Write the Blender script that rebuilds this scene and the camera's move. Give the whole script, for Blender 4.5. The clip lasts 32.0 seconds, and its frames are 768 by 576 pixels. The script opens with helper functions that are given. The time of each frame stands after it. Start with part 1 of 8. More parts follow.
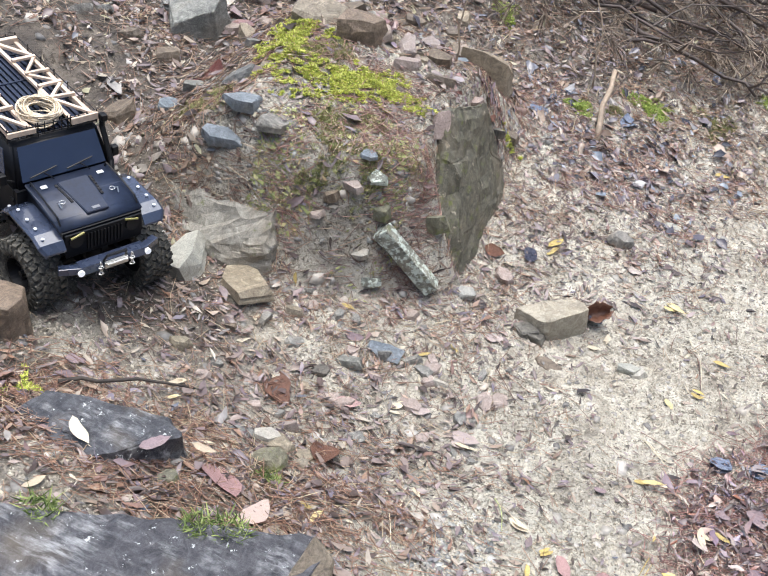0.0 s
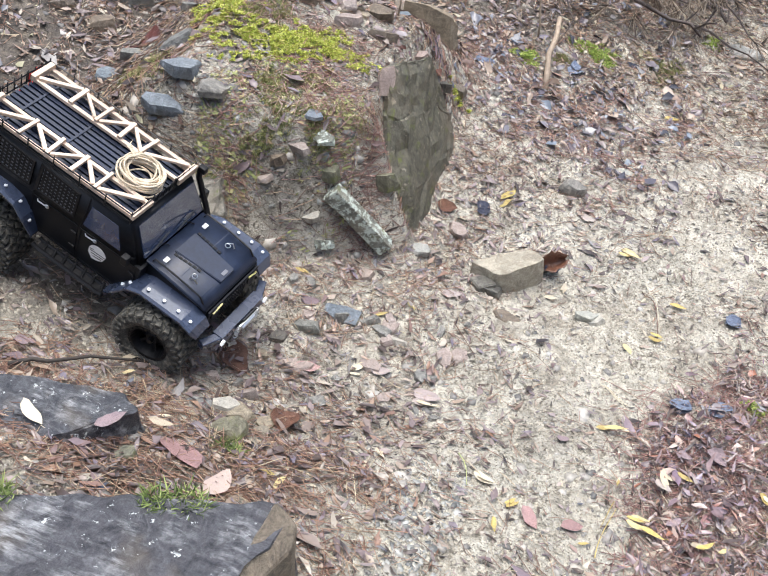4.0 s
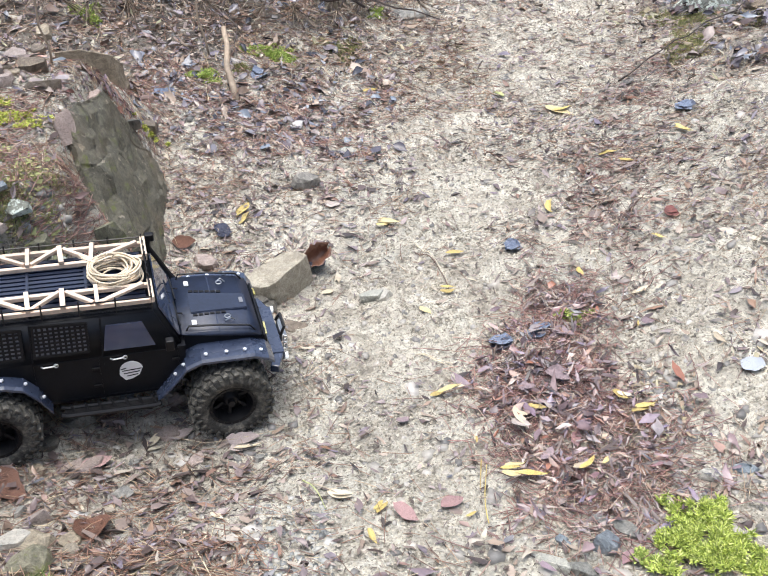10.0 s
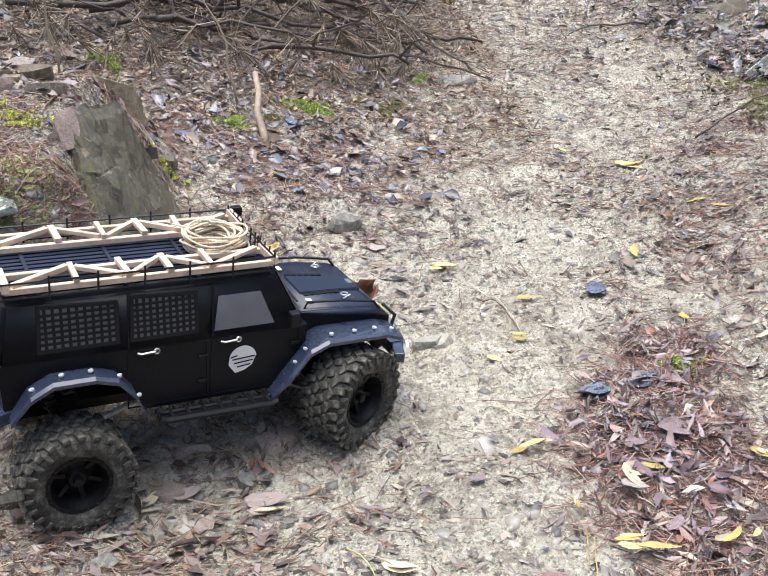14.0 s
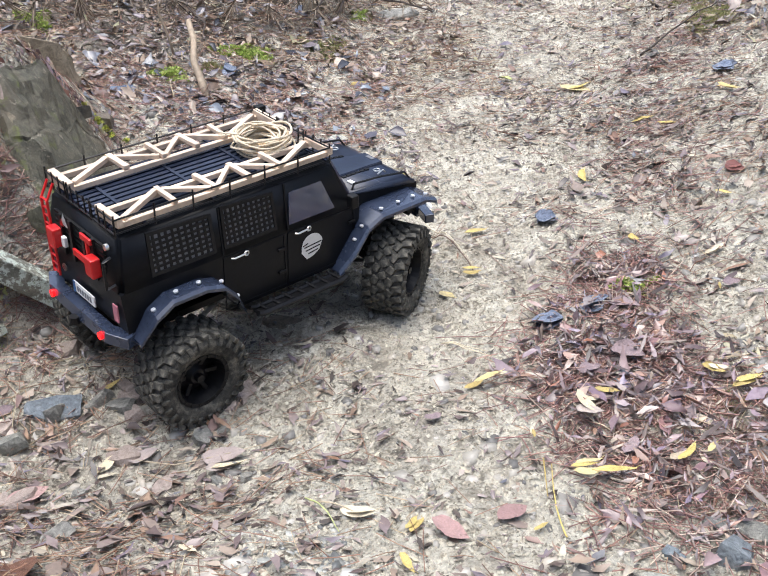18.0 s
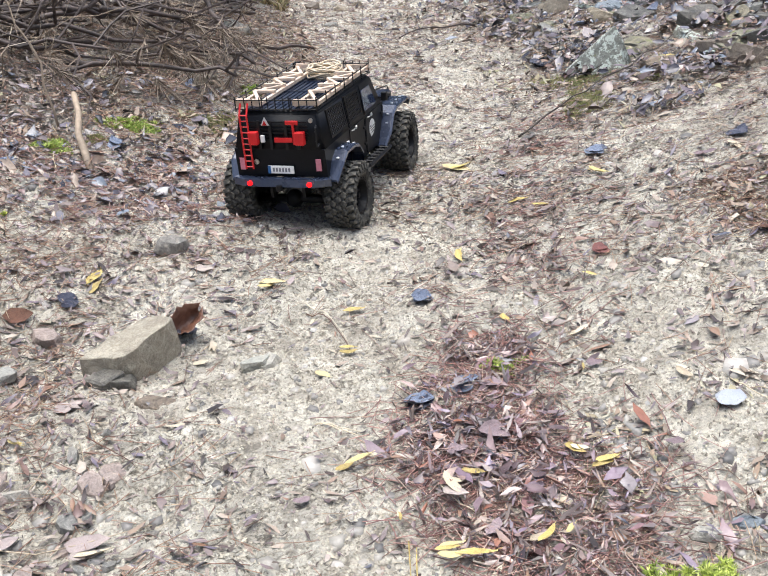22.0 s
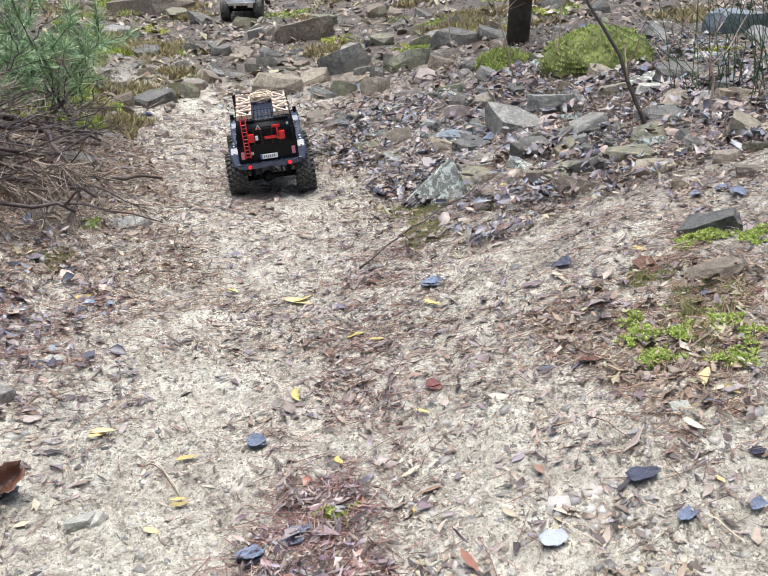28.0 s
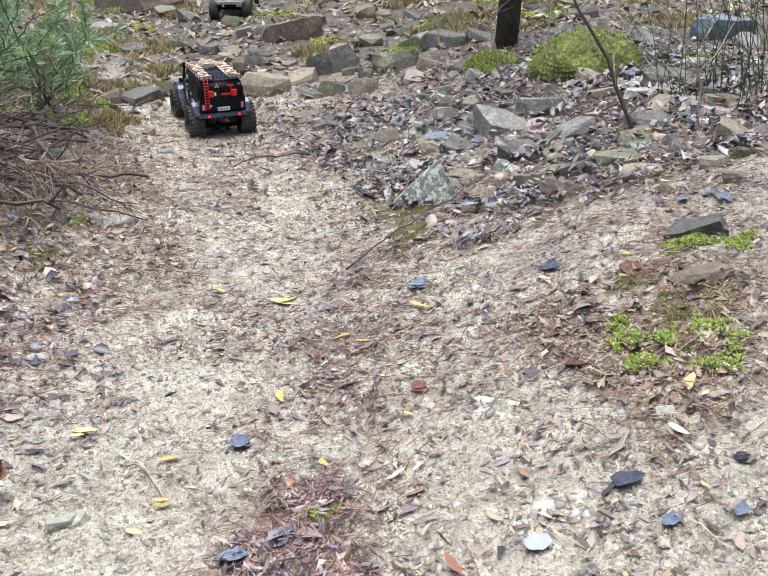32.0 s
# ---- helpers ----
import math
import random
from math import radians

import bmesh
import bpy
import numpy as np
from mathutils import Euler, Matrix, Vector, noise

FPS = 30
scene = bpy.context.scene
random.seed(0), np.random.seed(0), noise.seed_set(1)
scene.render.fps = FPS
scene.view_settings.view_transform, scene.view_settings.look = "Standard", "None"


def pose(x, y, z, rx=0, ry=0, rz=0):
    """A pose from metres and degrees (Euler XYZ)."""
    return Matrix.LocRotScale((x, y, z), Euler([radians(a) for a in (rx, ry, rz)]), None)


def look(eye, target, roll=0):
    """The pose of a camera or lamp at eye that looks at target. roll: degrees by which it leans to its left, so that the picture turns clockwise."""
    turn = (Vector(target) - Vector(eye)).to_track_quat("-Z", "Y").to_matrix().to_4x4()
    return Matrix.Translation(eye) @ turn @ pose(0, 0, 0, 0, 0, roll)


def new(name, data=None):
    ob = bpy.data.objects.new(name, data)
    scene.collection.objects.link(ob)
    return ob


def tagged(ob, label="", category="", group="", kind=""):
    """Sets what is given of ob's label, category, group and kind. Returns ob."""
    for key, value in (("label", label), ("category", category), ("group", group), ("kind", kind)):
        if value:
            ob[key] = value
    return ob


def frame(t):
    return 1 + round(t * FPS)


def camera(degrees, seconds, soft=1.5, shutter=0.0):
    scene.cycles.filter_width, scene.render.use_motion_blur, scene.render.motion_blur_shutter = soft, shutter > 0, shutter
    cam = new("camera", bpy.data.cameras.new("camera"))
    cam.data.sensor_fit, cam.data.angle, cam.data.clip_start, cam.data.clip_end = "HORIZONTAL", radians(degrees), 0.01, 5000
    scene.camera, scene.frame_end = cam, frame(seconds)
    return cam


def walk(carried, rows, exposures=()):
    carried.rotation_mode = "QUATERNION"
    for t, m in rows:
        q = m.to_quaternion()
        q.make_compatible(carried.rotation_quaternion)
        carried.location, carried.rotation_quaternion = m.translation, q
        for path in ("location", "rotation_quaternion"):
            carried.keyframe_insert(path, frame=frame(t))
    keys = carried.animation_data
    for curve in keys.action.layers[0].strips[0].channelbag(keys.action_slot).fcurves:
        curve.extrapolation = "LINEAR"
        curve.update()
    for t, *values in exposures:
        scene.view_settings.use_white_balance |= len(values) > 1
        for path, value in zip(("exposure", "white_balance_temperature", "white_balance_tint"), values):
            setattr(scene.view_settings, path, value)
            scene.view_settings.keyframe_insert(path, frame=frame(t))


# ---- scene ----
cam = camera(42.88, 32.0, soft=1.15)
PATH = [
    (0, (0.1206, -0.2684, 1.2903), (-0.3780, 1.1748, -0.0014), 6.95),
    (0.5, (0.1210, -0.2675, 1.2900), (-0.3775, 1.1727, -0.0050), 6.73),
    (1, (0.1244, -0.2611, 1.2893), (-0.3719, 1.1738, -0.0126), 6.12),
    (1.5, (0.1264, -0.2592, 1.2857), (-0.3530, 1.1727, -0.0256), 6.04),
    (2, (0.1268, -0.2603, 1.2838), (-0.3289, 1.1705, -0.0373), 6.38),
    (2.5, (0.1270, -0.2586, 1.2829), (-0.3143, 1.1705, -0.0449), 6.47),
    (3, (0.1330, -0.2524, 1.2831), (-0.2973, 1.1747, -0.0504), 6.01),
    (3.5, (0.1333, -0.2527, 1.2785), (-0.2832, 1.1739, -0.0599), 5.86),
    (5.5, (0.1537, -0.2405, 1.2819), (-0.2177, 1.1828, -0.0732), 4.35),
    (6, (0.1655, -0.2343, 1.2822), (-0.1728, 1.1976, -0.0725), 3.88),
    (6.5, (0.1805, -0.2265, 1.2851), (-0.1201, 1.2184, -0.0646), 3.30),
    (7, (0.1907, -0.2177, 1.2876), (-0.0688, 1.2434, -0.0531), 2.96),
    (7.5, (0.1999, -0.2144, 1.2895), (-0.0127, 1.2703, -0.0336), 2.86),
    (8, (0.2121, -0.2181, 1.2790), (0.0459, 1.3043, -0.0075), 3.20),
    (8.5, (0.2087, -0.2162, 1.2451), (0.0539, 1.3140, -0.0335), 3.55),
    (9, (0.1764, -0.2164, 1.2075), (0.0429, 1.3146, -0.0724), 1.35),
    (9.5, (0.1126, -0.2075, 1.1458), (0.0877, 1.3464, -0.1131), -3.10),
    (10, (0.0890, -0.1731, 1.0764), (0.1639, 1.4016, -0.1542), -4.05),
    (10.5, (0.1012, -0.1080, 0.9739), (0.2278, 1.5178, -0.1841), -3.38),
    (11, (0.0870, -0.0355, 0.8605), (0.2151, 1.6515, -0.2060), -4.18),
    (11.5, (0.0772, -0.0087, 0.7914), (0.1864, 1.7065, -0.2314), -3.21),
    (12, (0.0350, -0.0130, 0.7628), (0.1414, 1.7111, -0.2452), -0.47),
    (12.5, (0.0038, -0.0058, 0.7588), (0.0636, 1.7316, -0.2301), -0.08),
    (13, (-0.0000, -0.0000, 0.7499), (-0.0000, 1.7347, -0.2455), -0.99),
    (13.5, (0.0083, -0.0047, 0.7573), (0.0170, 1.7287, -0.2403), -2.38),
    (14, (0.0210, -0.0022, 0.7590), (0.0948, 1.7403, -0.2197), -3.01),
    (14.5, (0.0290, -0.0001, 0.7574), (0.1340, 1.7385, -0.2255), -3.62),
    (15, (0.0326, 0.0015, 0.7541), (0.1359, 1.7220, -0.2605), -4.50),
    (15.5, (0.0386, 0.0023, 0.7553), (0.1355, 1.7054, -0.2888), -5.20),
    (17.5, (0.0531, 0.0087, 0.7515), (0.1589, 1.6892, -0.3276), -6.66),
    (18, (0.0541, 0.0109, 0.7496), (0.1723, 1.6864, -0.3360), -6.63),
    (18.5, (0.0558, 0.0076, 0.7531), (0.1859, 1.6835, -0.3305), -6.42),
    (19, (0.0564, 0.0054, 0.7576), (0.1977, 1.6875, -0.3149), -6.16),
    (19.5, (0.0618, 0.0050, 0.7603), (0.2123, 1.6898, -0.3070), -6.36),
    (20, (0.0636, 0.0050, 0.7585), (0.2195, 1.6894, -0.3084), -6.67),
    (20.5, (0.0659, 0.0078, 0.7577), (0.2294, 1.6921, -0.3083), -6.55),
    (21, (0.0684, 0.0067, 0.7644), (0.2551, 1.6992, -0.2847), -5.82),
    (21.5, (0.0811, 0.0030, 0.7699), (0.3297, 1.7048, -0.2508), -4.28),
    (22, (0.0943, 0.0023, 0.7773), (0.4248, 1.7074, -0.2142), -2.88),
    (22.5, (0.1102, 0.0017, 0.7851), (0.5091, 1.7101, -0.1752), -2.13),
    (23, (0.1218, 0.0034, 0.7895), (0.5778, 1.7096, -0.1492), -1.83),
    (23.5, (0.1335, 0.0000, 0.7961), (0.6288, 1.7070, -0.1210), -2.09),
    (24, (0.1438, 0.0014, 0.7993), (0.6695, 1.7098, -0.0980), -2.04),
    (24.5, (0.1464, 0.0031, 0.8026), (0.6942, 1.7113, -0.0815), -1.59),
    (25, (0.1501, 0.0038, 0.8095), (0.7176, 1.7139, -0.0586), -1.15),
    (25.5, (0.1567, 0.0036, 0.8165), (0.7419, 1.7184, -0.0303), -1.02),
    (27.5, (0.1614, 0.0056, 0.8237), (0.7689, 1.7310, 0.0150), -1.19),
    (28, (0.1598, 0.0043, 0.8259), (0.7734, 1.7303, 0.0231), -0.86),
    (28.5, (0.1629, 0.0070, 0.8255), (0.7834, 1.7315, 0.0249), -0.71),
    (29, (0.1636, 0.0081, 0.8249), (0.7918, 1.7292, 0.0230), -0.50),
    (29.5, (0.1622, 0.0107, 0.8234), (0.7957, 1.7289, 0.0194), -0.32),
    (30, (0.1602, 0.0099, 0.8217), (0.7937, 1.7261, 0.0135), -0.33),
    (30.5, (0.1616, 0.0084, 0.8242), (0.7957, 1.7248, 0.0166), -0.30),
    (31, (0.1620, 0.0091, 0.8238), (0.7980, 1.7254, 0.0179), -0.15),
    (31.5, (0.1613, 0.0097, 0.8242), (0.7987, 1.7261, 0.0193), -0.04),
    (32, (0.1600, 0.0092, 0.8250), (0.8015, 1.7259, 0.0240), 0.16),
]
walk(cam, [(t, look(eye, target, roll)) for t, eye, target, roll in PATH], exposures=[(0, 1.05), (32, 1.05)])


# ---- sky and light: bright overcast ----
world = bpy.data.worlds.new("overcast_sky")
scene.world = world
world.use_nodes = True
wn = world.node_tree
sky = wn.nodes.new("ShaderNodeTexSky")
sky.sky_type, sky.sun_disc = "NISHITA", False
sky.sun_elevation, sky.sun_rotation = radians(85), radians(-20)
sky.air_density, sky.dust_density, sky.ozone_density = 1.0, 4.0, 1.0
wn.links.new(sky.outputs[0], wn.nodes["Background"].inputs[0])
wn.nodes["Background"].inputs[1].default_value = 0.135
sun = new("sun", bpy.data.lights.new("sun", "SUN"))
sun.data.energy, sun.data.angle, sun.data.color = 1.8, radians(60), (0.95, 0.985, 1.0)
sun.matrix_world = look((-0.15, 0.95, 4.0), (0, 0.6, 0))


# ---- materials ----
def nodes_of(name, rough=0.6, metal=0.0, spec=0.5):
    m = bpy.data.materials.new(name)
    m.use_nodes = True
    nt = m.node_tree
    b = nt.nodes["Principled BSDF"]
    b.inputs["Roughness"].default_value, b.inputs["Metallic"].default_value = rough, metal
    b.inputs["Specular IOR Level"].default_value = spec
    return m, nt, b


def ramp(nt, fac, stops, mode="LINEAR"):
    r = nt.nodes.new("ShaderNodeValToRGB")
    r.color_ramp.interpolation = mode
    while len(r.color_ramp.elements) < len(stops):
        r.color_ramp.elements.new(0.5)
    for e, (p, c) in zip(r.color_ramp.elements, stops):
        e.position, e.color = p, (*c, 1)
    nt.links.new(fac, r.inputs[0])
    return r.outputs[0]


def noise_tex(nt, scale, detail=4.0, rough=0.6, coords="Object", distort=0.0):
    tc, n = nt.nodes.new("ShaderNodeTexCoord"), nt.nodes.new("ShaderNodeTexNoise")
    n.inputs["Scale"].default_value, n.inputs["Detail"].default_value = scale, detail
    n.inputs["Roughness"].default_value, n.inputs["Distortion"].default_value = rough, distort
    nt.links.new(tc.outputs[coords], n.inputs["Vector"])
    return n.outputs["Fac"]


def mix(nt, fac, a, b, mode="MIX"):
    m = nt.nodes.new("ShaderNodeMix")
    m.data_type, m.blend_type = "RGBA", mode
    for k, v in ((0, fac), (6, a), (7, b)):
        if isinstance(v, (int, float)):
            m.inputs[k].default_value = v
        elif isinstance(v, tuple):
            m.inputs[k].default_value = (*v, 1)
        else:
            nt.links.new(v, m.inputs[k])
    return m.outputs[2]


def bump(nt, b, height, strength=0.4, dist=0.002):
    u = nt.nodes.new("ShaderNodeBump")
    u.inputs["Strength"].default_value, u.inputs["Distance"].default_value = strength, dist
    nt.links.new(height, u.inputs["Height"])
    nt.links.new(u.outputs[0], b.inputs["Normal"])


def plain(name, col, rough=0.5, metal=0.0, scale=90.0, vary=0.25, bumps=0.15, spec=0.5, coat=0.0):
    """A surface of one colour with grain and wear at two scales."""
    m, nt, b = nodes_of(name, rough, metal, spec)
    n1, n2 = noise_tex(nt, scale), noise_tex(nt, scale * 0.12, 3)
    lo, hi = tuple(c * (1 - vary) for c in col), tuple(min(1, c * (1 + vary)) for c in col)
    c = mix(nt, 0.45, ramp(nt, n1, [(0.3, lo), (0.7, hi)]), ramp(nt, n2, [(0.35, lo), (0.65, hi)]))
    nt.links.new(c, b.inputs["Base Color"])
    r = nt.nodes.new("ShaderNodeMapRange")
    r.inputs[3].default_value, r.inputs[4].default_value = max(0.03, rough - 0.1), min(1, rough + 0.12)
    nt.links.new(n2, r.inputs[0])
    nt.links.new(r.outputs[0], b.inputs["Roughness"])
    b.inputs["Coat Weight"].default_value = coat
    if bumps:
        bump(nt, b, n1, bumps, 0.0015)
    return m


def islands(name, stops, rough=0.6, spec=0.5, grain=160.0, sheen_bump=0.2):
    """Scattered pieces: each takes its own colour."""
    m, nt, b = nodes_of(name, rough, 0.0, spec)
    g = nt.nodes.new("ShaderNodeNewGeometry")
    c = ramp(nt, g.outputs["Random Per Island"], stops)
    n = noise_tex(nt, grain)
    nt.links.new(mix(nt, 0.55, c, ramp(nt, n, [(0.25, (0.45, 0.45, 0.45)), (0.75, (1.0, 1.0, 1.0))]), "MULTIPLY"), b.inputs["Base Color"])
    bump(nt, b, n, sheen_bump, 0.001)
    return m


def rock(name, dark, light, spots=None, spot_at=0.62, moss=0.0, rough=0.5, fine=1.0, streak=0.0):
    """Slate: strata, grain, a tint of its own for every piece, lichen spots, some moss."""
    m, nt, b = nodes_of(name, rough)
    info = nt.nodes.new("ShaderNodeObjectInfo")
    n1, n2, n3 = noise_tex(nt, 38 * fine, 9, 0.74, distort=1.4), noise_tex(nt, 320 * fine, 5, 0.7), noise_tex(nt, 9, 3)
    c = ramp(nt, n1, [(0.34, dark), (0.50, tuple(0.55 * p + 0.45 * q for p, q in zip(dark, light))), (0.64, light)])
    c = mix(nt, 0.5, c, ramp(nt, n2, [(0.36, (0.35, 0.35, 0.35)), (0.54, (1, 1, 1))]), "MULTIPLY")
    tint = ramp(nt, info.outputs["Random"], [(0.0, (0.66, 0.70, 0.74)), (0.35, (1.0, 0.97, 0.91)), (0.7, (0.82, 0.86, 0.82)), (1.0, (1.0, 0.91, 0.84))])
    c = mix(nt, 0.7, c, tint, "MULTIPLY")
    c = mix(nt, ramp(nt, n3, [(0.5, (0, 0, 0)), (0.66, (0.45, 0.45, 0.45))]), c, (0.20, 0.16, 0.11))
    if streak:
        tc, mp, st = nt.nodes.new("ShaderNodeTexCoord"), nt.nodes.new("ShaderNodeMapping"), nt.nodes.new("ShaderNodeTexNoise")
        mp.inputs["Scale"].default_value, mp.inputs["Rotation"].default_value = (14, 75, 40), (0, 0, 0.5)
        st.inputs["Scale"].default_value, st.inputs["Detail"].default_value, st.inputs["Roughness"].default_value = 1.0, 8, 0.75
        nt.links.new(tc.outputs["Object"], mp.inputs[0])
        nt.links.new(mp.outputs[0], st.inputs["Vector"])
        veins = ramp(nt, st.outputs["Fac"], [(0.46, (0, 0, 0)), (0.62, (streak, streak, streak))])
        c = mix(nt, mix(nt, 1.0, veins, ramp(nt, noise_tex(nt, 11, 5, 0.7), [(0.45, (0.06, 0.06, 0.06)), (0.58, (1, 1, 1))]), "MULTIPLY"), c, (0.46, 0.47, 0.47))
    if spots:
        sp = noise_tex(nt, 60, 6, 0.75)
        c = mix(nt, ramp(nt, sp, [(spot_at, (0, 0, 0)), (spot_at + 0.04, (1, 1, 1))]), c, spots)
    if moss:
        mo = noise_tex(nt, 34, 6, 0.75)
        c = mix(nt, ramp(nt, mo, [(0.62 - moss * 0.25, (0, 0, 0)), (0.72 - moss * 0.2, (1, 1, 1))]), c, (0.15, 0.17, 0.05))
    nt.links.new(c, b.inputs["Base Color"])
    bump(nt, b, mix(nt, 0.45, n1, n2), 0.9, 0.006)
    return m


MUD, NT, B = nodes_of("wet_mud", 0.6)
_big, _mid, _fine, _grit = noise_tex(NT, 1.9, 4), noise_tex(NT, 15, 6, 0.7, distort=0.5), noise_tex(NT, 82, 5, 0.66, distort=1.2), noise_tex(NT, 300, 4, 0.75)
_c = ramp(NT, _mid, [(0.28, (0.24, 0.205, 0.158)), (0.43, (0.53, 0.485, 0.40)), (0.60, (0.80, 0.755, 0.64))])
_c = mix(NT, ramp(NT, _big, [(0.45, (0, 0, 0)), (0.65, (0.5, 0.5, 0.5))]), _c, (0.52, 0.51, 0.435))
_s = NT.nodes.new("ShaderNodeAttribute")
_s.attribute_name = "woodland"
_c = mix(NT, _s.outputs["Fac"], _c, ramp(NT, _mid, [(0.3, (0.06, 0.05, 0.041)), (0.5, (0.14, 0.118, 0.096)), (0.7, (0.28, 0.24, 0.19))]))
_c = mix(NT, ramp(NT, noise_tex(NT, 5.5, 4, 0.65), [(0.42, (0.9, 0.9, 0.9)), (0.58, (0.35, 0.35, 0.35))]), _c, ramp(NT, _fine, [(0.38, (0.17, 0.15, 0.13)), (0.46, (0.68, 0.66, 0.62)), (0.55, (1.0, 1.0, 1.0))]), "MULTIPLY")
_c = mix(NT, 0.55, _c, ramp(NT, _grit, [(0.36, (0.34, 0.32, 0.30)), (0.5, (1, 1, 1))]), "MULTIPLY")
NT.links.new(_c, B.inputs["Base Color"])
NT.links.new(ramp(NT, _mid, [(0.35, (0.55, 0.55, 0.55)), (0.65, (0.88, 0.88, 0.88))]), B.inputs["Roughness"])
bump(NT, B, mix(NT, 0.5, _fine, _grit), 1.0, 0.011)

ROCKS = {
    "grey": rock("grey_slate", (0.115, 0.115, 0.108), (0.45, 0.44, 0.40)),
    "tan": rock("tan_sandstone", (0.18, 0.148, 0.105), (0.50, 0.43, 0.325)),
    "dark": rock("dark_slate", (0.045, 0.044, 0.04), (0.25, 0.24, 0.21)),
    "brown": rock("brown_ironstone", (0.10, 0.078, 0.058), (0.36, 0.29, 0.22)),
    "blue": rock("blue_grey_slate", (0.12, 0.145, 0.17), (0.34, 0.385, 0.43)),
    "pale": rock("pale_stone", (0.36, 0.35, 0.31), (0.66, 0.635, 0.57)),
    "pink": rock("pinkish_stone", (0.28, 0.225, 0.205), (0.54, 0.45, 0.41)),
    "lichen": rock("lichen_slate", (0.11, 0.12, 0.10), (0.34, 0.35, 0.30), (0.56, 0.62, 0.55), 0.50, 0.12),
    "moss": rock("mossy_slate", (0.09, 0.088, 0.062), (0.36, 0.34, 0.245), None, 0.6, 0.4),
    "slab": rock("wet_blue_slate", (0.022, 0.023, 0.030), (0.125, 0.126, 0.145), (0.66, 0.70, 0.68), 0.615, 0.0, 0.36, 1.0, 0.8),
    "block": rock("tan_block_stone", (0.27, 0.23, 0.178), (0.60, 0.54, 0.44)),
    "face": rock("green_rock_face", (0.065, 0.063, 0.046), (0.27, 0.25, 0.185), (0.38, 0.34, 0.26), 0.60, 0.25, 0.45, 1.6),
    "muddy": rock("mud_smeared_slab", (0.20, 0.19, 0.165), (0.46, 0.44, 0.385), None, 0.6, 0.1, 0.6, 1.3),
}
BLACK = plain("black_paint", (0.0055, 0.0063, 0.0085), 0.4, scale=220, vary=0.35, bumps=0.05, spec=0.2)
# black of the upward surfaces, the sky's blue reflection mixed into its colour
SKY_BLACK = plain("sky_tinted_black_paint", (0.012, 0.019, 0.040), 0.42, scale=160, vary=0.45, bumps=0.08, spec=0.45, coat=0.15)
FENDER = plain("slate_plastic", (0.032, 0.043, 0.074), 0.26, scale=200, vary=0.3, bumps=0.06, coat=0.7)
PLASTIC = plain("black_plastic", (0.006, 0.006, 0.007), 0.5, scale=240, vary=0.4, bumps=0.1, spec=0.3)
GLASS = plain("dark_window", (0.030, 0.045, 0.088), 0.08, scale=20, vary=0.1, bumps=0.0, spec=0.9, coat=1.0)
WIRE = plain("black_wire", (0.012, 0.012, 0.013), 0.4, 0.3)
STEEL = plain("bright_steel", (0.62, 0.62, 0.60), 0.3, 1.0, scale=400, vary=0.2, bumps=0.1)
RED = plain("red_plastic", (0.62, 0.018, 0.02), 0.35, scale=200, vary=0.15, bumps=0.03)
WHITE = plain("white_plastic", (0.78, 0.78, 0.76), 0.4, scale=200, vary=0.08, bumps=0.02)
GREYP = plain("grey_plastic", (0.17, 0.175, 0.19), 0.5, scale=200, vary=0.1, bumps=0.02)
BOLT = plain("bright_bolt_heads", (0.72, 0.74, 0.78), 0.3, 0.3, scale=400, vary=0.15, bumps=0.0)
BLUEP = plain("blue_plastic", (0.03, 0.12, 0.30), 0.4, scale=200, vary=0.1, bumps=0.02)
PINKP = plain("pale_red_sticker", (0.55, 0.20, 0.25), 0.4, scale=200, vary=0.2, bumps=0.0)
YELLOWP = plain("pale_yellow_lamp", (0.36, 0.33, 0.12), 0.3, scale=200, vary=0.1, bumps=0.0)
WOOD = plain("pale_stripped_wood", (0.64, 0.50, 0.385), 0.65, scale=130, vary=0.28, bumps=0.3)
ROPE = plain("sisal_rope", (0.68, 0.57, 0.42), 0.85, scale=420, vary=0.4, bumps=0.9)
TYRE, TN, TB = nodes_of("muddy_rubber", 0.8)
_m = noise_tex(TN, 60, 6, 0.75)
TN.links.new(ramp(TN, _m, [(0.36, (0.012, 0.012, 0.012)), (0.52, (0.055, 0.053, 0.045)), (0.70, (0.20, 0.185, 0.15))]), TB.inputs["Base Color"])
bump(TN, TB, noise_tex(TN, 240, 4), 0.7, 0.003)
TAIL, LN, LB = nodes_of("lit_tail_light", 0.3)
LB.inputs["Base Color"].default_value, LB.inputs["Emission Color"].default_value = (0.7, 0.01, 0.01, 1), (1, 0.004, 0.006, 1)
LB.inputs["Emission Strength"].default_value = 1.6
LAMP, LN2, LB2 = nodes_of("lit_front_lamp", 0.2)
LB2.inputs["Base Color"].default_value, LB2.inputs["Emission Color"].default_value = (0.9, 0.9, 0.9, 1), (0.9, 0.95, 1, 1)
LB2.inputs["Emission Strength"].default_value = 0.2
BARK = plain("grey_brown_bark", (0.072, 0.054, 0.046), 0.6, scale=110, vary=0.7, bumps=0.9)
BLUECHIPS = islands("slate_chips", [(0.0, (0.111, 0.115, 0.112)), (0.35, (0.277, 0.283, 0.267)), (0.65, (0.407, 0.413, 0.379)), (0.88, (0.48, 0.456, 0.398)), (1.0, (0.554, 0.571, 0.554))], 0.45, 0.5)
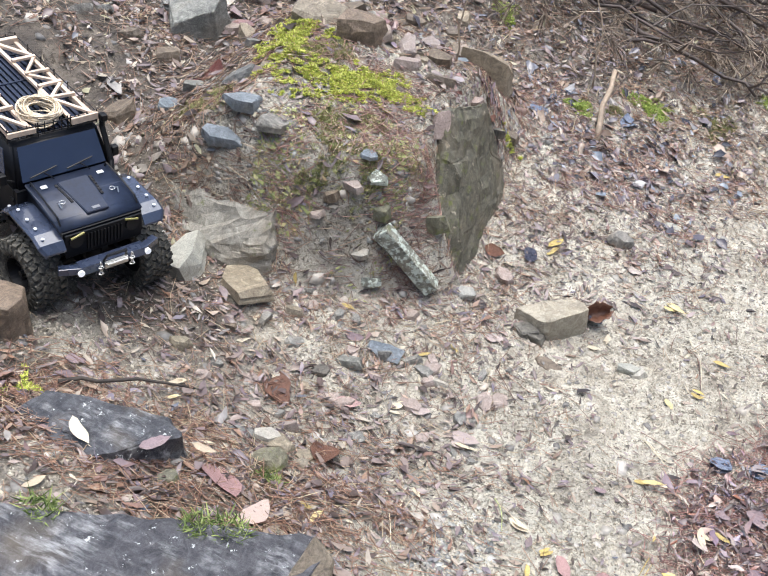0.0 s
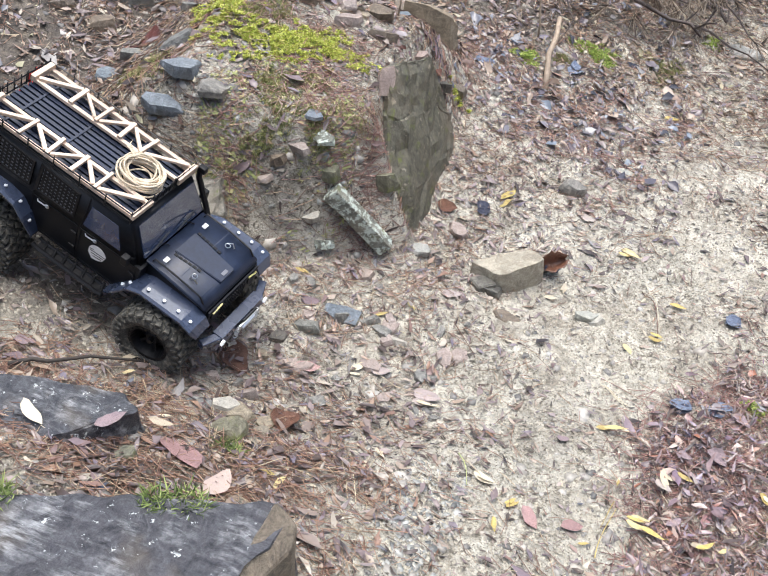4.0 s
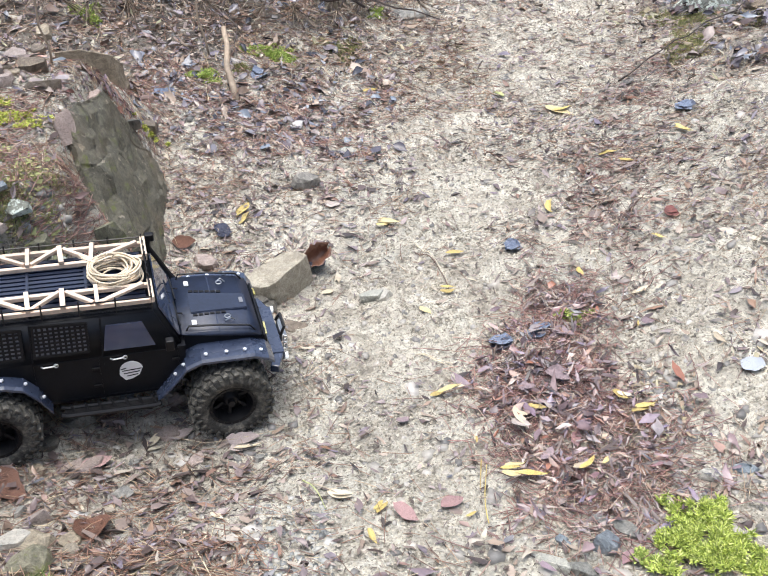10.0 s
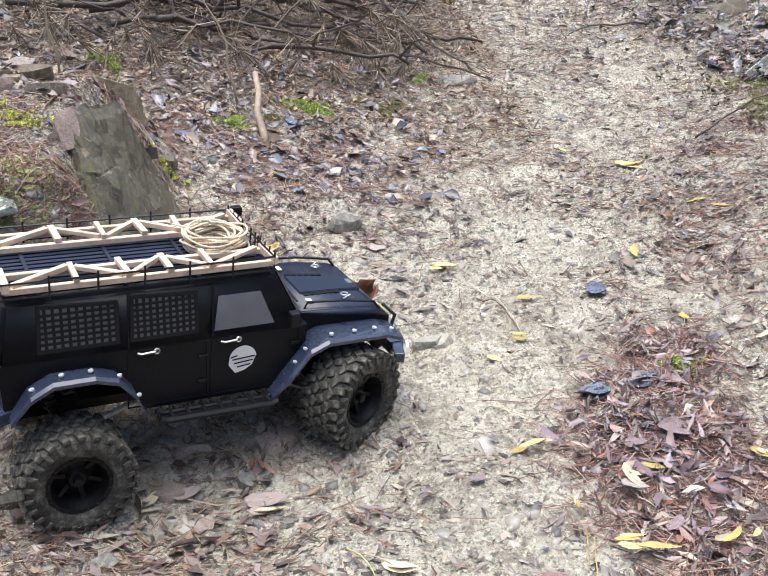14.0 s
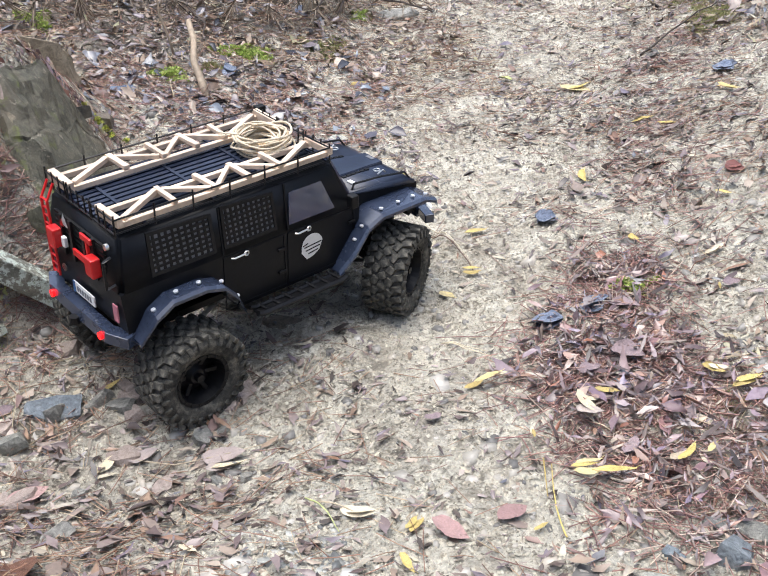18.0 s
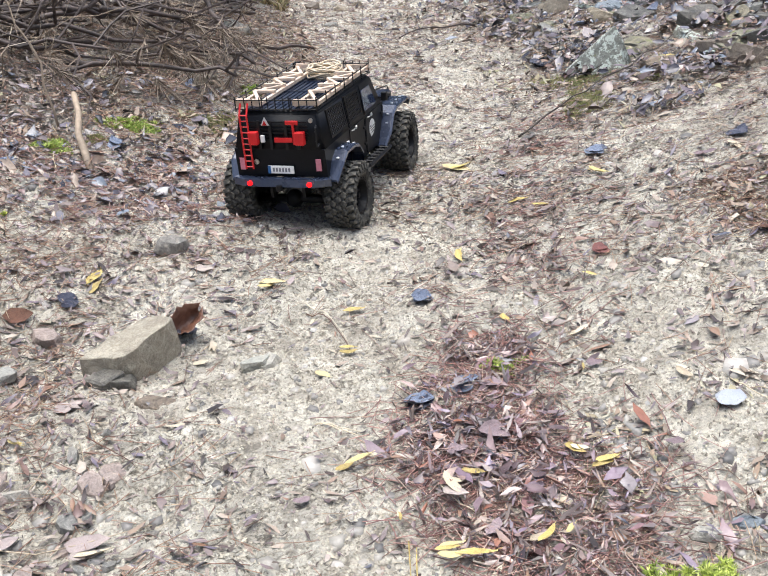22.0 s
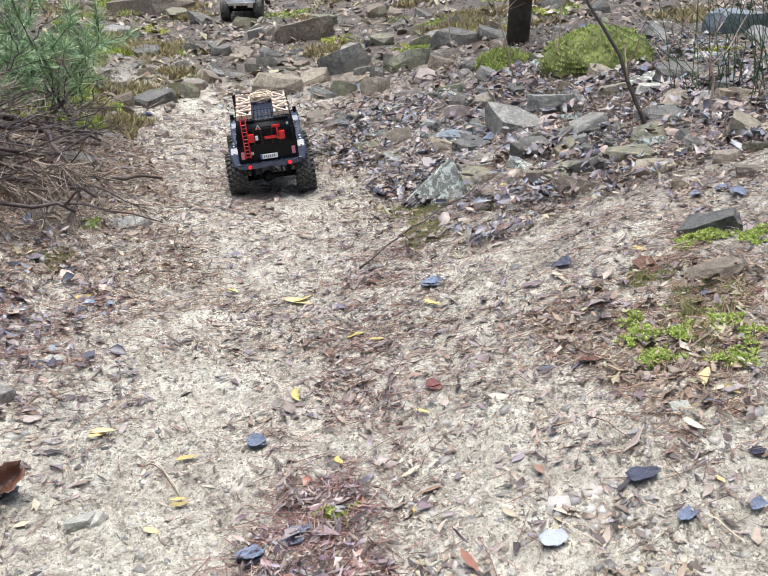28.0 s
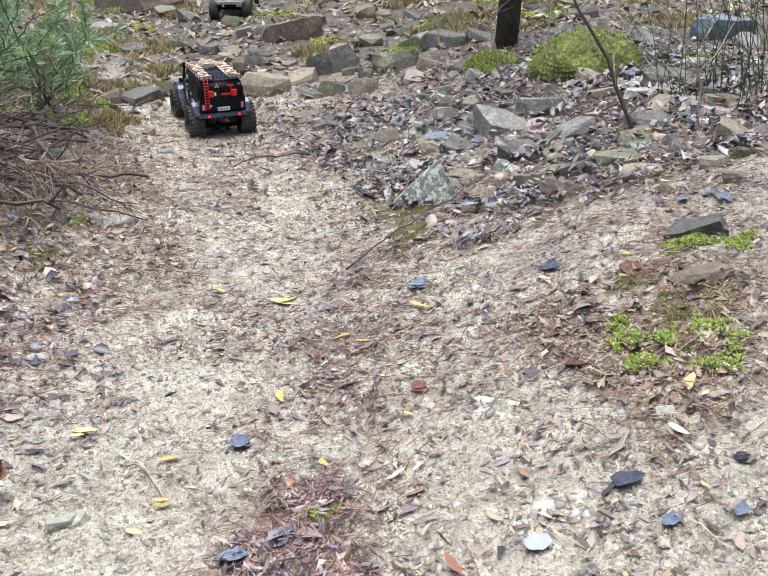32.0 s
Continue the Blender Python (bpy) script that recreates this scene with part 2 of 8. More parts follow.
PALEBARK = plain("pale_peeled_branch", (0.33, 0.26, 0.19), 0.7, scale=110, vary=0.4, bumps=0.5)
TRUNK = plain("dark_trunk_bark", (0.06, 0.05, 0.042), 0.85, scale=45, vary=0.6, bumps=1.0)


def leaf_skin(name, col, rough=0.45, scale=60.0, vary=0.4, bumps=0.4, pale=0.45):
    """Mottled dead leaf, each one a little paler or darker than the next."""
    m, nt, b = nodes_of(name, rough)
    info = nt.nodes.new("ShaderNodeObjectInfo")
    n1, n2 = noise_tex(nt, scale * 0.08, 4, 0.7, distort=1.0), noise_tex(nt, scale * 0.6, 4)
    lo, hi = tuple(c * (1 - vary) for c in col), tuple(min(1, c * (1 + 0.6 * vary)) for c in col)
    c = mix(nt, 0.5, ramp(nt, n1, [(0.38, lo), (0.6, hi)]), ramp(nt, n2, [(0.35, lo), (0.65, hi)]))
    c = mix(nt, ramp(nt, n1, [(0.58, (0, 0, 0)), (0.66, (0.55, 0.55, 0.55))]), c, (0.10, 0.06, 0.04))
    tint = ramp(nt, info.outputs["Random"], [(0.0, (0.62, 0.60, 0.62)), (0.5, (0.95, 0.95, 0.95)), (0.8, (1.0, 1.0, 1.0)), (1.0, (1.0, 1.0, 1.0))])
    c = mix(nt, 1.0, c, tint, "MULTIPLY")
    c = mix(nt, ramp(nt, info.outputs["Random"], [(0.6, (0, 0, 0)), (1.0, (pale, pale, pale))]), c, (0.62, 0.57, 0.46))
    nt.links.new(c, b.inputs["Base Color"])
    bump(nt, b, n2, bumps, 0.01)
    return m


LEAFS = {
    "y": leaf_skin("yellow_leaf", (0.64, 0.50, 0.17), 0.45, scale=60, vary=0.45, bumps=0.3),
    "p": leaf_skin("pale_leaf", (0.70, 0.60, 0.42), 0.5, scale=140, vary=0.25, bumps=0.3),
    "w": leaf_skin("white_grey_leaf", (0.48, 0.52, 0.56), 0.4, scale=90, vary=0.2, bumps=0.3, pale=0.0),
    "b": leaf_skin("blue_grey_leaf", (0.23, 0.275, 0.37), 0.28, scale=60, vary=0.6, bumps=0.6, pale=0.0),
    "d": leaf_skin("blackened_leaf", (0.09, 0.10, 0.145), 0.28, scale=60, vary=0.6, bumps=0.6, pale=0.0),
    "r": leaf_skin("red_leaf", (0.24, 0.085, 0.07), 0.42, scale=60, vary=0.5, bumps=0.4, pale=0.0),
    "n": leaf_skin("russet_leaf", (0.17, 0.08, 0.05), 0.42, scale=60, vary=0.5, bumps=0.5, pale=0.0),
    "k": leaf_skin("dusky_pink_leaf", (0.42, 0.26, 0.245), 0.38, scale=60, vary=0.35, bumps=0.4),
    "v": leaf_skin("violet_brown_leaf", (0.33, 0.25, 0.26), 0.45, scale=110, vary=0.4, bumps=0.4),
    "g": leaf_skin("green_yellow_leaf", (0.50, 0.55, 0.22), 0.5, scale=110, vary=0.3, bumps=0.3),
}
DRIFT = islands("wet_violet_leaf_drift", [(0.0, (0.06, 0.042, 0.045)), (0.2, (0.17, 0.105, 0.10)), (0.4, (0.31, 0.235, 0.265)), (0.55, (0.38, 0.265, 0.235)), (0.68, (0.24, 0.195, 0.26)), (0.82, (0.34, 0.15, 0.095)), (0.93, (0.62, 0.51, 0.44)), (1.0, (0.15, 0.155, 0.20))], 0.27, 0.6)
LITTER = islands("dead_leaf_litter", [(0.0, (0.048, 0.0384, 0.0356)), (0.2, (0.122, 0.0883, 0.0771)), (0.4, (0.218, 0.168, 0.168)), (0.56, (0.297, 0.235, 0.193)), (0.68, (0.183, 0.158, 0.198)), (0.82, (0.289, 0.168, 0.108)), (0.94, (0.454, 0.403, 0.326)), (1.0, (0.105, 0.115, 0.148))], 0.32, 0.55)
FLAKES = islands("bark_and_leaf_flakes", [(0.0, (0.0524, 0.0425, 0.0368)), (0.3, (0.121, 0.0935, 0.0745)), (0.55, (0.218, 0.17, 0.14)), (0.75, (0.307, 0.255, 0.206)), (0.9, (0.242, 0.187, 0.197)), (1.0, (0.484, 0.433, 0.35))], 0.45, 0.45)
CHIPS = islands("slate_chips", [(0.0, (0.15, 0.145, 0.135)), (0.3, (0.29, 0.275, 0.25)), (0.6, (0.42, 0.395, 0.345)), (0.85, (0.50, 0.45, 0.38)), (1.0, (0.58, 0.56, 0.52))], 0.5, 0.5)
TANBITS = islands("tan_leaf_films", [(0.0, (0.205, 0.145, 0.109)), (0.3, (0.335, 0.262, 0.204)), (0.55, (0.437, 0.359, 0.285)), (0.75, (0.372, 0.301, 0.294)), (0.9, (0.539, 0.466, 0.342)), (1.0, (0.632, 0.582, 0.446))], 0.4, 0.5)
GRIT = islands("mud_crumbs", [(0.0, (0.141, 0.125, 0.0954)), (0.3, (0.348, 0.314, 0.249)), (0.7, (0.454, 0.421, 0.338)), (1.0, (0.541, 0.51, 0.413))], 0.6, 0.4)
NEEDLES = islands("red_pine_needles", [(0.0, (0.152, 0.082, 0.0639)), (0.5, (0.342, 0.19, 0.129)), (0.8, (0.456, 0.31, 0.206)), (1.0, (0.589, 0.5, 0.34))], 0.55)
REDNEEDLES = islands("wet_red_needles", [(0.0, (0.15, 0.075, 0.07)), (0.4, (0.34, 0.17, 0.145)), (0.75, (0.47, 0.29, 0.235)), (1.0, (0.64, 0.52, 0.42))], 0.4)
DRYTUFT = islands("dry_needle_tufts", [(0.0, (0.056, 0.039, 0.0289)), (0.35, (0.184, 0.133, 0.095)), (0.75, (0.36, 0.281, 0.205)), (1.0, (0.528, 0.452, 0.35))], 0.7)
PINE = islands("green_pine_needles", [(0.0, (0.10, 0.19, 0.085)), (0.6, (0.29, 0.46, 0.22)), (1.0, (0.56, 0.68, 0.36))], 0.5)
MOSSBED = plain("moss_bed", (0.17, 0.19, 0.06), 0.9, scale=70, vary=0.6, bumps=1.0)
OCHRE = islands("brown_ochre_litter", [(0.0, (0.0665, 0.05, 0.0391)), (0.3, (0.18, 0.135, 0.103)), (0.55, (0.294, 0.225, 0.165)), (0.75, (0.38, 0.275, 0.191)), (0.9, (0.399, 0.38, 0.227)), (1.0, (0.494, 0.45, 0.36))], 0.5)
DARKLEAF = islands("wet_blue_violet_leaves", [(0.0, (0.0436, 0.045, 0.054)), (0.25, (0.107, 0.095, 0.113)), (0.45, (0.204, 0.16, 0.167)), (0.62, (0.223, 0.26, 0.306)), (0.78, (0.252, 0.16, 0.117)), (0.92, (0.407, 0.32, 0.243)), (1.0, (0.369, 0.41, 0.45))], 0.25, 0.6)
BROOM = islands("green_broom_shoots", [(0.0, (0.02, 0.055, 0.022)), (0.5, (0.06, 0.13, 0.045)), (1.0, (0.16, 0.26, 0.09))], 0.5)
# for the unseen ring that blocks low sky light
WOODS_SCREEN = plain("dark_woods_screen", (0.045, 0.055, 0.03), 0.9, scale=3.0, vary=0.7, bumps=0.0)
SLABMOSS = islands("feathery_slab_moss", [(0.0, (0.07, 0.11, 0.03)), (0.5, (0.20, 0.28, 0.08)), (1.0, (0.40, 0.46, 0.16))], 0.7)
MOSSES = {
    "y": islands("yellow_green_moss", [(0.0, (0.19, 0.24, 0.04)), (0.3, (0.44, 0.50, 0.085)), (0.6, (0.68, 0.73, 0.14)), (0.85, (0.86, 0.86, 0.28)), (0.94, (0.70, 0.56, 0.24)), (1.0, (0.45, 0.29, 0.14))], 0.8),
    "g": islands("bright_green_moss", [(0.0, (0.17, 0.24, 0.045)), (0.5, (0.42, 0.56, 0.12)), (0.85, (0.70, 0.76, 0.27)), (1.0, (0.44, 0.34, 0.16))], 0.8),
    "f": islands("ferny_green_moss", [(0.0, (0.13, 0.18, 0.035)), (0.4, (0.38, 0.48, 0.085)), (0.8, (0.66, 0.74, 0.17)), (1.0, (0.85, 0.88, 0.38))], 0.7),
    "d": islands("dull_olive_moss", [(0.0, (0.14, 0.155, 0.06)), (0.5, (0.37, 0.40, 0.155)), (0.8, (0.56, 0.55, 0.26)), (1.0, (0.45, 0.32, 0.18))], 0.8),
    "o": islands("dry_ochre_grass", [(0.0, (0.18, 0.135, 0.065)), (0.5, (0.42, 0.33, 0.17)), (0.8, (0.55, 0.48, 0.27)), (1.0, (0.36, 0.43, 0.18))], 0.8),
}


# ---- helpers for shapes ----
def mesh_of(name, bm, material, smooth=False):
    bmesh.ops.recalc_face_normals(bm, faces=bm.faces)
    me = bpy.data.meshes.new(name)
    bm.to_mesh(me)
    bm.free()
    me.materials.append(material)
    if smooth:
        me.shade_smooth()
    return me


def part(name, bm, material, parent, label="", smooth=False):
    ob = new(name, mesh_of(name, bm, material, smooth))
    ob.parent = parent
    return tagged(ob, label)


def thing(name, bm, material, label, category, group="", m=None, smooth=False, kind=""):
    ob = new(name, mesh_of(name, bm, material, smooth))
    if m is not None:
        ob.matrix_world = m
    return tagged(ob, label, category, group, kind)


def box(bm, x, y, z, sx, sy, sz, turn=None, bevel=0.0):
    m = Matrix.Translation((x, y, z)) @ (turn or Matrix()) @ Matrix.Diagonal((sx, sy, sz, 1))
    vs = bmesh.ops.create_cube(bm, size=1, matrix=m)["verts"]
    if bevel:
        es = list({e for v in vs for e in v.link_edges})
        bmesh.ops.bevel(bm, geom=es, offset=bevel, segments=2, affect="EDGES", profile=0.5)
    return bm


def tube(bm, points, r0, r1=None, n=6):
    """A round bar along points, tapering from r0 to r1."""
    r1 = r0 if r1 is None else r1
    pts = [Vector(p) for p in points]
    rings = []
    for i, p in enumerate(pts):
        d = (pts[min(i + 1, len(pts) - 1)] - pts[max(i - 1, 0)]).normalized()
        a = d.orthogonal().normalized()
        b = d.cross(a)
        r = r0 + (r1 - r0) * i / max(1, len(pts) - 1)
        if rings:
            pa = (rings[-1][0].co - pts[i - 1])
            pa = (pa - d * pa.dot(d))
            if pa.length > 1e-9:
                a = pa.normalized()
                b = d.cross(a)
        rings.append([bm.verts.new(p + r * (a * math.cos(2 * math.pi * k / n) + b * math.sin(2 * math.pi * k / n))) for k in range(n)])
    for u, v in zip(rings, rings[1:]):
        for k in range(n):
            bm.faces.new((u[k], u[(k + 1) % n], v[(k + 1) % n], v[k]))
    bm.faces.new(rings[0][::-1])
    bm.faces.new(rings[-1])
    return bm


def prism(bm, outline, y0, y1):
    """A side-view outline (x, z) drawn out from y0 to y1."""
    a = [bm.verts.new((x, y0, z)) for x, z in outline]
    b = [bm.verts.new((x, y1, z)) for x, z in outline]
    bm.faces.new(a)
    bm.faces.new(b[::-1])
    for i in range(len(a)):
        j = (i + 1) % len(a)
        bm.faces.new((a[i], b[i], b[j], a[j]))
    return bm


def disc(bm, centre, axis, r, h, n=16):
    turn = Vector(axis).to_track_quat("Z", "Y").to_matrix().to_4x4()
    bmesh.ops.create_cone(bm, cap_ends=True, segments=n, radius1=r, radius2=r, depth=h, matrix=Matrix.Translation(centre) @ turn)
    return bm


# ---- the lie of the land ----
# Heights every half metre from x = -1.5, y = 0: one row per x, going away from the camera.
HEIGHTS = np.array((
    0.40, 0.35, 0.36, 0.40, 0.34, 0.339, 0.36, 0.41, 0.44, 0.44, 0.44,
    0.35, 0.125, 0.151, 0.226, 0.232, 0.239, 0.256, 0.28, 0.294, 0.297, 0.3,
    0.579, 0.123, -0.029, 0.067, 0.105, 0.132, 0.147, 0.147, 0.147, 0.155, 0.164,
    0.43, 0.071, -0.046, -0.009, -0.02, 0.018, 0.024, -0.007, -0.013, 0.022, 0.07,
    -0.14, -0.054, -0.039, -0.055, -0.115, -0.097, -0.107, -0.16, -0.157, -0.088, -0.006,
    0.086, 0.126, 0.168, 0.092, -0.038, -0.115, -0.151, -0.191, -0.19, -0.133, -0.073,
    0.27, 0.265, 0.257, 0.199, 0.11, 0.016, -0.042, -0.076, -0.1, -0.091, -0.072,
    0.398, 0.353, 0.302, 0.257, 0.21, 0.143, 0.08, 0.05, 0.018, -0.015, -0.042,
    0.40, 0.438, 0.344, 0.302, 0.285, 0.232, 0.166, 0.169, 0.139, 0.10, 0.10))
GX, GY = np.meshgrid(-1.5 + 0.5 * np.arange(9), 0.5 * np.arange(11), indexing="ij")
GX, GY = GX.ravel(), GY.ravel()


def ease(a):
    a = np.clip(a, 0, 1)
    return a * a * (3 - 2 * a)


def lattice(ix, iy, seed):
    v = np.sin(ix * 127.1 + iy * 311.7 + seed * 74.7) * 43758.5453
    return v - np.floor(v)


def wobble(x, y, size, seed):
    """Smooth random bumps of about that size, from -1 to 1."""
    u, v = x / size, y / size
    i, j = np.floor(u), np.floor(v)
    a, b = ease(u - i), ease(v - j)
    low = lattice(i, j, seed) * (1 - a) + lattice(i + 1, j, seed) * a
    high = lattice(i, j + 1, seed) * (1 - a) + lattice(i + 1, j + 1, seed) * a
    return 2 * (low * (1 - b) + high * b) - 1


def lie(x, y):
    """Height of the smooth ground, with the soil-covered ledge beside the track."""
    x, y = np.atleast_1d(np.asarray(x, float)), np.atleast_1d(np.asarray(y, float))
    cx, cy = np.clip(x, -1.7, 2.7), np.clip(y, -0.2, 5.2)
    w = np.exp(-((cx[:, None] - GX) ** 2 + (cy[:, None] - GY) ** 2) / (2 * 0.36 ** 2))
    z = (w @ HEIGHTS) / w.sum(1)
    front = 1.0 + 0.13 * ease((x + 0.50) / 0.2)
    ledge = 0.245 * ease((-0.205 - 0.062 * ease((y - 1.20) / 0.12) - x) / 0.125) * ease((y - front) / 0.16) * ease((1.98 - y) / 0.42) * ease((x + 1.02) / 0.37)
    # hollow where the truck comes down from the ledge
    return z + ledge - 0.034 * np.exp(-((x + 0.34) ** 2 + (y - 0.80) ** 2) / (2 * 0.13 ** 2)) - 0.028 * np.exp(-((x + 0.15) ** 2 + (y - 0.87) ** 2) / (2 * 0.1 ** 2))


def land(x, y):
    """The ground with its clods and ruts."""
    x, y = np.atleast_1d(np.asarray(x, float)), np.atleast_1d(np.asarray(y, float))
    z = lie(x, y) + 0.010 * wobble(x, y, 0.21, 1) + 0.006 * wobble(x, y, 0.085, 2)
    z += 0.0055 * wobble(x + 0.02 * wobble(x, y, 0.05, 7), y, 0.033, 3) + 0.006 * np.abs(wobble(x, y, 0.019, 4))
    return z


def land_z(x, y):
    return float(land(x, y)[0])


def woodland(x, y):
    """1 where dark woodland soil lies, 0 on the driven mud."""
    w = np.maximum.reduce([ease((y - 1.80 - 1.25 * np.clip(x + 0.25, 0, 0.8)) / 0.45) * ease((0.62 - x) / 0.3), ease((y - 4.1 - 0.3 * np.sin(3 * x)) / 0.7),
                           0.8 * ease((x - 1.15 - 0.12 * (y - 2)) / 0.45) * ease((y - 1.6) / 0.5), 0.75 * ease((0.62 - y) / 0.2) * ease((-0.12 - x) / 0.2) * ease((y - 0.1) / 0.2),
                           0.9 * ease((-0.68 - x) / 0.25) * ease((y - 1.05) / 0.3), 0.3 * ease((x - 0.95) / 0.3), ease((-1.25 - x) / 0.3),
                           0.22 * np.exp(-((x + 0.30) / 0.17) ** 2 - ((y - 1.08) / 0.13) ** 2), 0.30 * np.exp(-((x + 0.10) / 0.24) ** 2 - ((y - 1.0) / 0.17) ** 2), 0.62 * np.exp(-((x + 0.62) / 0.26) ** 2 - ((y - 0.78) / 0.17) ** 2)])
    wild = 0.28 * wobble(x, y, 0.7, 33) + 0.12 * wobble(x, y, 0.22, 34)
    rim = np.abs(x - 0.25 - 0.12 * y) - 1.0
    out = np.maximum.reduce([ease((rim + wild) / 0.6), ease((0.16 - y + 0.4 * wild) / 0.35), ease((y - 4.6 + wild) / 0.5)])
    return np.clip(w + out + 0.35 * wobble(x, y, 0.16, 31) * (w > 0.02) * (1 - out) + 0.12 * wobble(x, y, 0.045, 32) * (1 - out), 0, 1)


def spaced(lo, hi, step, far):
    inner = np.arange(lo, hi + step / 2, step)
    out = step * 1.25 ** np.arange(1, 40)
    out = np.cumsum(out)
    out = out[out < far]
    return np.concatenate([lo - out[::-1], inner, hi + out])


def quick_mesh(name, verts, faces, material, smooth=False):
    """verts n x 3, faces m x k, all of one size."""
    me = bpy.data.meshes.new(name)
    verts, faces = np.asarray(verts, np.float32), np.asarray(faces, np.int32)
    k = faces.shape[1]
    me.vertices.add(len(verts))
    me.vertices.foreach_set("co", verts.ravel())
    me.loops.add(faces.size)
    me.loops.foreach_set("vertex_index", faces.ravel())
    me.polygons.add(len(faces))
    me.polygons.foreach_set("loop_start", np.arange(0, faces.size, k, dtype=np.int32))
    me.update(calc_edges=True)
    me.materials.append(material)
    if smooth:
        me.shade_smooth()
    return me


def build_ground():
    xs, ys = spaced(-1.1, 2.0, 0.0085, 60), spaced(0.2, 4.0, 0.0085, 60)
    X, Y = np.meshgrid(xs, ys, indexing="ij")
    x, y = X.ravel(), Y.ravel()
    z = np.concatenate([land(x[i:i + 20000], y[i:i + 20000]) for i in range(0, len(x), 20000)])
    n, m = len(xs), len(ys)
    i = (np.arange(n - 1)[:, None] * m + np.arange(m - 1)).ravel()
    ob = new("ground", quick_mesh("ground", np.stack([x, y, z], 1), np.stack([i, i + m, i + m + 1, i + 1], 1), MUD, True))
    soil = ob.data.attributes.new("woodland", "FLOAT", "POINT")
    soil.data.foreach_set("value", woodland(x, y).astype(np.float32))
    tagged(ob, "wet pale brown mud track strewn with slate", "ground", kind="structure")


build_ground()


def build_woods_screen():
    """An added dark screen all round, out of view, standing in for woods; it keeps low light off the clearing."""
    bm = bmesh.new()
    n = 96
    low, top = [], []
    for k in range(n):
        a = 2 * math.pi * k / n
        r = 13 + 1.2 * math.sin(5 * a) + 0.7 * math.sin(13 * a + 1)
        x, y = 0.6 + r * math.cos(a), 2.5 + r * math.sin(a)
        h = 5.6 + 1.6 * math.sin(7 * a + 2) + 1.1 * math.sin(23 * a) + 0.8 * math.sin(41 * a + 1)
        low.append(bm.verts.new((x, y, -1.0)))
        top.append(bm.verts.new((x, y, h)))
    for k in range(n):
        j = (k + 1) % n
        bm.faces.new((low[k], low[j], top[j], top[k]))
    tagged(new("backdrop", mesh_of("backdrop", bm, WOODS_SCREEN)), "unseen dark screen standing in for woods, blocks low sky light", "woodland", kind="structure")


build_woods_screen()


# ---- the model truck: x ahead, y to its left, z up, origin on the ground between the axles ----
R_TYRE = 0.0635


LUGS = {}


def lug(wheel, name, size, m, material):
    """One small block on a wheel; alike ones share their mesh."""
    if (name, size) not in LUGS:
        LUGS[name, size] = mesh_of(name, disc(bmesh.new(), (0, 0, 0), (0, 1, 0), size[0], size[1], 6) if len(size) == 2 else box(bmesh.new(), 0, 0, 0, *size, None, 0.0007), material)
    ob = new(name, LUGS[name, size])
    ob.parent = wheel
    ob.matrix_local = m


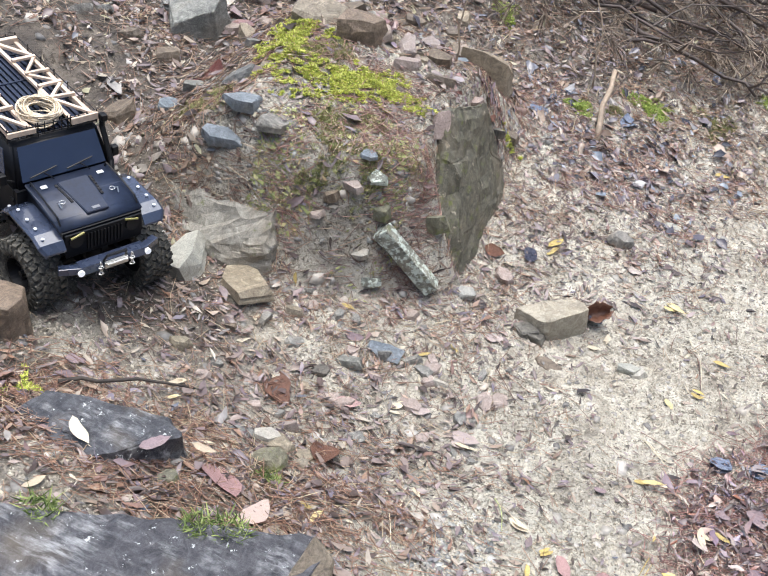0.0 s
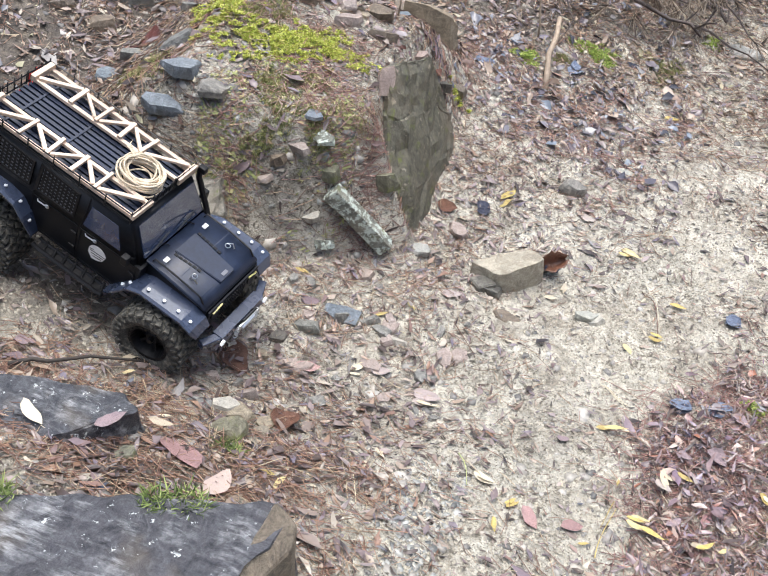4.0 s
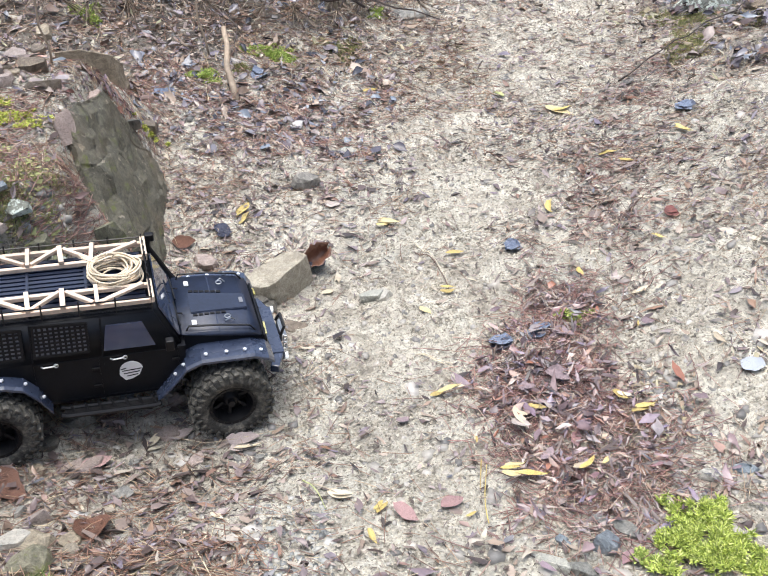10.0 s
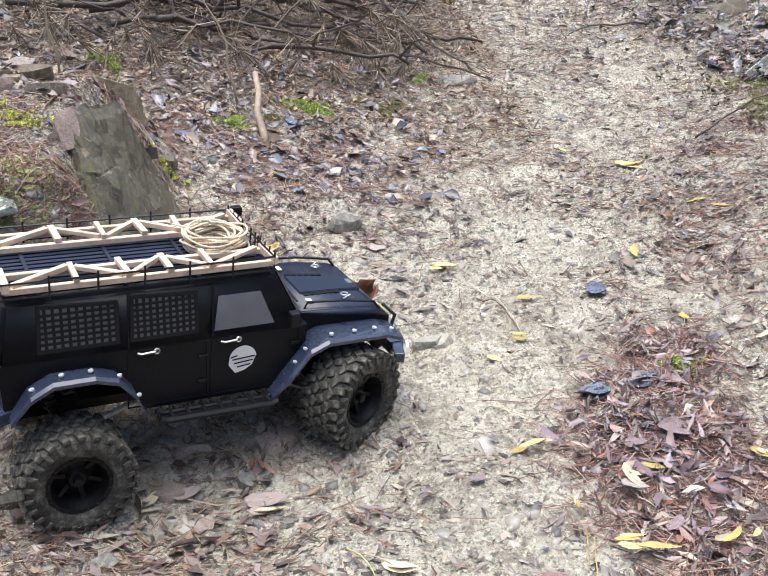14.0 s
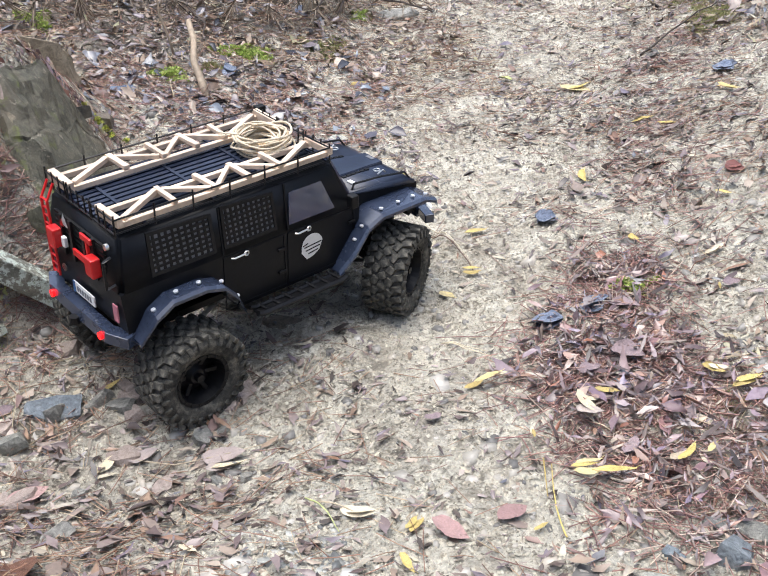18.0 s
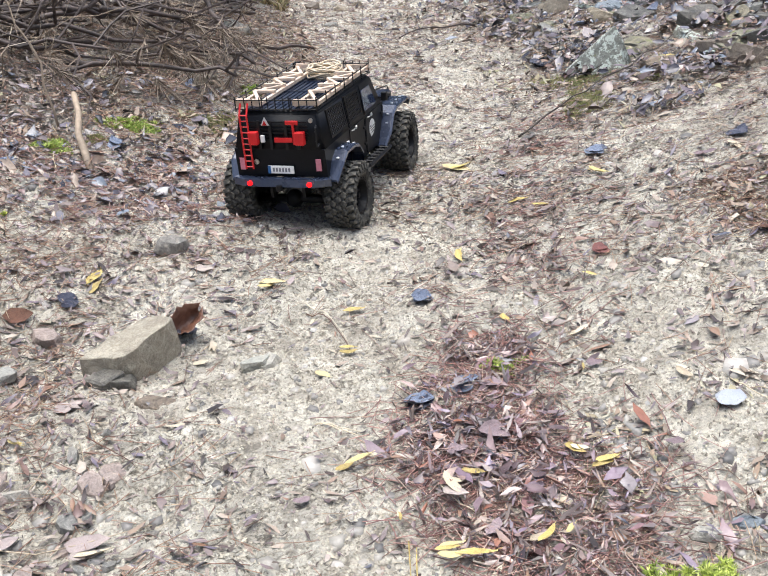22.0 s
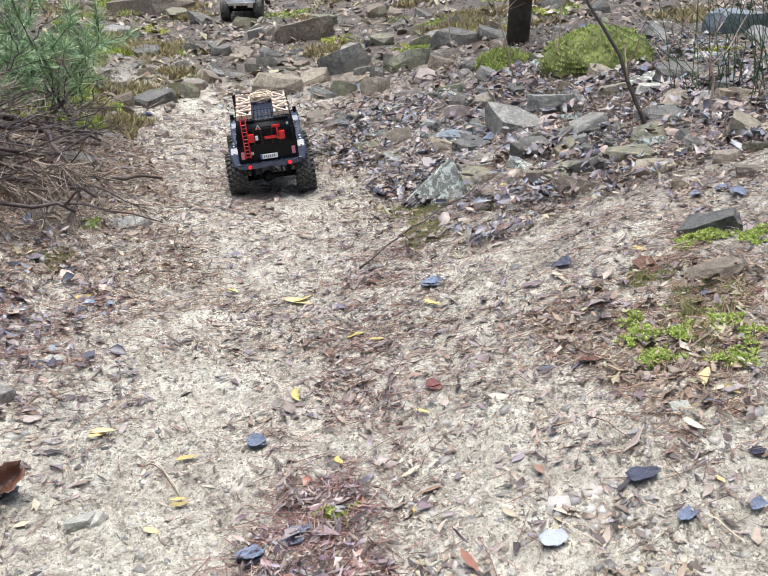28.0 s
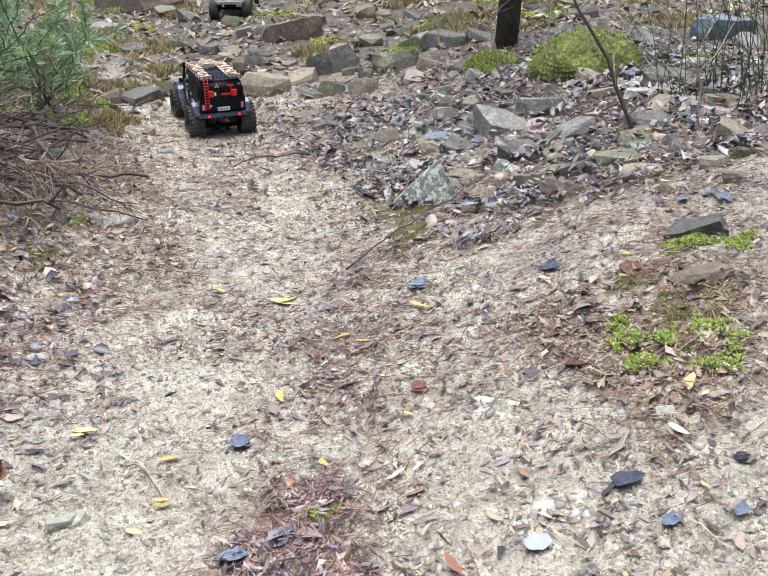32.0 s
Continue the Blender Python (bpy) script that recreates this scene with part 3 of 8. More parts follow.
def build_wheel(truck, name, side, near=True):
    """Deep beadlock rim with its muddy tyre; the wheel's axle is y, the outer face looks to side."""
    s = side

    def turned(prof, n, closed):
        bm = bmesh.new()
        rings = [[bm.verts.new((r * math.cos(2 * math.pi * k / n), w, r * math.sin(2 * math.pi * k / n))) for k in range(n)] for r, w in prof]
        for u, v in zip(rings, rings[1:] + (rings[:1] if closed else [])):
            for k in range(n):
                bm.faces.new((u[k], u[(k + 1) % n], v[(k + 1) % n], v[k]))
        if not closed:
            bm.faces.new(rings[0])
            bm.faces.new(rings[-1])
        return bm

    wheel = part(name, turned([(r, s * w) for r, w in ((0.009, 0.012), (0.014, 0.006), (0.026, 0.0), (0.0285, 0.014), (0.031, 0.0235), (0.0355, 0.0245), (0.0355, -0.020), (0.012, -0.018))], 28, False), PLASTIC, truck, "black deep-dish beadlock wheel")
    for k in range(6):
        a = 2 * math.pi * k / 6
        lug(wheel, "spoke", (0.018, 0.005, 0.0055), Matrix.Translation((0.0195 * math.cos(a), s * 0.006, 0.0195 * math.sin(a))) @ Matrix.Rotation(-a, 4, "Y") @ Matrix.Rotation(s * 0.22, 4, "Z"), PLASTIC)
    bm = turned([(0.035, 0.0235), (0.041, 0.0275), (0.050, 0.0285), (0.0565, 0.0265), (0.0595, 0.021), (0.0602, 0.0), (0.0595, -0.021), (0.0565, -0.0265), (0.050, -0.0285), (0.041, -0.0275), (0.035, -0.0235)], 48, True)
    for v in bm.verts:
        v.co += 0.0011 * noise.noise_vector(v.co * 150)
    part("tyre", bm, TYRE, wheel, "mud-caked black rubber crawler tyre", True)
    if not near:
        return wheel
    n = 24
    for k in range(n):
        for row, (w, wide, off, tw) in enumerate(((0.0215, 0.013, 0.0, 0.3), (0.0105, 0.0095, 0.5, -0.45), (0.0, 0.0085, 0.05, 0.5), (-0.0105, 0.0095, 0.5, -0.45), (-0.0215, 0.013, 0.0, 0.3))):
            a = 2 * math.pi * (k + off) / n
            m = Matrix.Translation((0.0605 * math.cos(a), w, 0.0605 * math.sin(a))) @ Matrix.Rotation(-a, 4, "Y") @ Matrix.Rotation(tw, 4, "X")
            lug(wheel, "tread_block", (0.0062, wide, 0.0085 if row in (0, 4) else 0.0098), m, TYRE)
        for sd in (1, -1):
            a = 2 * math.pi * (k + 0.5) / n
            lug(wheel, "side_block", (0.0105, 0.004, 0.0056), Matrix.Translation((0.0535 * math.cos(a), sd * 0.0278, 0.0535 * math.sin(a))) @ Matrix.Rotation(-a, 4, "Y") @ Matrix.Rotation(sd * -0.25, 4, "Z"), TYRE)
    for k in range(18):
        a = 2 * math.pi * k / 18
        lug(wheel, "rim_bolt", (0.0011, 0.002), Matrix.Translation((0.0333 * math.cos(a), s * 0.0248, 0.0333 * math.sin(a))), WIRE)
    part("hub_nut", disc(bmesh.new(), (0, s * 0.014, 0), (0, s, 0), 0.0055, 0.010, 6), PLASTIC, wheel)
    return wheel


def side_y(z):
    """Half width of the body: upright below the belt, leaning in above it."""
    return 0.0875 if z < 0.17 else 0.0875 - (z - 0.17) * 0.17


def side_plate(bm, s, pts, off0, off1):
    """A plate on the body's side, pts (x, z) as its outline, standing proud from off0 to off1."""
    a = [bm.verts.new((x, s * (side_y(z) + off0), z)) for x, z in pts]
    b = [bm.verts.new((x, s * (side_y(z) + off1), z)) for x, z in pts]
    bm.faces.new(a)
    bm.faces.new(b)
    for i in range(len(a)):
        j = (i + 1) % len(a)
        bm.faces.new((a[i], a[j], b[j], b[i]))
    return bm


def ring_plate(bm, s, pts, width, off0, off1):
    cx, cz = sum(p[0] for p in pts) / len(pts), sum(p[1] for p in pts) / len(pts)
    for p, q in zip(pts, pts[1:] + pts[:1]):
        f = lambda v: (v[0] + (cx - v[0]) * width / 0.03, v[1] + (cz - v[1]) * width / 0.02)
        side_plate(bm, s, [p, q, f(q), f(p)], off0, off1)
    return bm


def build_truck():
    truck = tagged(new("model_truck"), "black scale off-road truck with wooden truss roof load", "model truck")
    # body: van part with wheel arches cut out, and narrower nose
    van = [(-0.232, 0.118), (-0.236, 0.17), (0.108, 0.17), (0.106, 0.125), (0.09, 0.098), (0.07, 0.092), (-0.085, 0.092), (-0.098, 0.125), (-0.115, 0.143), (-0.165, 0.150), (-0.20, 0.143), (-0.215, 0.125), (-0.222, 0.116)]
    bm = prism(bmesh.new(), van, -0.0875, 0.0875)
    part("body", bm, BLACK, truck, "matt black van body")
    bm = bmesh.new()
    lo = [(-0.236, 0.17), (0.103, 0.17)]
    hi = [(-0.226, 0.236), (0.070, 0.236)]
    vs = []
    for (xa, za), (xb, zb) in ((lo[0], lo[1]), (hi[0], hi[1])):
        w = side_y(za)
        vs.append([bm.verts.new(c) for c in ((xa, -w, za), (xb, -w, za), (xb, w, za), (xa, w, za))])
    bm.faces.new(vs[0]), bm.faces.new(vs[1])
    for k in range(4):
        bm.faces.new((vs[0][k], vs[0][(k + 1) % 4], vs[1][(k + 1) % 4], vs[1][k]))
    bmesh.ops.bevel(bm, geom=[e for e in bm.edges if min(v.co.z for v in e.verts) > 0.2 or abs(e.verts[0].co.z - e.verts[1].co.z) > 0.02], offset=0.006, segments=3, affect="EDGES")
    part("cab", bm, BLACK, truck, "matt black cab with raised roof", True)
    nose = [(0.106, 0.12), (0.106, 0.176), (0.16, 0.172), (0.205, 0.166), (0.224, 0.158), (0.228, 0.12), (0.215, 0.108), (0.205, 0.132), (0.165, 0.142), (0.125, 0.132)]
    bm = prism(bmesh.new(), nose, -0.070, 0.070)
    part("nose", bm, BLACK, truck)
    bm = prism(bmesh.new(), [(0.104, 0.176), (0.104, 0.180), (0.16, 0.177), (0.205, 0.171), (0.222, 0.163), (0.222, 0.158)], -0.073, 0.073)
    bmesh.ops.bevel(bm, geom=bm.edges[:], offset=0.0015, segments=2, affect="EDGES")
    hood = part("hood", bm, SKY_BLACK, truck, "black hood with raised vents, sky blue put into its colour", True)
    slope = Matrix.Rotation(0.085, 4, "Y")
    def hood_z(x):
        return 0.1795 - 0.067 * (x - 0.104) - 0.9 * max(0.0, x - 0.175) ** 2

    bm = bmesh.new()
    low, top = [], []
    for x, y in ((0.124, -0.026), (0.210, -0.018), (0.210, 0.018), (0.124, 0.026)):
        low.append(bm.verts.new((x, y * 1.08, hood_z(x) - 0.002)))
        top.append(bm.verts.new((x, y, hood_z(x) + 0.0032)))
    bm.faces.new(top), bm.faces.new(low[::-1])
    for k in range(4):
        bm.faces.new((low[k], low[(k + 1) % 4], top[(k + 1) % 4], top[k]))
    bmesh.ops.bevel(bm, geom=bm.edges[:], offset=0.0009, segments=2, affect="EDGES")
    part("hood_scoop", bm, SKY_BLACK, hood, "raised tapered middle panel")
    part("hood_plate", box(bmesh.new(), 0.203, 0, hood_z(0.203) + 0.0034, 0.006, 0.013, 0.001, slope), GREYP, hood, "small grey maker's plate")
    for sy in (1, -1):
        bm = bmesh.new()
        for k in range(6):
            x = 0.130 + 0.0085 * k
            box(bm, x, sy * (0.0305 - 0.09 * (x - 0.13)), hood_z(x) + 0.0012, 0.0065, 0.0045, 0.0022, slope)
        part("hood_vent", bm, PLASTIC, hood, "row of black louvre slots")
        bm = bmesh.new()
        tube(bm, [(0.172, sy * 0.05, 0.178), (0.180, sy * 0.052, 0.183), (0.186, sy * 0.05, 0.177)], 0.0011)
        tube(bm, [(0.176 + 0.0045 * math.cos(a), sy * 0.044 + 0.0045 * math.sin(a), 0.181) for a in np.linspace(0, 6.2, 9)], 0.0009)
        part("hood_latch", bm, STEEL, hood, "bright steel hood pin")
        part("hood_hinge", box(bmesh.new(), 0.126, sy * 0.05, 0.1805, 0.007, 0.011, 0.002, slope, 0.0005), WHITE, hood, "white hinge plate")
        bm = bmesh.new()
        tube(bm, [(0.112, sy * 0.066, 0.178), (0.116, sy * 0.067, 0.188), (0.16, sy * 0.068, 0.185), (0.205, sy * 0.068, 0.178), (0.214, sy * 0.068, 0.167)], 0.0016)
        part("side_rail", bm, WIRE, truck, "thin black wire rail beside the hood")
    # windscreen with wipers
    bm = bmesh.new()
    a = [bm.verts.new(p) for p in ((0.1005, -0.074, 0.180), (0.1005, 0.074, 0.180), (0.0745, 0.068, 0.231), (0.0745, -0.068, 0.231))]
    b = [bm.verts.new(v.co + Vector((0.0022, 0, 0.0016))) for v in a]
    bm.faces.new(a), bm.faces.new(b)
    for k in range(4):
        bm.faces.new((a[k], a[(k + 1) % 4], b[(k + 1) % 4], b[k]))
    screen = part("windscreen", bm, GLASS, truck, "glossy dark blue windscreen")
    for y0 in (-0.05, 0.014):
        bm = tube(bmesh.new(), [(0.111, y0 + 0.026, 0.181), (0.106, y0 + 0.016, 0.189), (0.1015, y0 + 0.01, 0.193)], 0.0011)
        tube(bm, [(0.1045, y0 - 0.012, 0.1885), (0.100, y0 + 0.036, 0.196)], 0.0013)
        part("wiper", bm, WIRE, screen)
    # side windows, doors and fittings, both sides
    for s in (1, -1):
        part("door_window", side_plate(bmesh.new(), s, [(-0.006, 0.178), (0.066, 0.178), (0.050, 0.2175), (0.0, 0.2175)], -0.001, 0.0012), GLASS, truck, "smooth dark door window")
        for x0, x1 in ((-0.098, -0.026), (-0.194, -0.113)):
            bm = side_plate(bmesh.new(), s, [(x0, 0.182), (x1, 0.182), (x1, 0.2225), (x0 + 0.004, 0.2265)], -0.001, 0.0008)
            win = part("window", bm, GREYP, truck, "side window behind a black lattice guard")
            bm = bmesh.new()
            ring_plate(bm, s, [(x0 - 0.002, 0.179), (x1 + 0.002, 0.179), (x1 + 0.002, 0.226), (x0, 0.230)], 0.003, 0.0, 0.0028)
            cols, rows_ = 10, 7
            for c in range(1, cols):
                x = x0 + (x1 - x0) * c / cols
                side_plate(bm, s, [(x - 0.0016, 0.181), (x + 0.0016, 0.181), (x + 0.0016, 0.226), (x - 0.0016, 0.226)], 0.0004, 0.002)
            for r in range(1, rows_):
                z = 0.182 + 0.043 * r / rows_
                side_plate(bm, s, [(x0, z - 0.0013), (x1, z - 0.0013), (x1, z + 0.0013), (x0, z + 0.0013)], 0.0006, 0.0022)
            part("lattice_guard", bm, PLASTIC, win, "black lattice window guard")
        for x0, x1 in ((-0.104, -0.012), (-0.010, 0.100)):
            bm = bmesh.new()
            ring_plate(bm, s, [(x0, 0.096), (x1, 0.096), (x1 - 0.002, 0.168), (x0 + 0.001, 0.168)], 0.0009, 0.0, 0.0012)
            side_plate(bm, s, [(x0 + 0.001, 0.172), (x0 + 0.003, 0.172), (x0 + 0.005, 0.23), (x0 + 0.003, 0.23)], 0.0, 0.0015)
            door = part("door", bm, BLACK, truck, "black door with raised edge")
            xh = x0 + 0.012
            bm = tube(bmesh.new(), [(xh, s * 0.0885, 0.164), (xh + 0.003, s * 0.0915, 0.164), (xh + 0.018, s * 0.0915, 0.165), (xh + 0.021, s * 0.0885, 0.165)], 0.0012)
            tube(bm, [(xh + 0.02 + 0.003 * math.cos(a), s * 0.091, 0.165 + 0.003 * math.sin(a)) for a in np.linspace(0, 6, 8)], 0.001)
            part("door_handle", bm, STEEL, door, "bright steel door handle")
            for z in (0.117, 0.149):
                part("hinge", box(bmesh.new(), x1 - 0.007, s * 0.0889, z, 0.011, 0.003, 0.004, None, 0.0006), PLASTIC, door)
        # round door badge: a plain pale shape with dark bars
        bm = bmesh.new()
        side_plate(bm, s, [(0.029 + 0.0165 * math.cos(a), 0.1375 + 0.0165 * math.sin(a)) for a in np.linspace(0.2, 2.94, 14)] + [(0.012, 0.131), (0.02, 0.120), (0.030, 0.122), (0.040, 0.128)], 0.0002, 0.0008)
        badge = part("door_badge", bm, WHITE, truck, "round white door badge")
        bm = bmesh.new()
        for k, (z, x0, x1) in enumerate(((0.1405, 0.014, 0.022), (0.1375, 0.016, 0.0435), (0.1325, 0.018, 0.041), (0.1275, 0.022, 0.038))):
            side_plate(bm, s, [(x0, z - 0.0008), (x1, z - 0.0008 + 0.002), (x1, z + 0.0008 + 0.002), (x0, z + 0.0008)], 0.0007, 0.0011)
        part("badge_bar", bm, PLASTIC, badge)
        # flared arches with bolts
        for path, bolts in (([(0.062, 0.090), (0.083, 0.118), (0.105, 0.146), (0.128, 0.156), (0.205, 0.156), (0.226, 0.149), (0.236, 0.136)], ((0.09, 0.128), (0.102, 0.1435), (0.135, 0.158), (0.165, 0.158), (0.192, 0.158), (0.216, 0.1535))),
                            ([(-0.084, 0.094), (-0.100, 0.128), (-0.118, 0.148), (-0.142, 0.155), (-0.185, 0.155), (-0.208, 0.142), (-0.228, 0.112)], ((-0.094, 0.118), (-0.115, 0.146), (-0.145, 0.157), (-0.175, 0.157), (-0.205, 0.145)))):
            bm = bmesh.new()
            rows2 = []
            for i, (x, z) in enumerate(path):
                w = 0.112 if 0 < i < len(path) - 1 else 0.104
                rows2.append([bm.verts.new(p) for p in ((x, s * 0.070, z), (x, s * (w - 0.004), z), (x, s * w, z - 0.003), (x, s * w, z - 0.007), (x, s * (w - 0.004), z - 0.0035), (x, s * 0.070, z - 0.0035))])
            for u, v in zip(rows2, rows2[1:]):
                for k in range(6):
                    bm.faces.new((u[k], u[(k + 1) % 6], v[(k + 1) % 6], v[k]))
            bm.faces.new(rows2[0]), bm.faces.new(rows2[-1])
            fender = part("fender", bm, FENDER, truck, "slate-blue flared wheel arch")
            for x, z in bolts:
                part("bolt", disc(bmesh.new(), (x, s * 0.099, z + 0.0006), (-0.25 if x < 0 else 0.1, 0, 1), 0.0029, 0.002, 8), BOLT, fender)
        # sill step
        bm = bmesh.new()
        for y, r in ((0.094, 0.003), (0.111, 0.004)):
            tube(bm, [(-0.074, s * y, 0.09), (-0.066, s * y, 0.087), (0.058, s * y, 0.085), (0.066, s * y, 0.088)], r)
        for k in range(7):
            x = -0.06 + 0.019 * k
            tube(bm, [(x, s * 0.09, 0.088), (x + 0.006, s * 0.111, 0.086)], 0.0025)
        box(bm, -0.004, s * 0.102, 0.084, 0.13, 0.018, 0.003)
        part("side_step", bm, PLASTIC, truck, "black tubular side step")
        bm = box(bmesh.new(), 0.085, s * 0.100, 0.186, 0.012, 0.012, 0.018, None, 0.002)
        tube(bm, [(0.09, s * 0.082, 0.18), (0.086, s * 0.098, 0.184)], 0.002)
        part("mirror", bm, PLASTIC, truck, "black door mirror")
        bm = tube(bmesh.new(), [(0.14, s * 0.071, 0.16), (0.115, s * 0.078, 0.166), (0.103, s * 0.084, 0.18), (0.075, s * 0.083, 0.232), (0.074, s * 0.083, 0.25)], 0.005, 0.005, 8)
        if s == 1:
            box(bm, 0.078, s * 0.083, 0.252, 0.014, 0.011, 0.012, None, 0.002)
            part("snorkel", bm, PLASTIC, truck, "black snorkel beside the windscreen")
        else:
            bm.free()
        # rear: tail stack and bumper lamp
        part("tail_sticker", box(bmesh.new(), -0.2375, s * 0.074, 0.142, 0.002, 0.010, 0.022, None, 0.0005), PINKP, truck)
        part("tail_light", disc(bmesh.new(), (-0.2525, s * 0.058, 0.110), (-1, 0, 0), 0.0045, 0.004, 12), TAIL, truck, "glowing red tail light")
        part("front_lamp", disc(bmesh.new(), (0.2635, s * 0.06, 0.103), (1, 0, 0), 0.0055, 0.004, 12), LAMP, truck, "round white bumper lamp")
        # front: slanting yellow-edged headlamp recess
        part("headlight", disc(bmesh.new(), (0.229, s * 0.05, 0.142), (1, 0, 0.1), 0.012, 0.006, 16), PLASTIC, truck)
        part("headlight_brow", box(bmesh.new(), 0.2315, s * 0.048, 0.1525, 0.003, 0.024, 0.003, Matrix.Rotation(s * -0.25, 4, "X"), 0.0005), YELLOWP, truck, "dull yellow strip over the headlight")
        bm = bmesh.new()
        for k in range(4):
            a0 = np.linspace(0, 6.0, 7)
            tube(bm, [(0.268 + 0.003 * math.cos(a), s * 0.028 + 0.0045 * math.sin(a) * (k % 2), 0.112 - 0.006 * k + 0.0045 * math.sin(a) * ((k + 1) % 2)) for a in a0], 0.0011)
        part("tow_chain", bm, STEEL, truck, "bright steel tow shackle")
    # grille
    bm = box(bmesh.new(), 0.2275, 0, 0.134, 0.004, 0.136, 0.044, None, 0.001)
    grille = part("grille", bm, BLACK, truck, "slotted black grille")
    for k in range(11):
        part("grille_bar", box(bmesh.new(), 0.2305, -0.03 + 0.006 * k, 0.135, 0.003, 0.0026, 0.030), PLASTIC, grille)
    # bumpers, winch
    bm = prism(bmesh.new(), [(0.243, 0.092), (0.241, 0.110), (0.260, 0.110), (0.264, 0.098), (0.256, 0.090)], -0.058, 0.058)
    for s in (1, -1):
        box(bm, 0.246, s * 0.071, 0.102, 0.014, 0.036, 0.013, Matrix.Rotation(s * 0.38, 4, "Z"), 0.0015)
    bumper = part("front_bumper", bm, FENDER, truck, "slate-blue steel front bumper")
    bm = tube(bmesh.new(), [(0.262, -0.02, 0.112), (0.268, -0.017, 0.126), (0.268, 0.017, 0.126), (0.262, 0.02, 0.112)], 0.0025)
    part("bumper_hoop", bm, WIRE, bumper)
    bm = box(bmesh.new(), 0.266, 0, 0.106, 0.006, 0.042, 0.012, None, 0.001)
    tube(bm, [(0.27, -0.018, 0.108), (0.27, 0.018, 0.108)], 0.003)
    part("winch", bm, STEEL, truck, "bright steel winch fairlead")
    bm = prism(bmesh.new(), [(-0.236, 0.101), (-0.236, 0.118), (-0.250, 0.118), (-0.252, 0.104), (-0.246, 0.101)], -0.066, 0.066)
    for s in (1, -1):
        box(bm, -0.237, s * 0.077, 0.1105, 0.018, 0.032, 0.0145, Matrix.Rotation(s * -0.42, 4, "Z"), 0.001)
    rb = part("rear_bumper", bm, FENDER, truck, "slate-blue angled rear bumper")
    part("tow_ball", disc(bmesh.new(), (-0.255, 0, 0.103), (0, 0, 1), 0.006, 0.009, 10), PLASTIC, rb)
    # rear door with louvres, tools and plate
    bm = bmesh.new()
    for k in range(6):
        box(bm, -0.2335, -0.002, 0.186 + 0.0065 * k, 0.003, 0.112, 0.0028)
    part("rear_grille", bm, PLASTIC, truck, "black slatted rear window")
    bm = bmesh.new()
    for y in (-0.018, 0.012, 0.034, -0.04):
        box(bm, -0.2372, y, 0.196, 0.003, 0.0055, 0.052)
    part("tool_rack", bm, WIRE, truck, "dark upright tool holders")
    for y in (-0.046, 0.043):
        part("jerry_can", box(bmesh.new(), -0.2435, y, 0.192, 0.012, 0.018, 0.024, None, 0.002), RED, truck, "small red jerry can")
    part("axe", box(box(bmesh.new(), -0.241, -0.032, 0.2195, 0.003, 0.024, 0.0075, None, 0.001), -0.241, -0.034, 0.20, 0.003, 0.004, 0.04), RED, truck, "red toy axe")
    part("shovel", prism(bmesh.new(), [(-0.242, 0.184), (-0.242, 0.192), (-0.239, 0.192), (-0.239, 0.184)], -0.03, 0.004), RED, truck, "red toy shovel blade")
    bm = bmesh.new()
    vs = [bm.verts.new((-0.2405, 0.019 + y, 0.214 + z)) for y, z in ((-0.0085, 0), (0.0085, 0), (0, 0.016))]
    f = bm.faces.new(vs)
    bmesh.ops.solidify(bm, geom=[f], thickness=0.002)
    tri = part("warning_triangle", bm, WHITE, truck, "white and red warning triangle")
    bm = bmesh.new()
    vs = [bm.verts.new((-0.2432, 0.019 + y, 0.214 + z)) for y, z in ((-0.0045, 0.001), (0.0045, 0.001), (0, 0.0105))]
    f = bm.faces.new(vs)
    bmesh.ops.solidify(bm, geom=[f], thickness=0.0012)
    part("triangle_core", bm, RED, tri)
    part("bottle", box(bmesh.new(), -0.240, 0.027, 0.19, 0.005, 0.008, 0.013, None, 0.001), WHITE, truck, "small white bottle")
    bm = bmesh.new()
    for y in (0.052, 0.066):
        tube(bm, [(-0.2415, y, 0.134), (-0.2425, y, 0.232), (-0.232, y, 0.252)], 0.0017)
    for k in range(10):
        z = 0.138 + 0.0105 * k
        tube(bm, [(-0.242, 0.052, z), (-0.242, 0.066, z)], 0.0013)
    part("ladder", bm, RED, truck, "thin red rear ladder")
    plate = part("number_plate", box(bmesh.new(), -0.2385, -0.001, 0.1325, 0.002, 0.050, 0.0145, None, 0.0006), WHITE, truck, "white plate with a blue edge")
    part("plate_band", box(bmesh.new(), -0.2394, 0.0215, 0.1325, 0.0012, 0.0055, 0.0142), BLUEP, plate)
    bm = bmesh.new()
    for k in range(6):
        box(bm, -0.2396, 0.013 - 0.006 * k, 0.1325, 0.0008, 0.0035, 0.007)
    part("plate_bar", bm, GREYP, plate)
    part("rear_badge", disc(bmesh.new(), (-0.2372, 0.046, 0.146), (-1, 0, 0), 0.005, 0.0015, 12), STEEL, truck)
    for y in (-0.066,):
        part("filler_cap", disc(bmesh.new(), (-0.2345, y, 0.222), (-1, 0, 0), 0.004, 0.004, 10), STEEL, truck)
    bm = tube(bmesh.new(), [(-0.235, -0.078, 0.18), (-0.246, -0.078, 0.178), (-0.246, -0.078, 0.212), (-0.236, -0.076, 0.214)], 0.0018)
    part("grab_handle", bm, WIRE, truck)
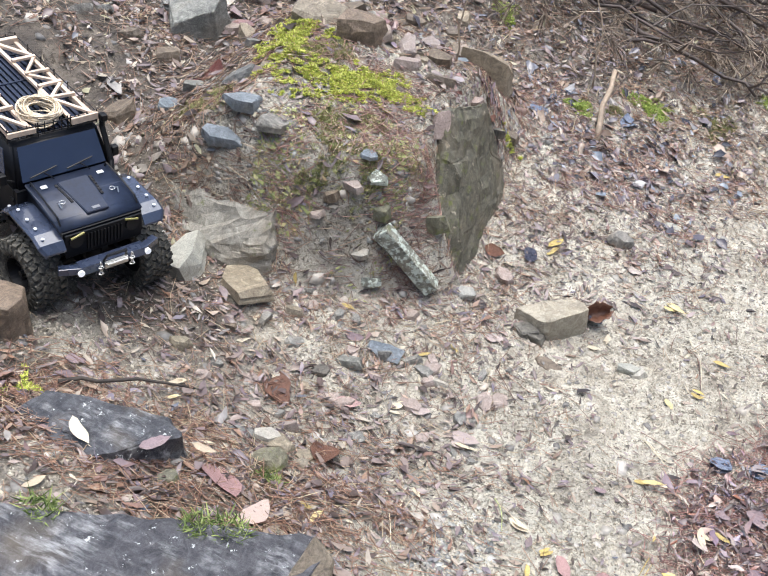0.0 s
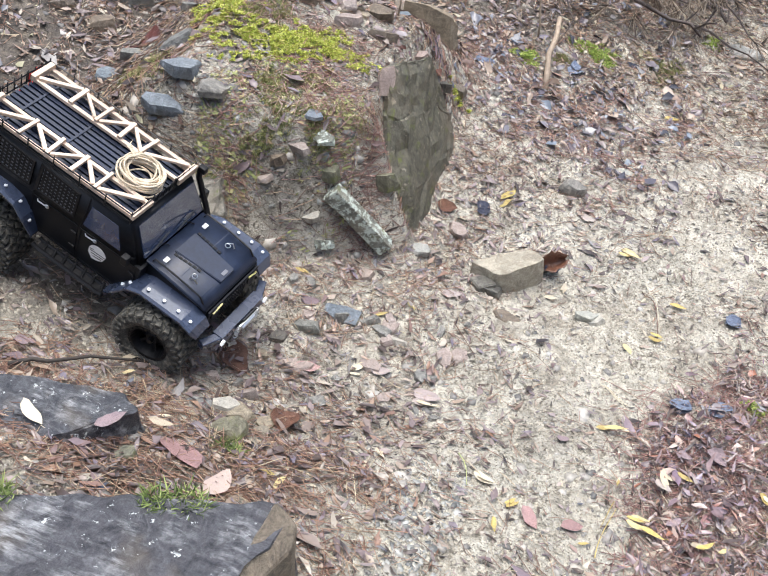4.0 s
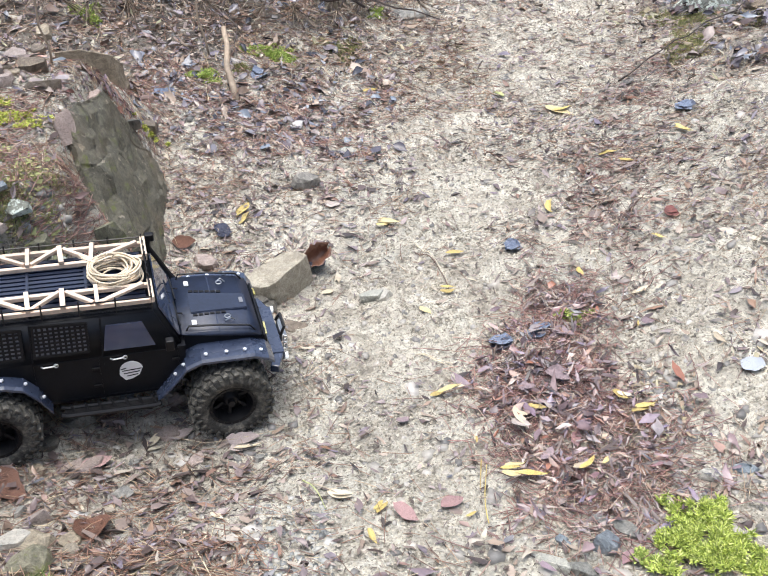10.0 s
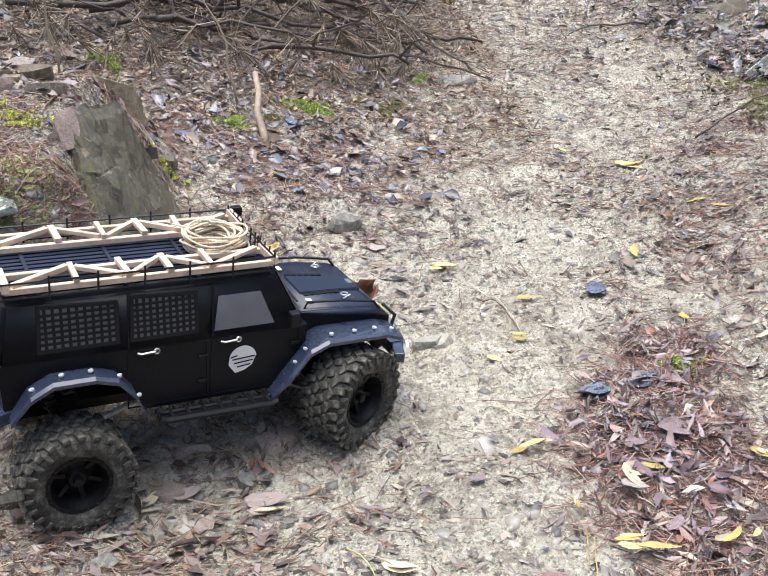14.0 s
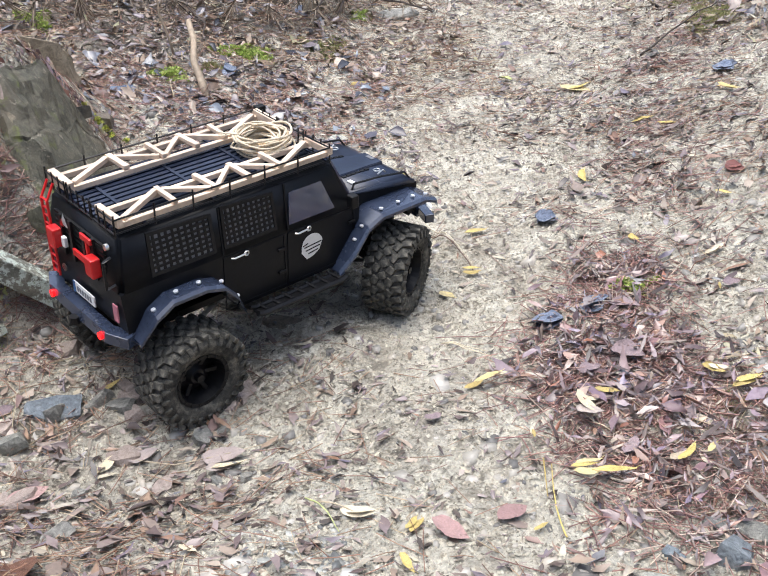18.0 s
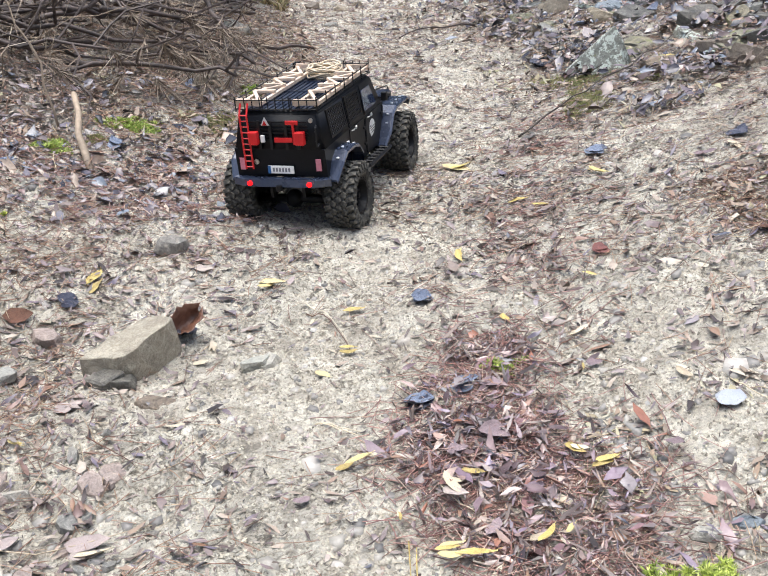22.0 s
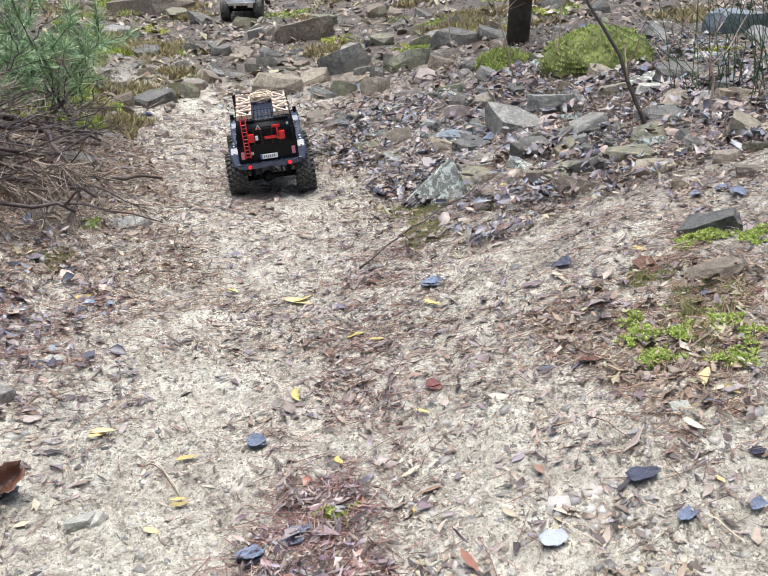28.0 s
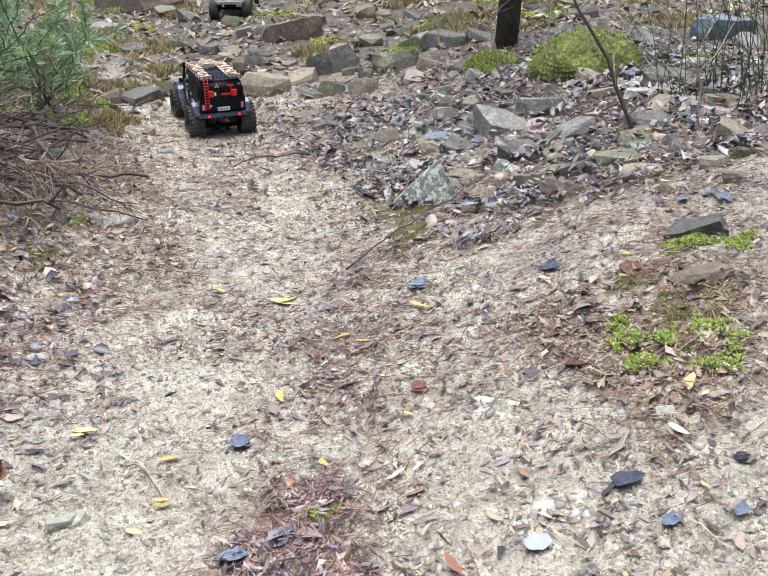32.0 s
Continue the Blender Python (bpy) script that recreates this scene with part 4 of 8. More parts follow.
    # roof tray: slats, wire rail with pegs
    bm = bmesh.new()
    for k in range(13):
        box(bm, -0.082, -0.06 + 0.010 * k, 0.2385, 0.284, 0.0062, 0.003)
    for x in (-0.19, -0.10, -0.02):
        box(bm, x, 0, 0.2405, 0.004, 0.15, 0.002)
    # slats share the hood's black with the painted-in sky blue
    part("roof_slats", bm, SKY_BLACK, truck, "black slatted roof tray with sky blue put into its colour")
    bm = bmesh.new()
    loop = [(-0.228, -0.078), (0.066, -0.078), (0.066, 0.078), (-0.228, 0.078), (-0.228, -0.078)]
    for (xa, ya), (xb, yb) in zip(loop, loop[1:]):
        for z in (0.240, 0.2565):
            tube(bm, [(xa, ya, z), (xb, yb, z)], 0.0012, n=5)
        m = max(2, int(math.hypot(xb - xa, yb - ya) / 0.048))
        for k in range(m):
            x, y = xa + (xb - xa) * k / m, ya + (yb - ya) * k / m
            tube(bm, [(x, y, 0.236), (x, y, 0.262)], 0.0012, n=5)
    for k in range(9):
        y = -0.06 + 0.015 * k
        tube(bm, [(0.066, y, 0.238), (0.067, y, 0.262)], 0.001, n=4)
        tube(bm, [(-0.228, y, 0.238), (-0.229, y, 0.262)], 0.001, n=4)
    part("roof_rail", bm, WIRE, truck, "black wire roof rail with upright pegs")
    # the wooden trusses
    rnd = random.Random(5)

    def stick(bm, p, q, w=0.0070, h=0.0062):
        p, q = Vector(p), Vector(q)
        d = q - p
        t = d.to_track_quat("X", "Z").to_matrix().to_4x4()
        c = (p + q) / 2
        box(bm, *c, d.length, w * rnd.uniform(0.85, 1.15), h * rnd.uniform(0.85, 1.15), t, 0.0007)

    for s in (1, -1):
        bm = bmesh.new()
        for y in (0.036, 0.073):
            stick(bm, (-0.222, s * y, 0.2465), (0.068, s * y, 0.2475), 0.0064, 0.0060)
        truss = part("truss", bm, WOOD, truck, "pale wooden lattice truss tied to the roof")
        cuts = [-0.218, -0.150, -0.098, -0.052, -0.008, 0.062]
        for k, (xa, xb) in enumerate(zip(cuts, cuts[1:])):
            ya, yb = ((0.072, 0.038) if k % 2 else (0.038, 0.072)) if s > 0 else ((0.038, 0.072) if k % 2 else (0.072, 0.038))
            bm = bmesh.new()
            stick(bm, (xa + 0.004, s * ya, 0.2515), (xb - 0.004, s * yb, 0.2525), 0.0060, 0.0056)
            part("strut", bm, WOOD, truss)
            if k:
                bm = bmesh.new()
                stick(bm, (xa + rnd.uniform(-0.002, 0.002), s * 0.033, 0.2535), (xa + rnd.uniform(-0.002, 0.002), s * 0.077, 0.2535), 0.0068, 0.0058)
                part("cross_piece", bm, WOOD, truss)
        for x in (-0.221, 0.067):
            bm = bmesh.new()
            stick(bm, (x, s * 0.031, 0.2505), (x, s * 0.079, 0.2515), 0.0080, 0.0105)
            part("end_block", bm, WOOD, truss)
    # coil of rope
    for k in range(18):
        bm = bmesh.new()
        r, cx, cy, z = rnd.uniform(0.021, 0.034), rnd.uniform(0.010, 0.026), rnd.uniform(-0.007, 0.007), 0.244 + 0.0010 * k + rnd.uniform(0, 0.002)
        ph, tilt = rnd.uniform(0, 6), rnd.uniform(-0.2, 0.2)
        pts = [(cx + r * 1.18 * math.cos(a + ph), cy + r * math.sin(a + ph), z + tilt * r * math.cos(a) + 0.002 * math.sin(3 * a + k)) for a in np.linspace(0, 2 * math.pi * 0.99, 30)]
        tube(bm, pts, 0.0016, n=5)
        if k == 0:
            coil = part("rope_coil", bm, ROPE, truck, "coil of frayed pale rope", True)
            coil_parts = coil
        else:
            part("rope_turn", bm, ROPE, coil_parts, smooth=True)
    bm = bmesh.new()
    for k in range(4):
        tube(bm, [(-0.004, 0.012 + 0.002 * k, 0.262), (-0.018 - 0.002 * k, 0.017 + 0.003 * k, 0.266), (-0.026, 0.021 + 0.004 * k, 0.262 + 0.002 * k)], 0.0011, 0.0005, 4)
    part("rope_end", bm, ROPE, coil_parts)
    # chassis
    bm = bmesh.new()
    for s in (1, -1):
        box(bm, 0.0, s * 0.032, 0.082, 0.44, 0.006, 0.018)
    box(bm, 0.0, 0, 0.082, 0.10, 0.05, 0.03, None, 0.004)
    box(bm, 0.0, 0, 0.094, 0.30, 0.11, 0.006)
    part("chassis", bm, PLASTIC, truck, "black ladder chassis")
    for x in (0.165, -0.165):
        bm = tube(bmesh.new(), [(x, -0.085, 0.052), (x, 0.085, 0.052)], 0.0085, n=8)
        bmesh.ops.create_icosphere(bm, subdivisions=2, radius=0.018, matrix=Matrix.Translation((x, 0.012, 0.052)))
        part("axle", bm, PLASTIC, truck, "black axle with differential", True)
        for s in (1, -1):
            bm = tube(bmesh.new(), [(x - 0.004, s * 0.052, 0.056), (x - 0.02, s * 0.05, 0.125)], 0.006, 0.007, 8)
            coil = [(x - 0.004 - 0.016 * k / 48 + 0.009 * math.cos(0.85 * k), s * 0.052 + 0.009 * math.sin(0.85 * k), 0.064 + 0.055 * k / 48) for k in range(49)]
            tube(bm, coil, 0.0013, n=5)
            part("shock_absorber", bm, WIRE, truck)
            g = 1 if x < 0 else -1
            part("link_rod", tube(bmesh.new(), [(x + g * 0.012, s * 0.045, 0.048), (x + g * 0.10, s * 0.028, 0.075)], 0.003), STEEL, truck)
    wheels = {}
    for nm, x, s in (("FR", 0.168, -1), ("FL", 0.168, 1), ("RR", -0.165, -1), ("RL", -0.165, 1)):
        wheels[nm] = (build_wheel(truck, "wheel", s), x, s * 0.100)
    return truck, wheels


TRUCK, WHEELS = build_truck()


def build_white_truck(x, y, turn):
    """The second model, seen from behind far up the track."""
    t = tagged(new("white_model_truck"), "white scale truck with dark bumper parked on the track", "model truck")
    bm = prism(bmesh.new(), [(-0.22, 0.10), (-0.225, 0.155), (-0.21, 0.162), (-0.02, 0.162), (0.02, 0.165), (0.20, 0.15), (0.215, 0.10), (0.12, 0.09), (-0.1, 0.09)], -0.085, 0.085)
    bmesh.ops.bevel(bm, geom=bm.edges[:], offset=0.003, segments=2, affect="EDGES")
    part("body", bm, WHITE, t, "white pickup body")
    bm = prism(bmesh.new(), [(-0.05, 0.16), (-0.03, 0.215), (0.06, 0.215), (0.10, 0.162)], -0.076, 0.076)
    bmesh.ops.bevel(bm, geom=bm.edges[:], offset=0.004, segments=2, affect="EDGES")
    part("cab", bm, WHITE, t)
    part("rear_window", box(bmesh.new(), -0.0435, 0, 0.188, 0.004, 0.12, 0.034, Matrix.Rotation(0.3, 4, "Y"), 0.001), GLASS, t)
    part("rear_bumper", box(bmesh.new(), -0.236, 0, 0.100, 0.02, 0.15, 0.018, None, 0.003), STEEL, t, "pale grey rear bumper")
    for s in (1, -1):
        part("tail_light", box(bmesh.new(), -0.2245, s * 0.072, 0.135, 0.004, 0.012, 0.026, None, 0.001), RED, t)
    part("chassis", box(bmesh.new(), 0, 0, 0.08, 0.36, 0.07, 0.03, None, 0.003), PLASTIC, t)
    for xx in (0.15, -0.15):
        part("axle", tube(bmesh.new(), [(xx, -0.085, 0.056), (xx, 0.085, 0.056)], 0.009, n=8), PLASTIC, t)
        for s in (1, -1):
            w = build_wheel(t, "wheel", s, False)
            w.location = (xx, s * 0.098, 0.057)
    t.matrix_world = pose(x, y, land_z(x, y) - 0.002, 0, 0, turn)


build_white_truck(1.47, 6.25, 75)


# ---- stones ----
STONE_WORDS = {
    "grey": "angular grey slate stone half sunk in the soil", "tan": "angular tan sandstone block lying on the ground",
    "dark": "dark angular slate stone lying in litter", "brown": "rough brown ironstone lying on the ground",
    "blue": "flat blue-grey slate piece lying in litter", "pale": "small pale flat stone pressed into the mud",
    "pink": "small pinkish stone lying on the soil", "lichen": "grey stone spotted with pale lichen",
    "moss": "mossy greenish slate stone half sunk in soil"}
SEED = random.Random(11)


def stone_mesh(w, d, h, r, worn=True):
    """An angular piece of split slate: the hull of an uneven foot, a wider waist and a tilted broken top."""
    bm = bmesh.new()
    n = r.choice((5, 6, 6, 7))
    a0, lean = r.uniform(0, 6.28), r.uniform(0.15, 0.75)
    sx, sy = r.uniform(-0.15, 0.15), r.uniform(-0.15, 0.15)
    for k in range(n):
        a = a0 + 2 * math.pi * (k + r.uniform(-0.3, 0.3)) / n
        c, s = math.cos(a), math.sin(a)
        # push the outline towards a box, so that long straight sides stay
        q = 1 / max(abs(c), abs(s)) ** r.uniform(0.2, 1.0)
        big, top = q * r.uniform(0.8, 1.0), r.uniform(0.68, 0.96)
        bm.verts.new((c * w / 2 * big * 1.02, s * d / 2 * big * 1.02, 0))
        bm.verts.new((c * w / 2 * big, s * d / 2 * big, h * r.uniform(0.25, 0.6)))
        bm.verts.new(((c * big * top + sx) * w / 2, (s * big * top + sy) * d / 2, h * (1 - lean * (0.5 + 0.5 * math.cos(a - a0 * 3)) + r.uniform(-0.04, 0.04))))
    bmesh.ops.convex_hull(bm, input=bm.verts)
    bmesh.ops.delete(bm, geom=[v for v in bm.verts if not v.link_faces], context="VERTS")
    if worn and w > 0.07:
        bmesh.ops.dissolve_limit(bm, angle_limit=0.12, verts=bm.verts, edges=bm.edges)
        bmesh.ops.bevel(bm, geom=bm.edges[:], offset=min(w, d, h) * 0.012, segments=1, affect="EDGES")
        bmesh.ops.triangulate(bm, faces=bm.faces)
        bmesh.ops.subdivide_edges(bm, edges=bm.edges, cuts=2 if w > 0.12 else 1, use_grid_fill=True)
        o = Vector((r.random() * 9, 3, 7))
        for v in bm.verts:
            v.co += 0.009 * min(w, 0.2) * noise.noise_vector(v.co * (5 / w) + o) + 0.007 * min(w, 0.2) * noise.noise_vector(v.co * (16 / w) + o)
            # split layers show as fine steps in the sides
            v.co.x *= 1 + 0.05 * noise.cell(Vector((o.x, 2, v.co.z * 140)))
    return bm


def stone(x, y, w, d, h, turn, tone, lift=0.0):
    h = max(h, 0.008)
    tilt = SEED.uniform(-14, 14)
    thing("stone", stone_mesh(w * 1.06, d * 1.1, h * 1.3, SEED), ROCKS[tone], STONE_WORDS[tone], "stone", "stones beside the track",
          pose(x, y, land_z(x, y) - h * 0.28 + lift, tilt, SEED.uniform(-14, 14), turn))


def stone_heap(name, label, rows):
    """Many stones too small or far off to pick apart, in one mesh."""
    bm = bmesh.new()
    for x, y, w, d, h, turn, tone in rows:
        one = stone_mesh(w * 1.06, d * 1.1, h * 1.3, SEED, False)
        one.transform(pose(x, y, land_z(x, y) - h * 0.28, SEED.uniform(-14, 14), SEED.uniform(-14, 14), turn))
        me = bpy.data.meshes.new("piece")
        one.to_mesh(me)
        one.free()
        bm.from_mesh(me)
        bpy.data.meshes.remove(me)
    thing(name, bm, ROCKS[rows[0][6]], label, "stones", kind="stuff")


stone(1.327, 3.106, 0.127, 0.082, 0.051, -30, 'tan')
stone(1.472, 2.123, 0.145, 0.073, 0.049, -46, 'dark')
stone(1.457, 2.941, 0.158, 0.079, 0.037, -28, 'blue')
stone(1.615, 2.806, 0.211, 0.105, 0.074, -40, 'grey')
stone(1.809, 2.865, 0.236, 0.118, 0.068, -46, 'grey')
stone(1.711, 2.500, 0.139, 0.073, 0.056, -35, 'grey')
stone(1.554, 2.571, 0.091, 0.045, 0.036, -13, 'tan')
stone(1.591, 2.096, 0.164, 0.082, 0.034, -24, 'moss')
stone(1.541, 1.927, 0.117, 0.059, 0.029, -26, 'tan')
stone(1.515, 1.767, 0.072, 0.036, 0.021, -48, 'tan')
stone(1.867, 2.384, 0.126, 0.063, 0.047, -34, 'grey')
stone(2.031, 2.679, 0.103, 0.052, 0.033, -43, 'pale')
stone(2.192, 2.763, 0.160, 0.080, 0.064, -48, 'dark')
stone(2.037, 2.395, 0.081, 0.069, 0.032, -52, 'grey')
stone(2.085, 2.305, 0.110, 0.055, 0.038, -50, 'tan')
stone(1.844, 1.963, 0.127, 0.076, 0.051, -25, 'tan')
stone(1.766, 1.844, 0.078, 0.039, 0.026, -29, 'moss')
stone(1.358, 1.473, 0.125, 0.063, 0.042, -28, 'dark')
stone(1.236, 1.296, 0.119, 0.060, 0.021, -29, 'brown')
stone(1.377, 2.164, 0.104, 0.052, 0.042, -40, 'brown')
stone(1.420, 4.046, 0.143, 0.071, 0.057, -24, 'moss')
stone(1.525, 3.927, 0.140, 0.112, 0.056, -15, 'tan')
stone(1.542, 4.389, 0.261, 0.131, 0.099, -9, 'dark')
stone(1.371, 4.318, 0.164, 0.082, 0.058, -3, 'tan')
stone(1.170, 4.258, 0.250, 0.125, 0.078, 0, 'tan')
stone(1.324, 4.060, 0.134, 0.067, 0.052, -31, 'grey')
stone(1.441, 4.885, 0.092, 0.078, 0.037, -11, 'grey')
stone(1.752, 4.136, 0.207, 0.112, 0.083, -15, 'moss')
stone(1.686, 3.511, 0.141, 0.097, 0.056, -23, 'moss')
stone(1.850, 3.973, 0.136, 0.074, 0.054, -35, 'brown')
stone(2.046, 4.289, 0.218, 0.109, 0.087, -25, 'dark')
stone(1.912, 3.763, 0.156, 0.088, 0.062, -40, 'dark')
stone(1.573, 5.216, 0.316, 0.158, 0.126, 0, 'brown')
stone(1.084, 5.045, 0.135, 0.068, 0.054, 3, 'dark')
stone(1.143, 4.909, 0.091, 0.073, 0.037, -10, 'tan')
stone(0.783, 4.414, 0.073, 0.062, 0.029, -15, 'grey')
stone(0.627, 4.224, 0.200, 0.100, 0.054, 8, 'dark')
stone(0.836, 4.752, 0.107, 0.054, 0.043, -6, 'grey')
stone(0.665, 4.670, 0.091, 0.046, 0.036, 8, 'tan')
stone(0.954, 5.159, 0.116, 0.058, 0.047, 4, 'grey')
stone(1.315, 4.923, 0.133, 0.067, 0.051, -13, 'grey')
stone(0.631, 5.581, 0.158, 0.104, 0.063, -8, 'grey')
stone(0.954, 6.601, 0.533, 0.266, 0.114, -3, 'brown')
stone(0.370, 5.411, 0.229, 0.115, 0.083, -5, 'moss')
stone(0.262, 3.240, 0.104, 0.088, 0.041, -14, 'grey')
stone(0.334, 2.543, 0.148, 0.074, 0.017, -11, 'grey')
stone(2.908, 3.410, 0.273, 0.137, 0.109, -28, 'blue')
stone(2.880, 3.201, 0.127, 0.102, 0.051, -57, 'grey')
stone(0.724, 3.485, 0.048, 0.038, 0.019, -26, 'grey')
stone(0.135, 2.546, 0.083, 0.043, 0.033, 5, 'tan')
stone(0.134, 1.210, 0.049, 0.031, 0.019, -7, 'pale')
stone(1.317, 3.596, 0.086, 0.043, 0.034, -17, 'tan')
stone(1.149, 3.255, 0.071, 0.035, 0.027, -18, 'tan')
stone(1.983, 2.817, 0.113, 0.057, 0.045, -39, 'tan')
stone(2.112, 3.551, 0.103, 0.051, 0.041, -11, 'moss')
stone(2.265, 2.657, 0.103, 0.061, 0.041, -49, 'grey')
stone(1.699, 3.206, 0.091, 0.046, 0.036, -29, 'tan')
stone(1.173, 4.666, 0.097, 0.049, 0.039, -23, 'tan')
stone(0.978, 4.641, 0.082, 0.041, 0.031, -5, 'grey')
stone(1.587, 2.929, 0.101, 0.050, 0.032, -34, 'tan')
stone(1.653, 2.288, 0.071, 0.035, 0.026, -38, 'dark')
stone(1.607, 2.419, 0.082, 0.041, 0.033, -22, 'grey')
stone(1.710, 1.989, 0.091, 0.046, 0.023, -44, 'grey')
stone(1.659, 1.820, 0.073, 0.037, 0.023, -37, 'tan')
stone(1.610, 1.674, 0.069, 0.035, 0.021, -26, 'brown')
stone(1.453, 5.391, 0.112, 0.056, 0.045, -28, 'brown')
stone(1.840, 4.705, 0.126, 0.063, 0.051, -35, 'moss')
stone(1.722, 4.741, 0.101, 0.061, 0.040, -28, 'grey')
stone(1.819, 3.210, 0.081, 0.041, 0.033, -18, 'dark')
stone(1.961, 4.479, 0.122, 0.070, 0.049, -18, 'moss')
stone(1.782, 5.539, 0.175, 0.087, 0.070, -26, 'moss')
stone(-0.695, 0.950, 0.075, 0.12, 0.04, 15, 'pale', 0.004)
stone(-0.582, 0.958, 0.165, 0.085, 0.026, -38, 'tan', 0.006)
stone(-1.06, 1.57, 0.165, 0.12, 0.09, 49, 'grey')
stone(-1.039, 1.416, 0.071, 0.061, 0.021, 43, 'brown')
stone(-0.772, 1.277, 0.085, 0.043, 0.026, 47, 'grey')
stone(-0.915, 1.241, 0.057, 0.029, 0.017, 17, 'blue')
stone(-1.019, 1.199, 0.082, 0.053, 0.025, 55, 'brown')
stone(-0.606, 1.515, 0.120, 0.060, 0.055, 20, 'brown')
stone(-0.720, 1.526, 0.138, 0.069, 0.031, 22, 'tan')
stone(-0.505, 1.503, 0.068, 0.034, 0.020, 35, 'pink')
stone(-0.425, 1.885, 0.155, 0.12, 0.115, 12, 'tan')
stone(-0.422, 1.496, 0.069, 0.035, 0.021, 29, 'brown')
stone(-0.886, 1.307, 0.071, 0.035, 0.017, 25, 'grey')
stone(-1.131, 1.418, 0.054, 0.038, 0.016, 25, 'brown')
stone(-0.730, 1.312, 0.041, 0.033, 0.012, 26, 'tan')
stone(-0.341, 0.634, 0.068, 0.038, 0.020, 14, 'tan')
stone(-0.319, 0.574, 0.065, 0.033, 0.020, 23, 'moss')
stone(-0.285, 0.613, 0.028, 0.024, 0.008, 41, 'tan')
stone(-0.516, 0.706, 0.030, 0.024, 0.009, 27, 'pink')
stone(-0.343, 0.926, 0.063, 0.032, 0.014, 4, 'grey')
stone(-0.375, 0.876, 0.030, 0.026, 0.009, 7, 'dark')
stone(-0.300, 0.986, 0.077, 0.039, 0.014, 7, 'blue')
stone(-0.805, 0.590, 0.09, 0.11, 0.08, 58, 'brown')
stone(-0.067, 1.189, 0.059, 0.036, 0.018, 0, 'dark')
stone(-0.007, 1.125, 0.067, 0.033, 0.006, -9, 'brown')
stone(0.148, 1.204, 0.049, 0.032, 0.015, 16, 'pale')
stone(0.024, 1.581, 0.070, 0.035, 0.021, 0, 'grey')
stone(-0.391, 0.621, 0.044, 0.022, 0.011, 19, 'grey')
stone(-0.584, 0.747, 0.043, 0.028, 0.013, 19, 'tan')
stone(-0.399, 0.433, 0.035, 0.023, 0.011, 20, 'moss')
stone(-0.838, 1.456, 0.044, 0.035, 0.013, 17, 'grey')
stone(-0.380, 0.818, 0.026, 0.022, 0.008, 12, 'tan')
stone(-1.221, 1.447, 0.048, 0.024, 0.014, 21, 'grey')
stone(-1.258, 1.408, 0.060, 0.030, 0.018, 39, 'grey')
stone(-0.476, 0.964, 0.041, 0.025, 0.012, 17, 'tan')
stone(-0.307, 0.828, 0.044, 0.022, 0.010, 39, 'pink')
stone(-0.182, 0.970, 0.042, 0.021, 0.010, 0, 'pale')
stone(0.122, 1.720, 0.052, 0.026, 0.011, 1, 'pale')
stone(-0.243, 0.995, 0.046, 0.023, 0.011, 26, 'grey')
stone(-0.548, 0.851, 0.027, 0.023, 0.008, 28, 'brown')
stone(0.388, 0.594, 0.050, 0.032, 0.020, -4, 'blue')
stone(0.350, 0.562, 0.043, 0.026, 0.017, -20, 'grey')
stone(0.419, 0.620, 0.041, 0.021, 0.014, -32, 'grey')
stone(0.309, 0.571, 0.050, 0.025, 0.010, -20, 'pale')
stone(0.336, 0.605, 0.027, 0.014, 0.010, -34, 'blue')
stone(0.393, 0.637, 0.032, 0.016, 0.009, -23, 'grey')
stone(0.559, 0.681, 0.036, 0.018, 0.006, -38, 'pale')
stone(0.606, 0.683, 0.036, 0.018, 0.008, -17, 'blue')
stone(-0.355, 0.636, 0.054, 0.032, 0.022, 40, 'pale')
stone(-0.350, 0.700, 0.042, 0.023, 0.017, 26, 'pink')
stone(-0.290, 0.641, 0.034, 0.029, 0.013, 8, 'tan')


for k in range(190):
    x, y = SEED.uniform(1.15, 2.65), SEED.uniform(1.95, 3.9)
    w = SEED.choice((0.04, 0.05, 0.07, 0.09, 0.12, 0.15))
    stone(x, y, w, w * SEED.uniform(0.45, 0.85), w * SEED.uniform(0.14, 0.36), SEED.uniform(0, 180), SEED.choice(("grey", "tan", "dark", "brown", "dark", "moss", "lichen", "pink")), SEED.uniform(-0.012, 0.004))
for tone in ("grey", "dark", "brown", "moss"):
    rows = []
    for k in range(42):
        y = SEED.uniform(4.0, 8.4)
        x = SEED.uniform(0.15 * y - 0.4, 0.62 * y + 0.4)
        w = SEED.choice((0.05, 0.07, 0.09, 0.12, 0.17))
        rows.append((x, y, w, w * SEED.uniform(0.5, 0.8), w * SEED.uniform(0.2, 0.42), SEED.uniform(0, 180), tone))
    stone_heap("far_stones", tone + " slate stones scattered up the slope", rows)
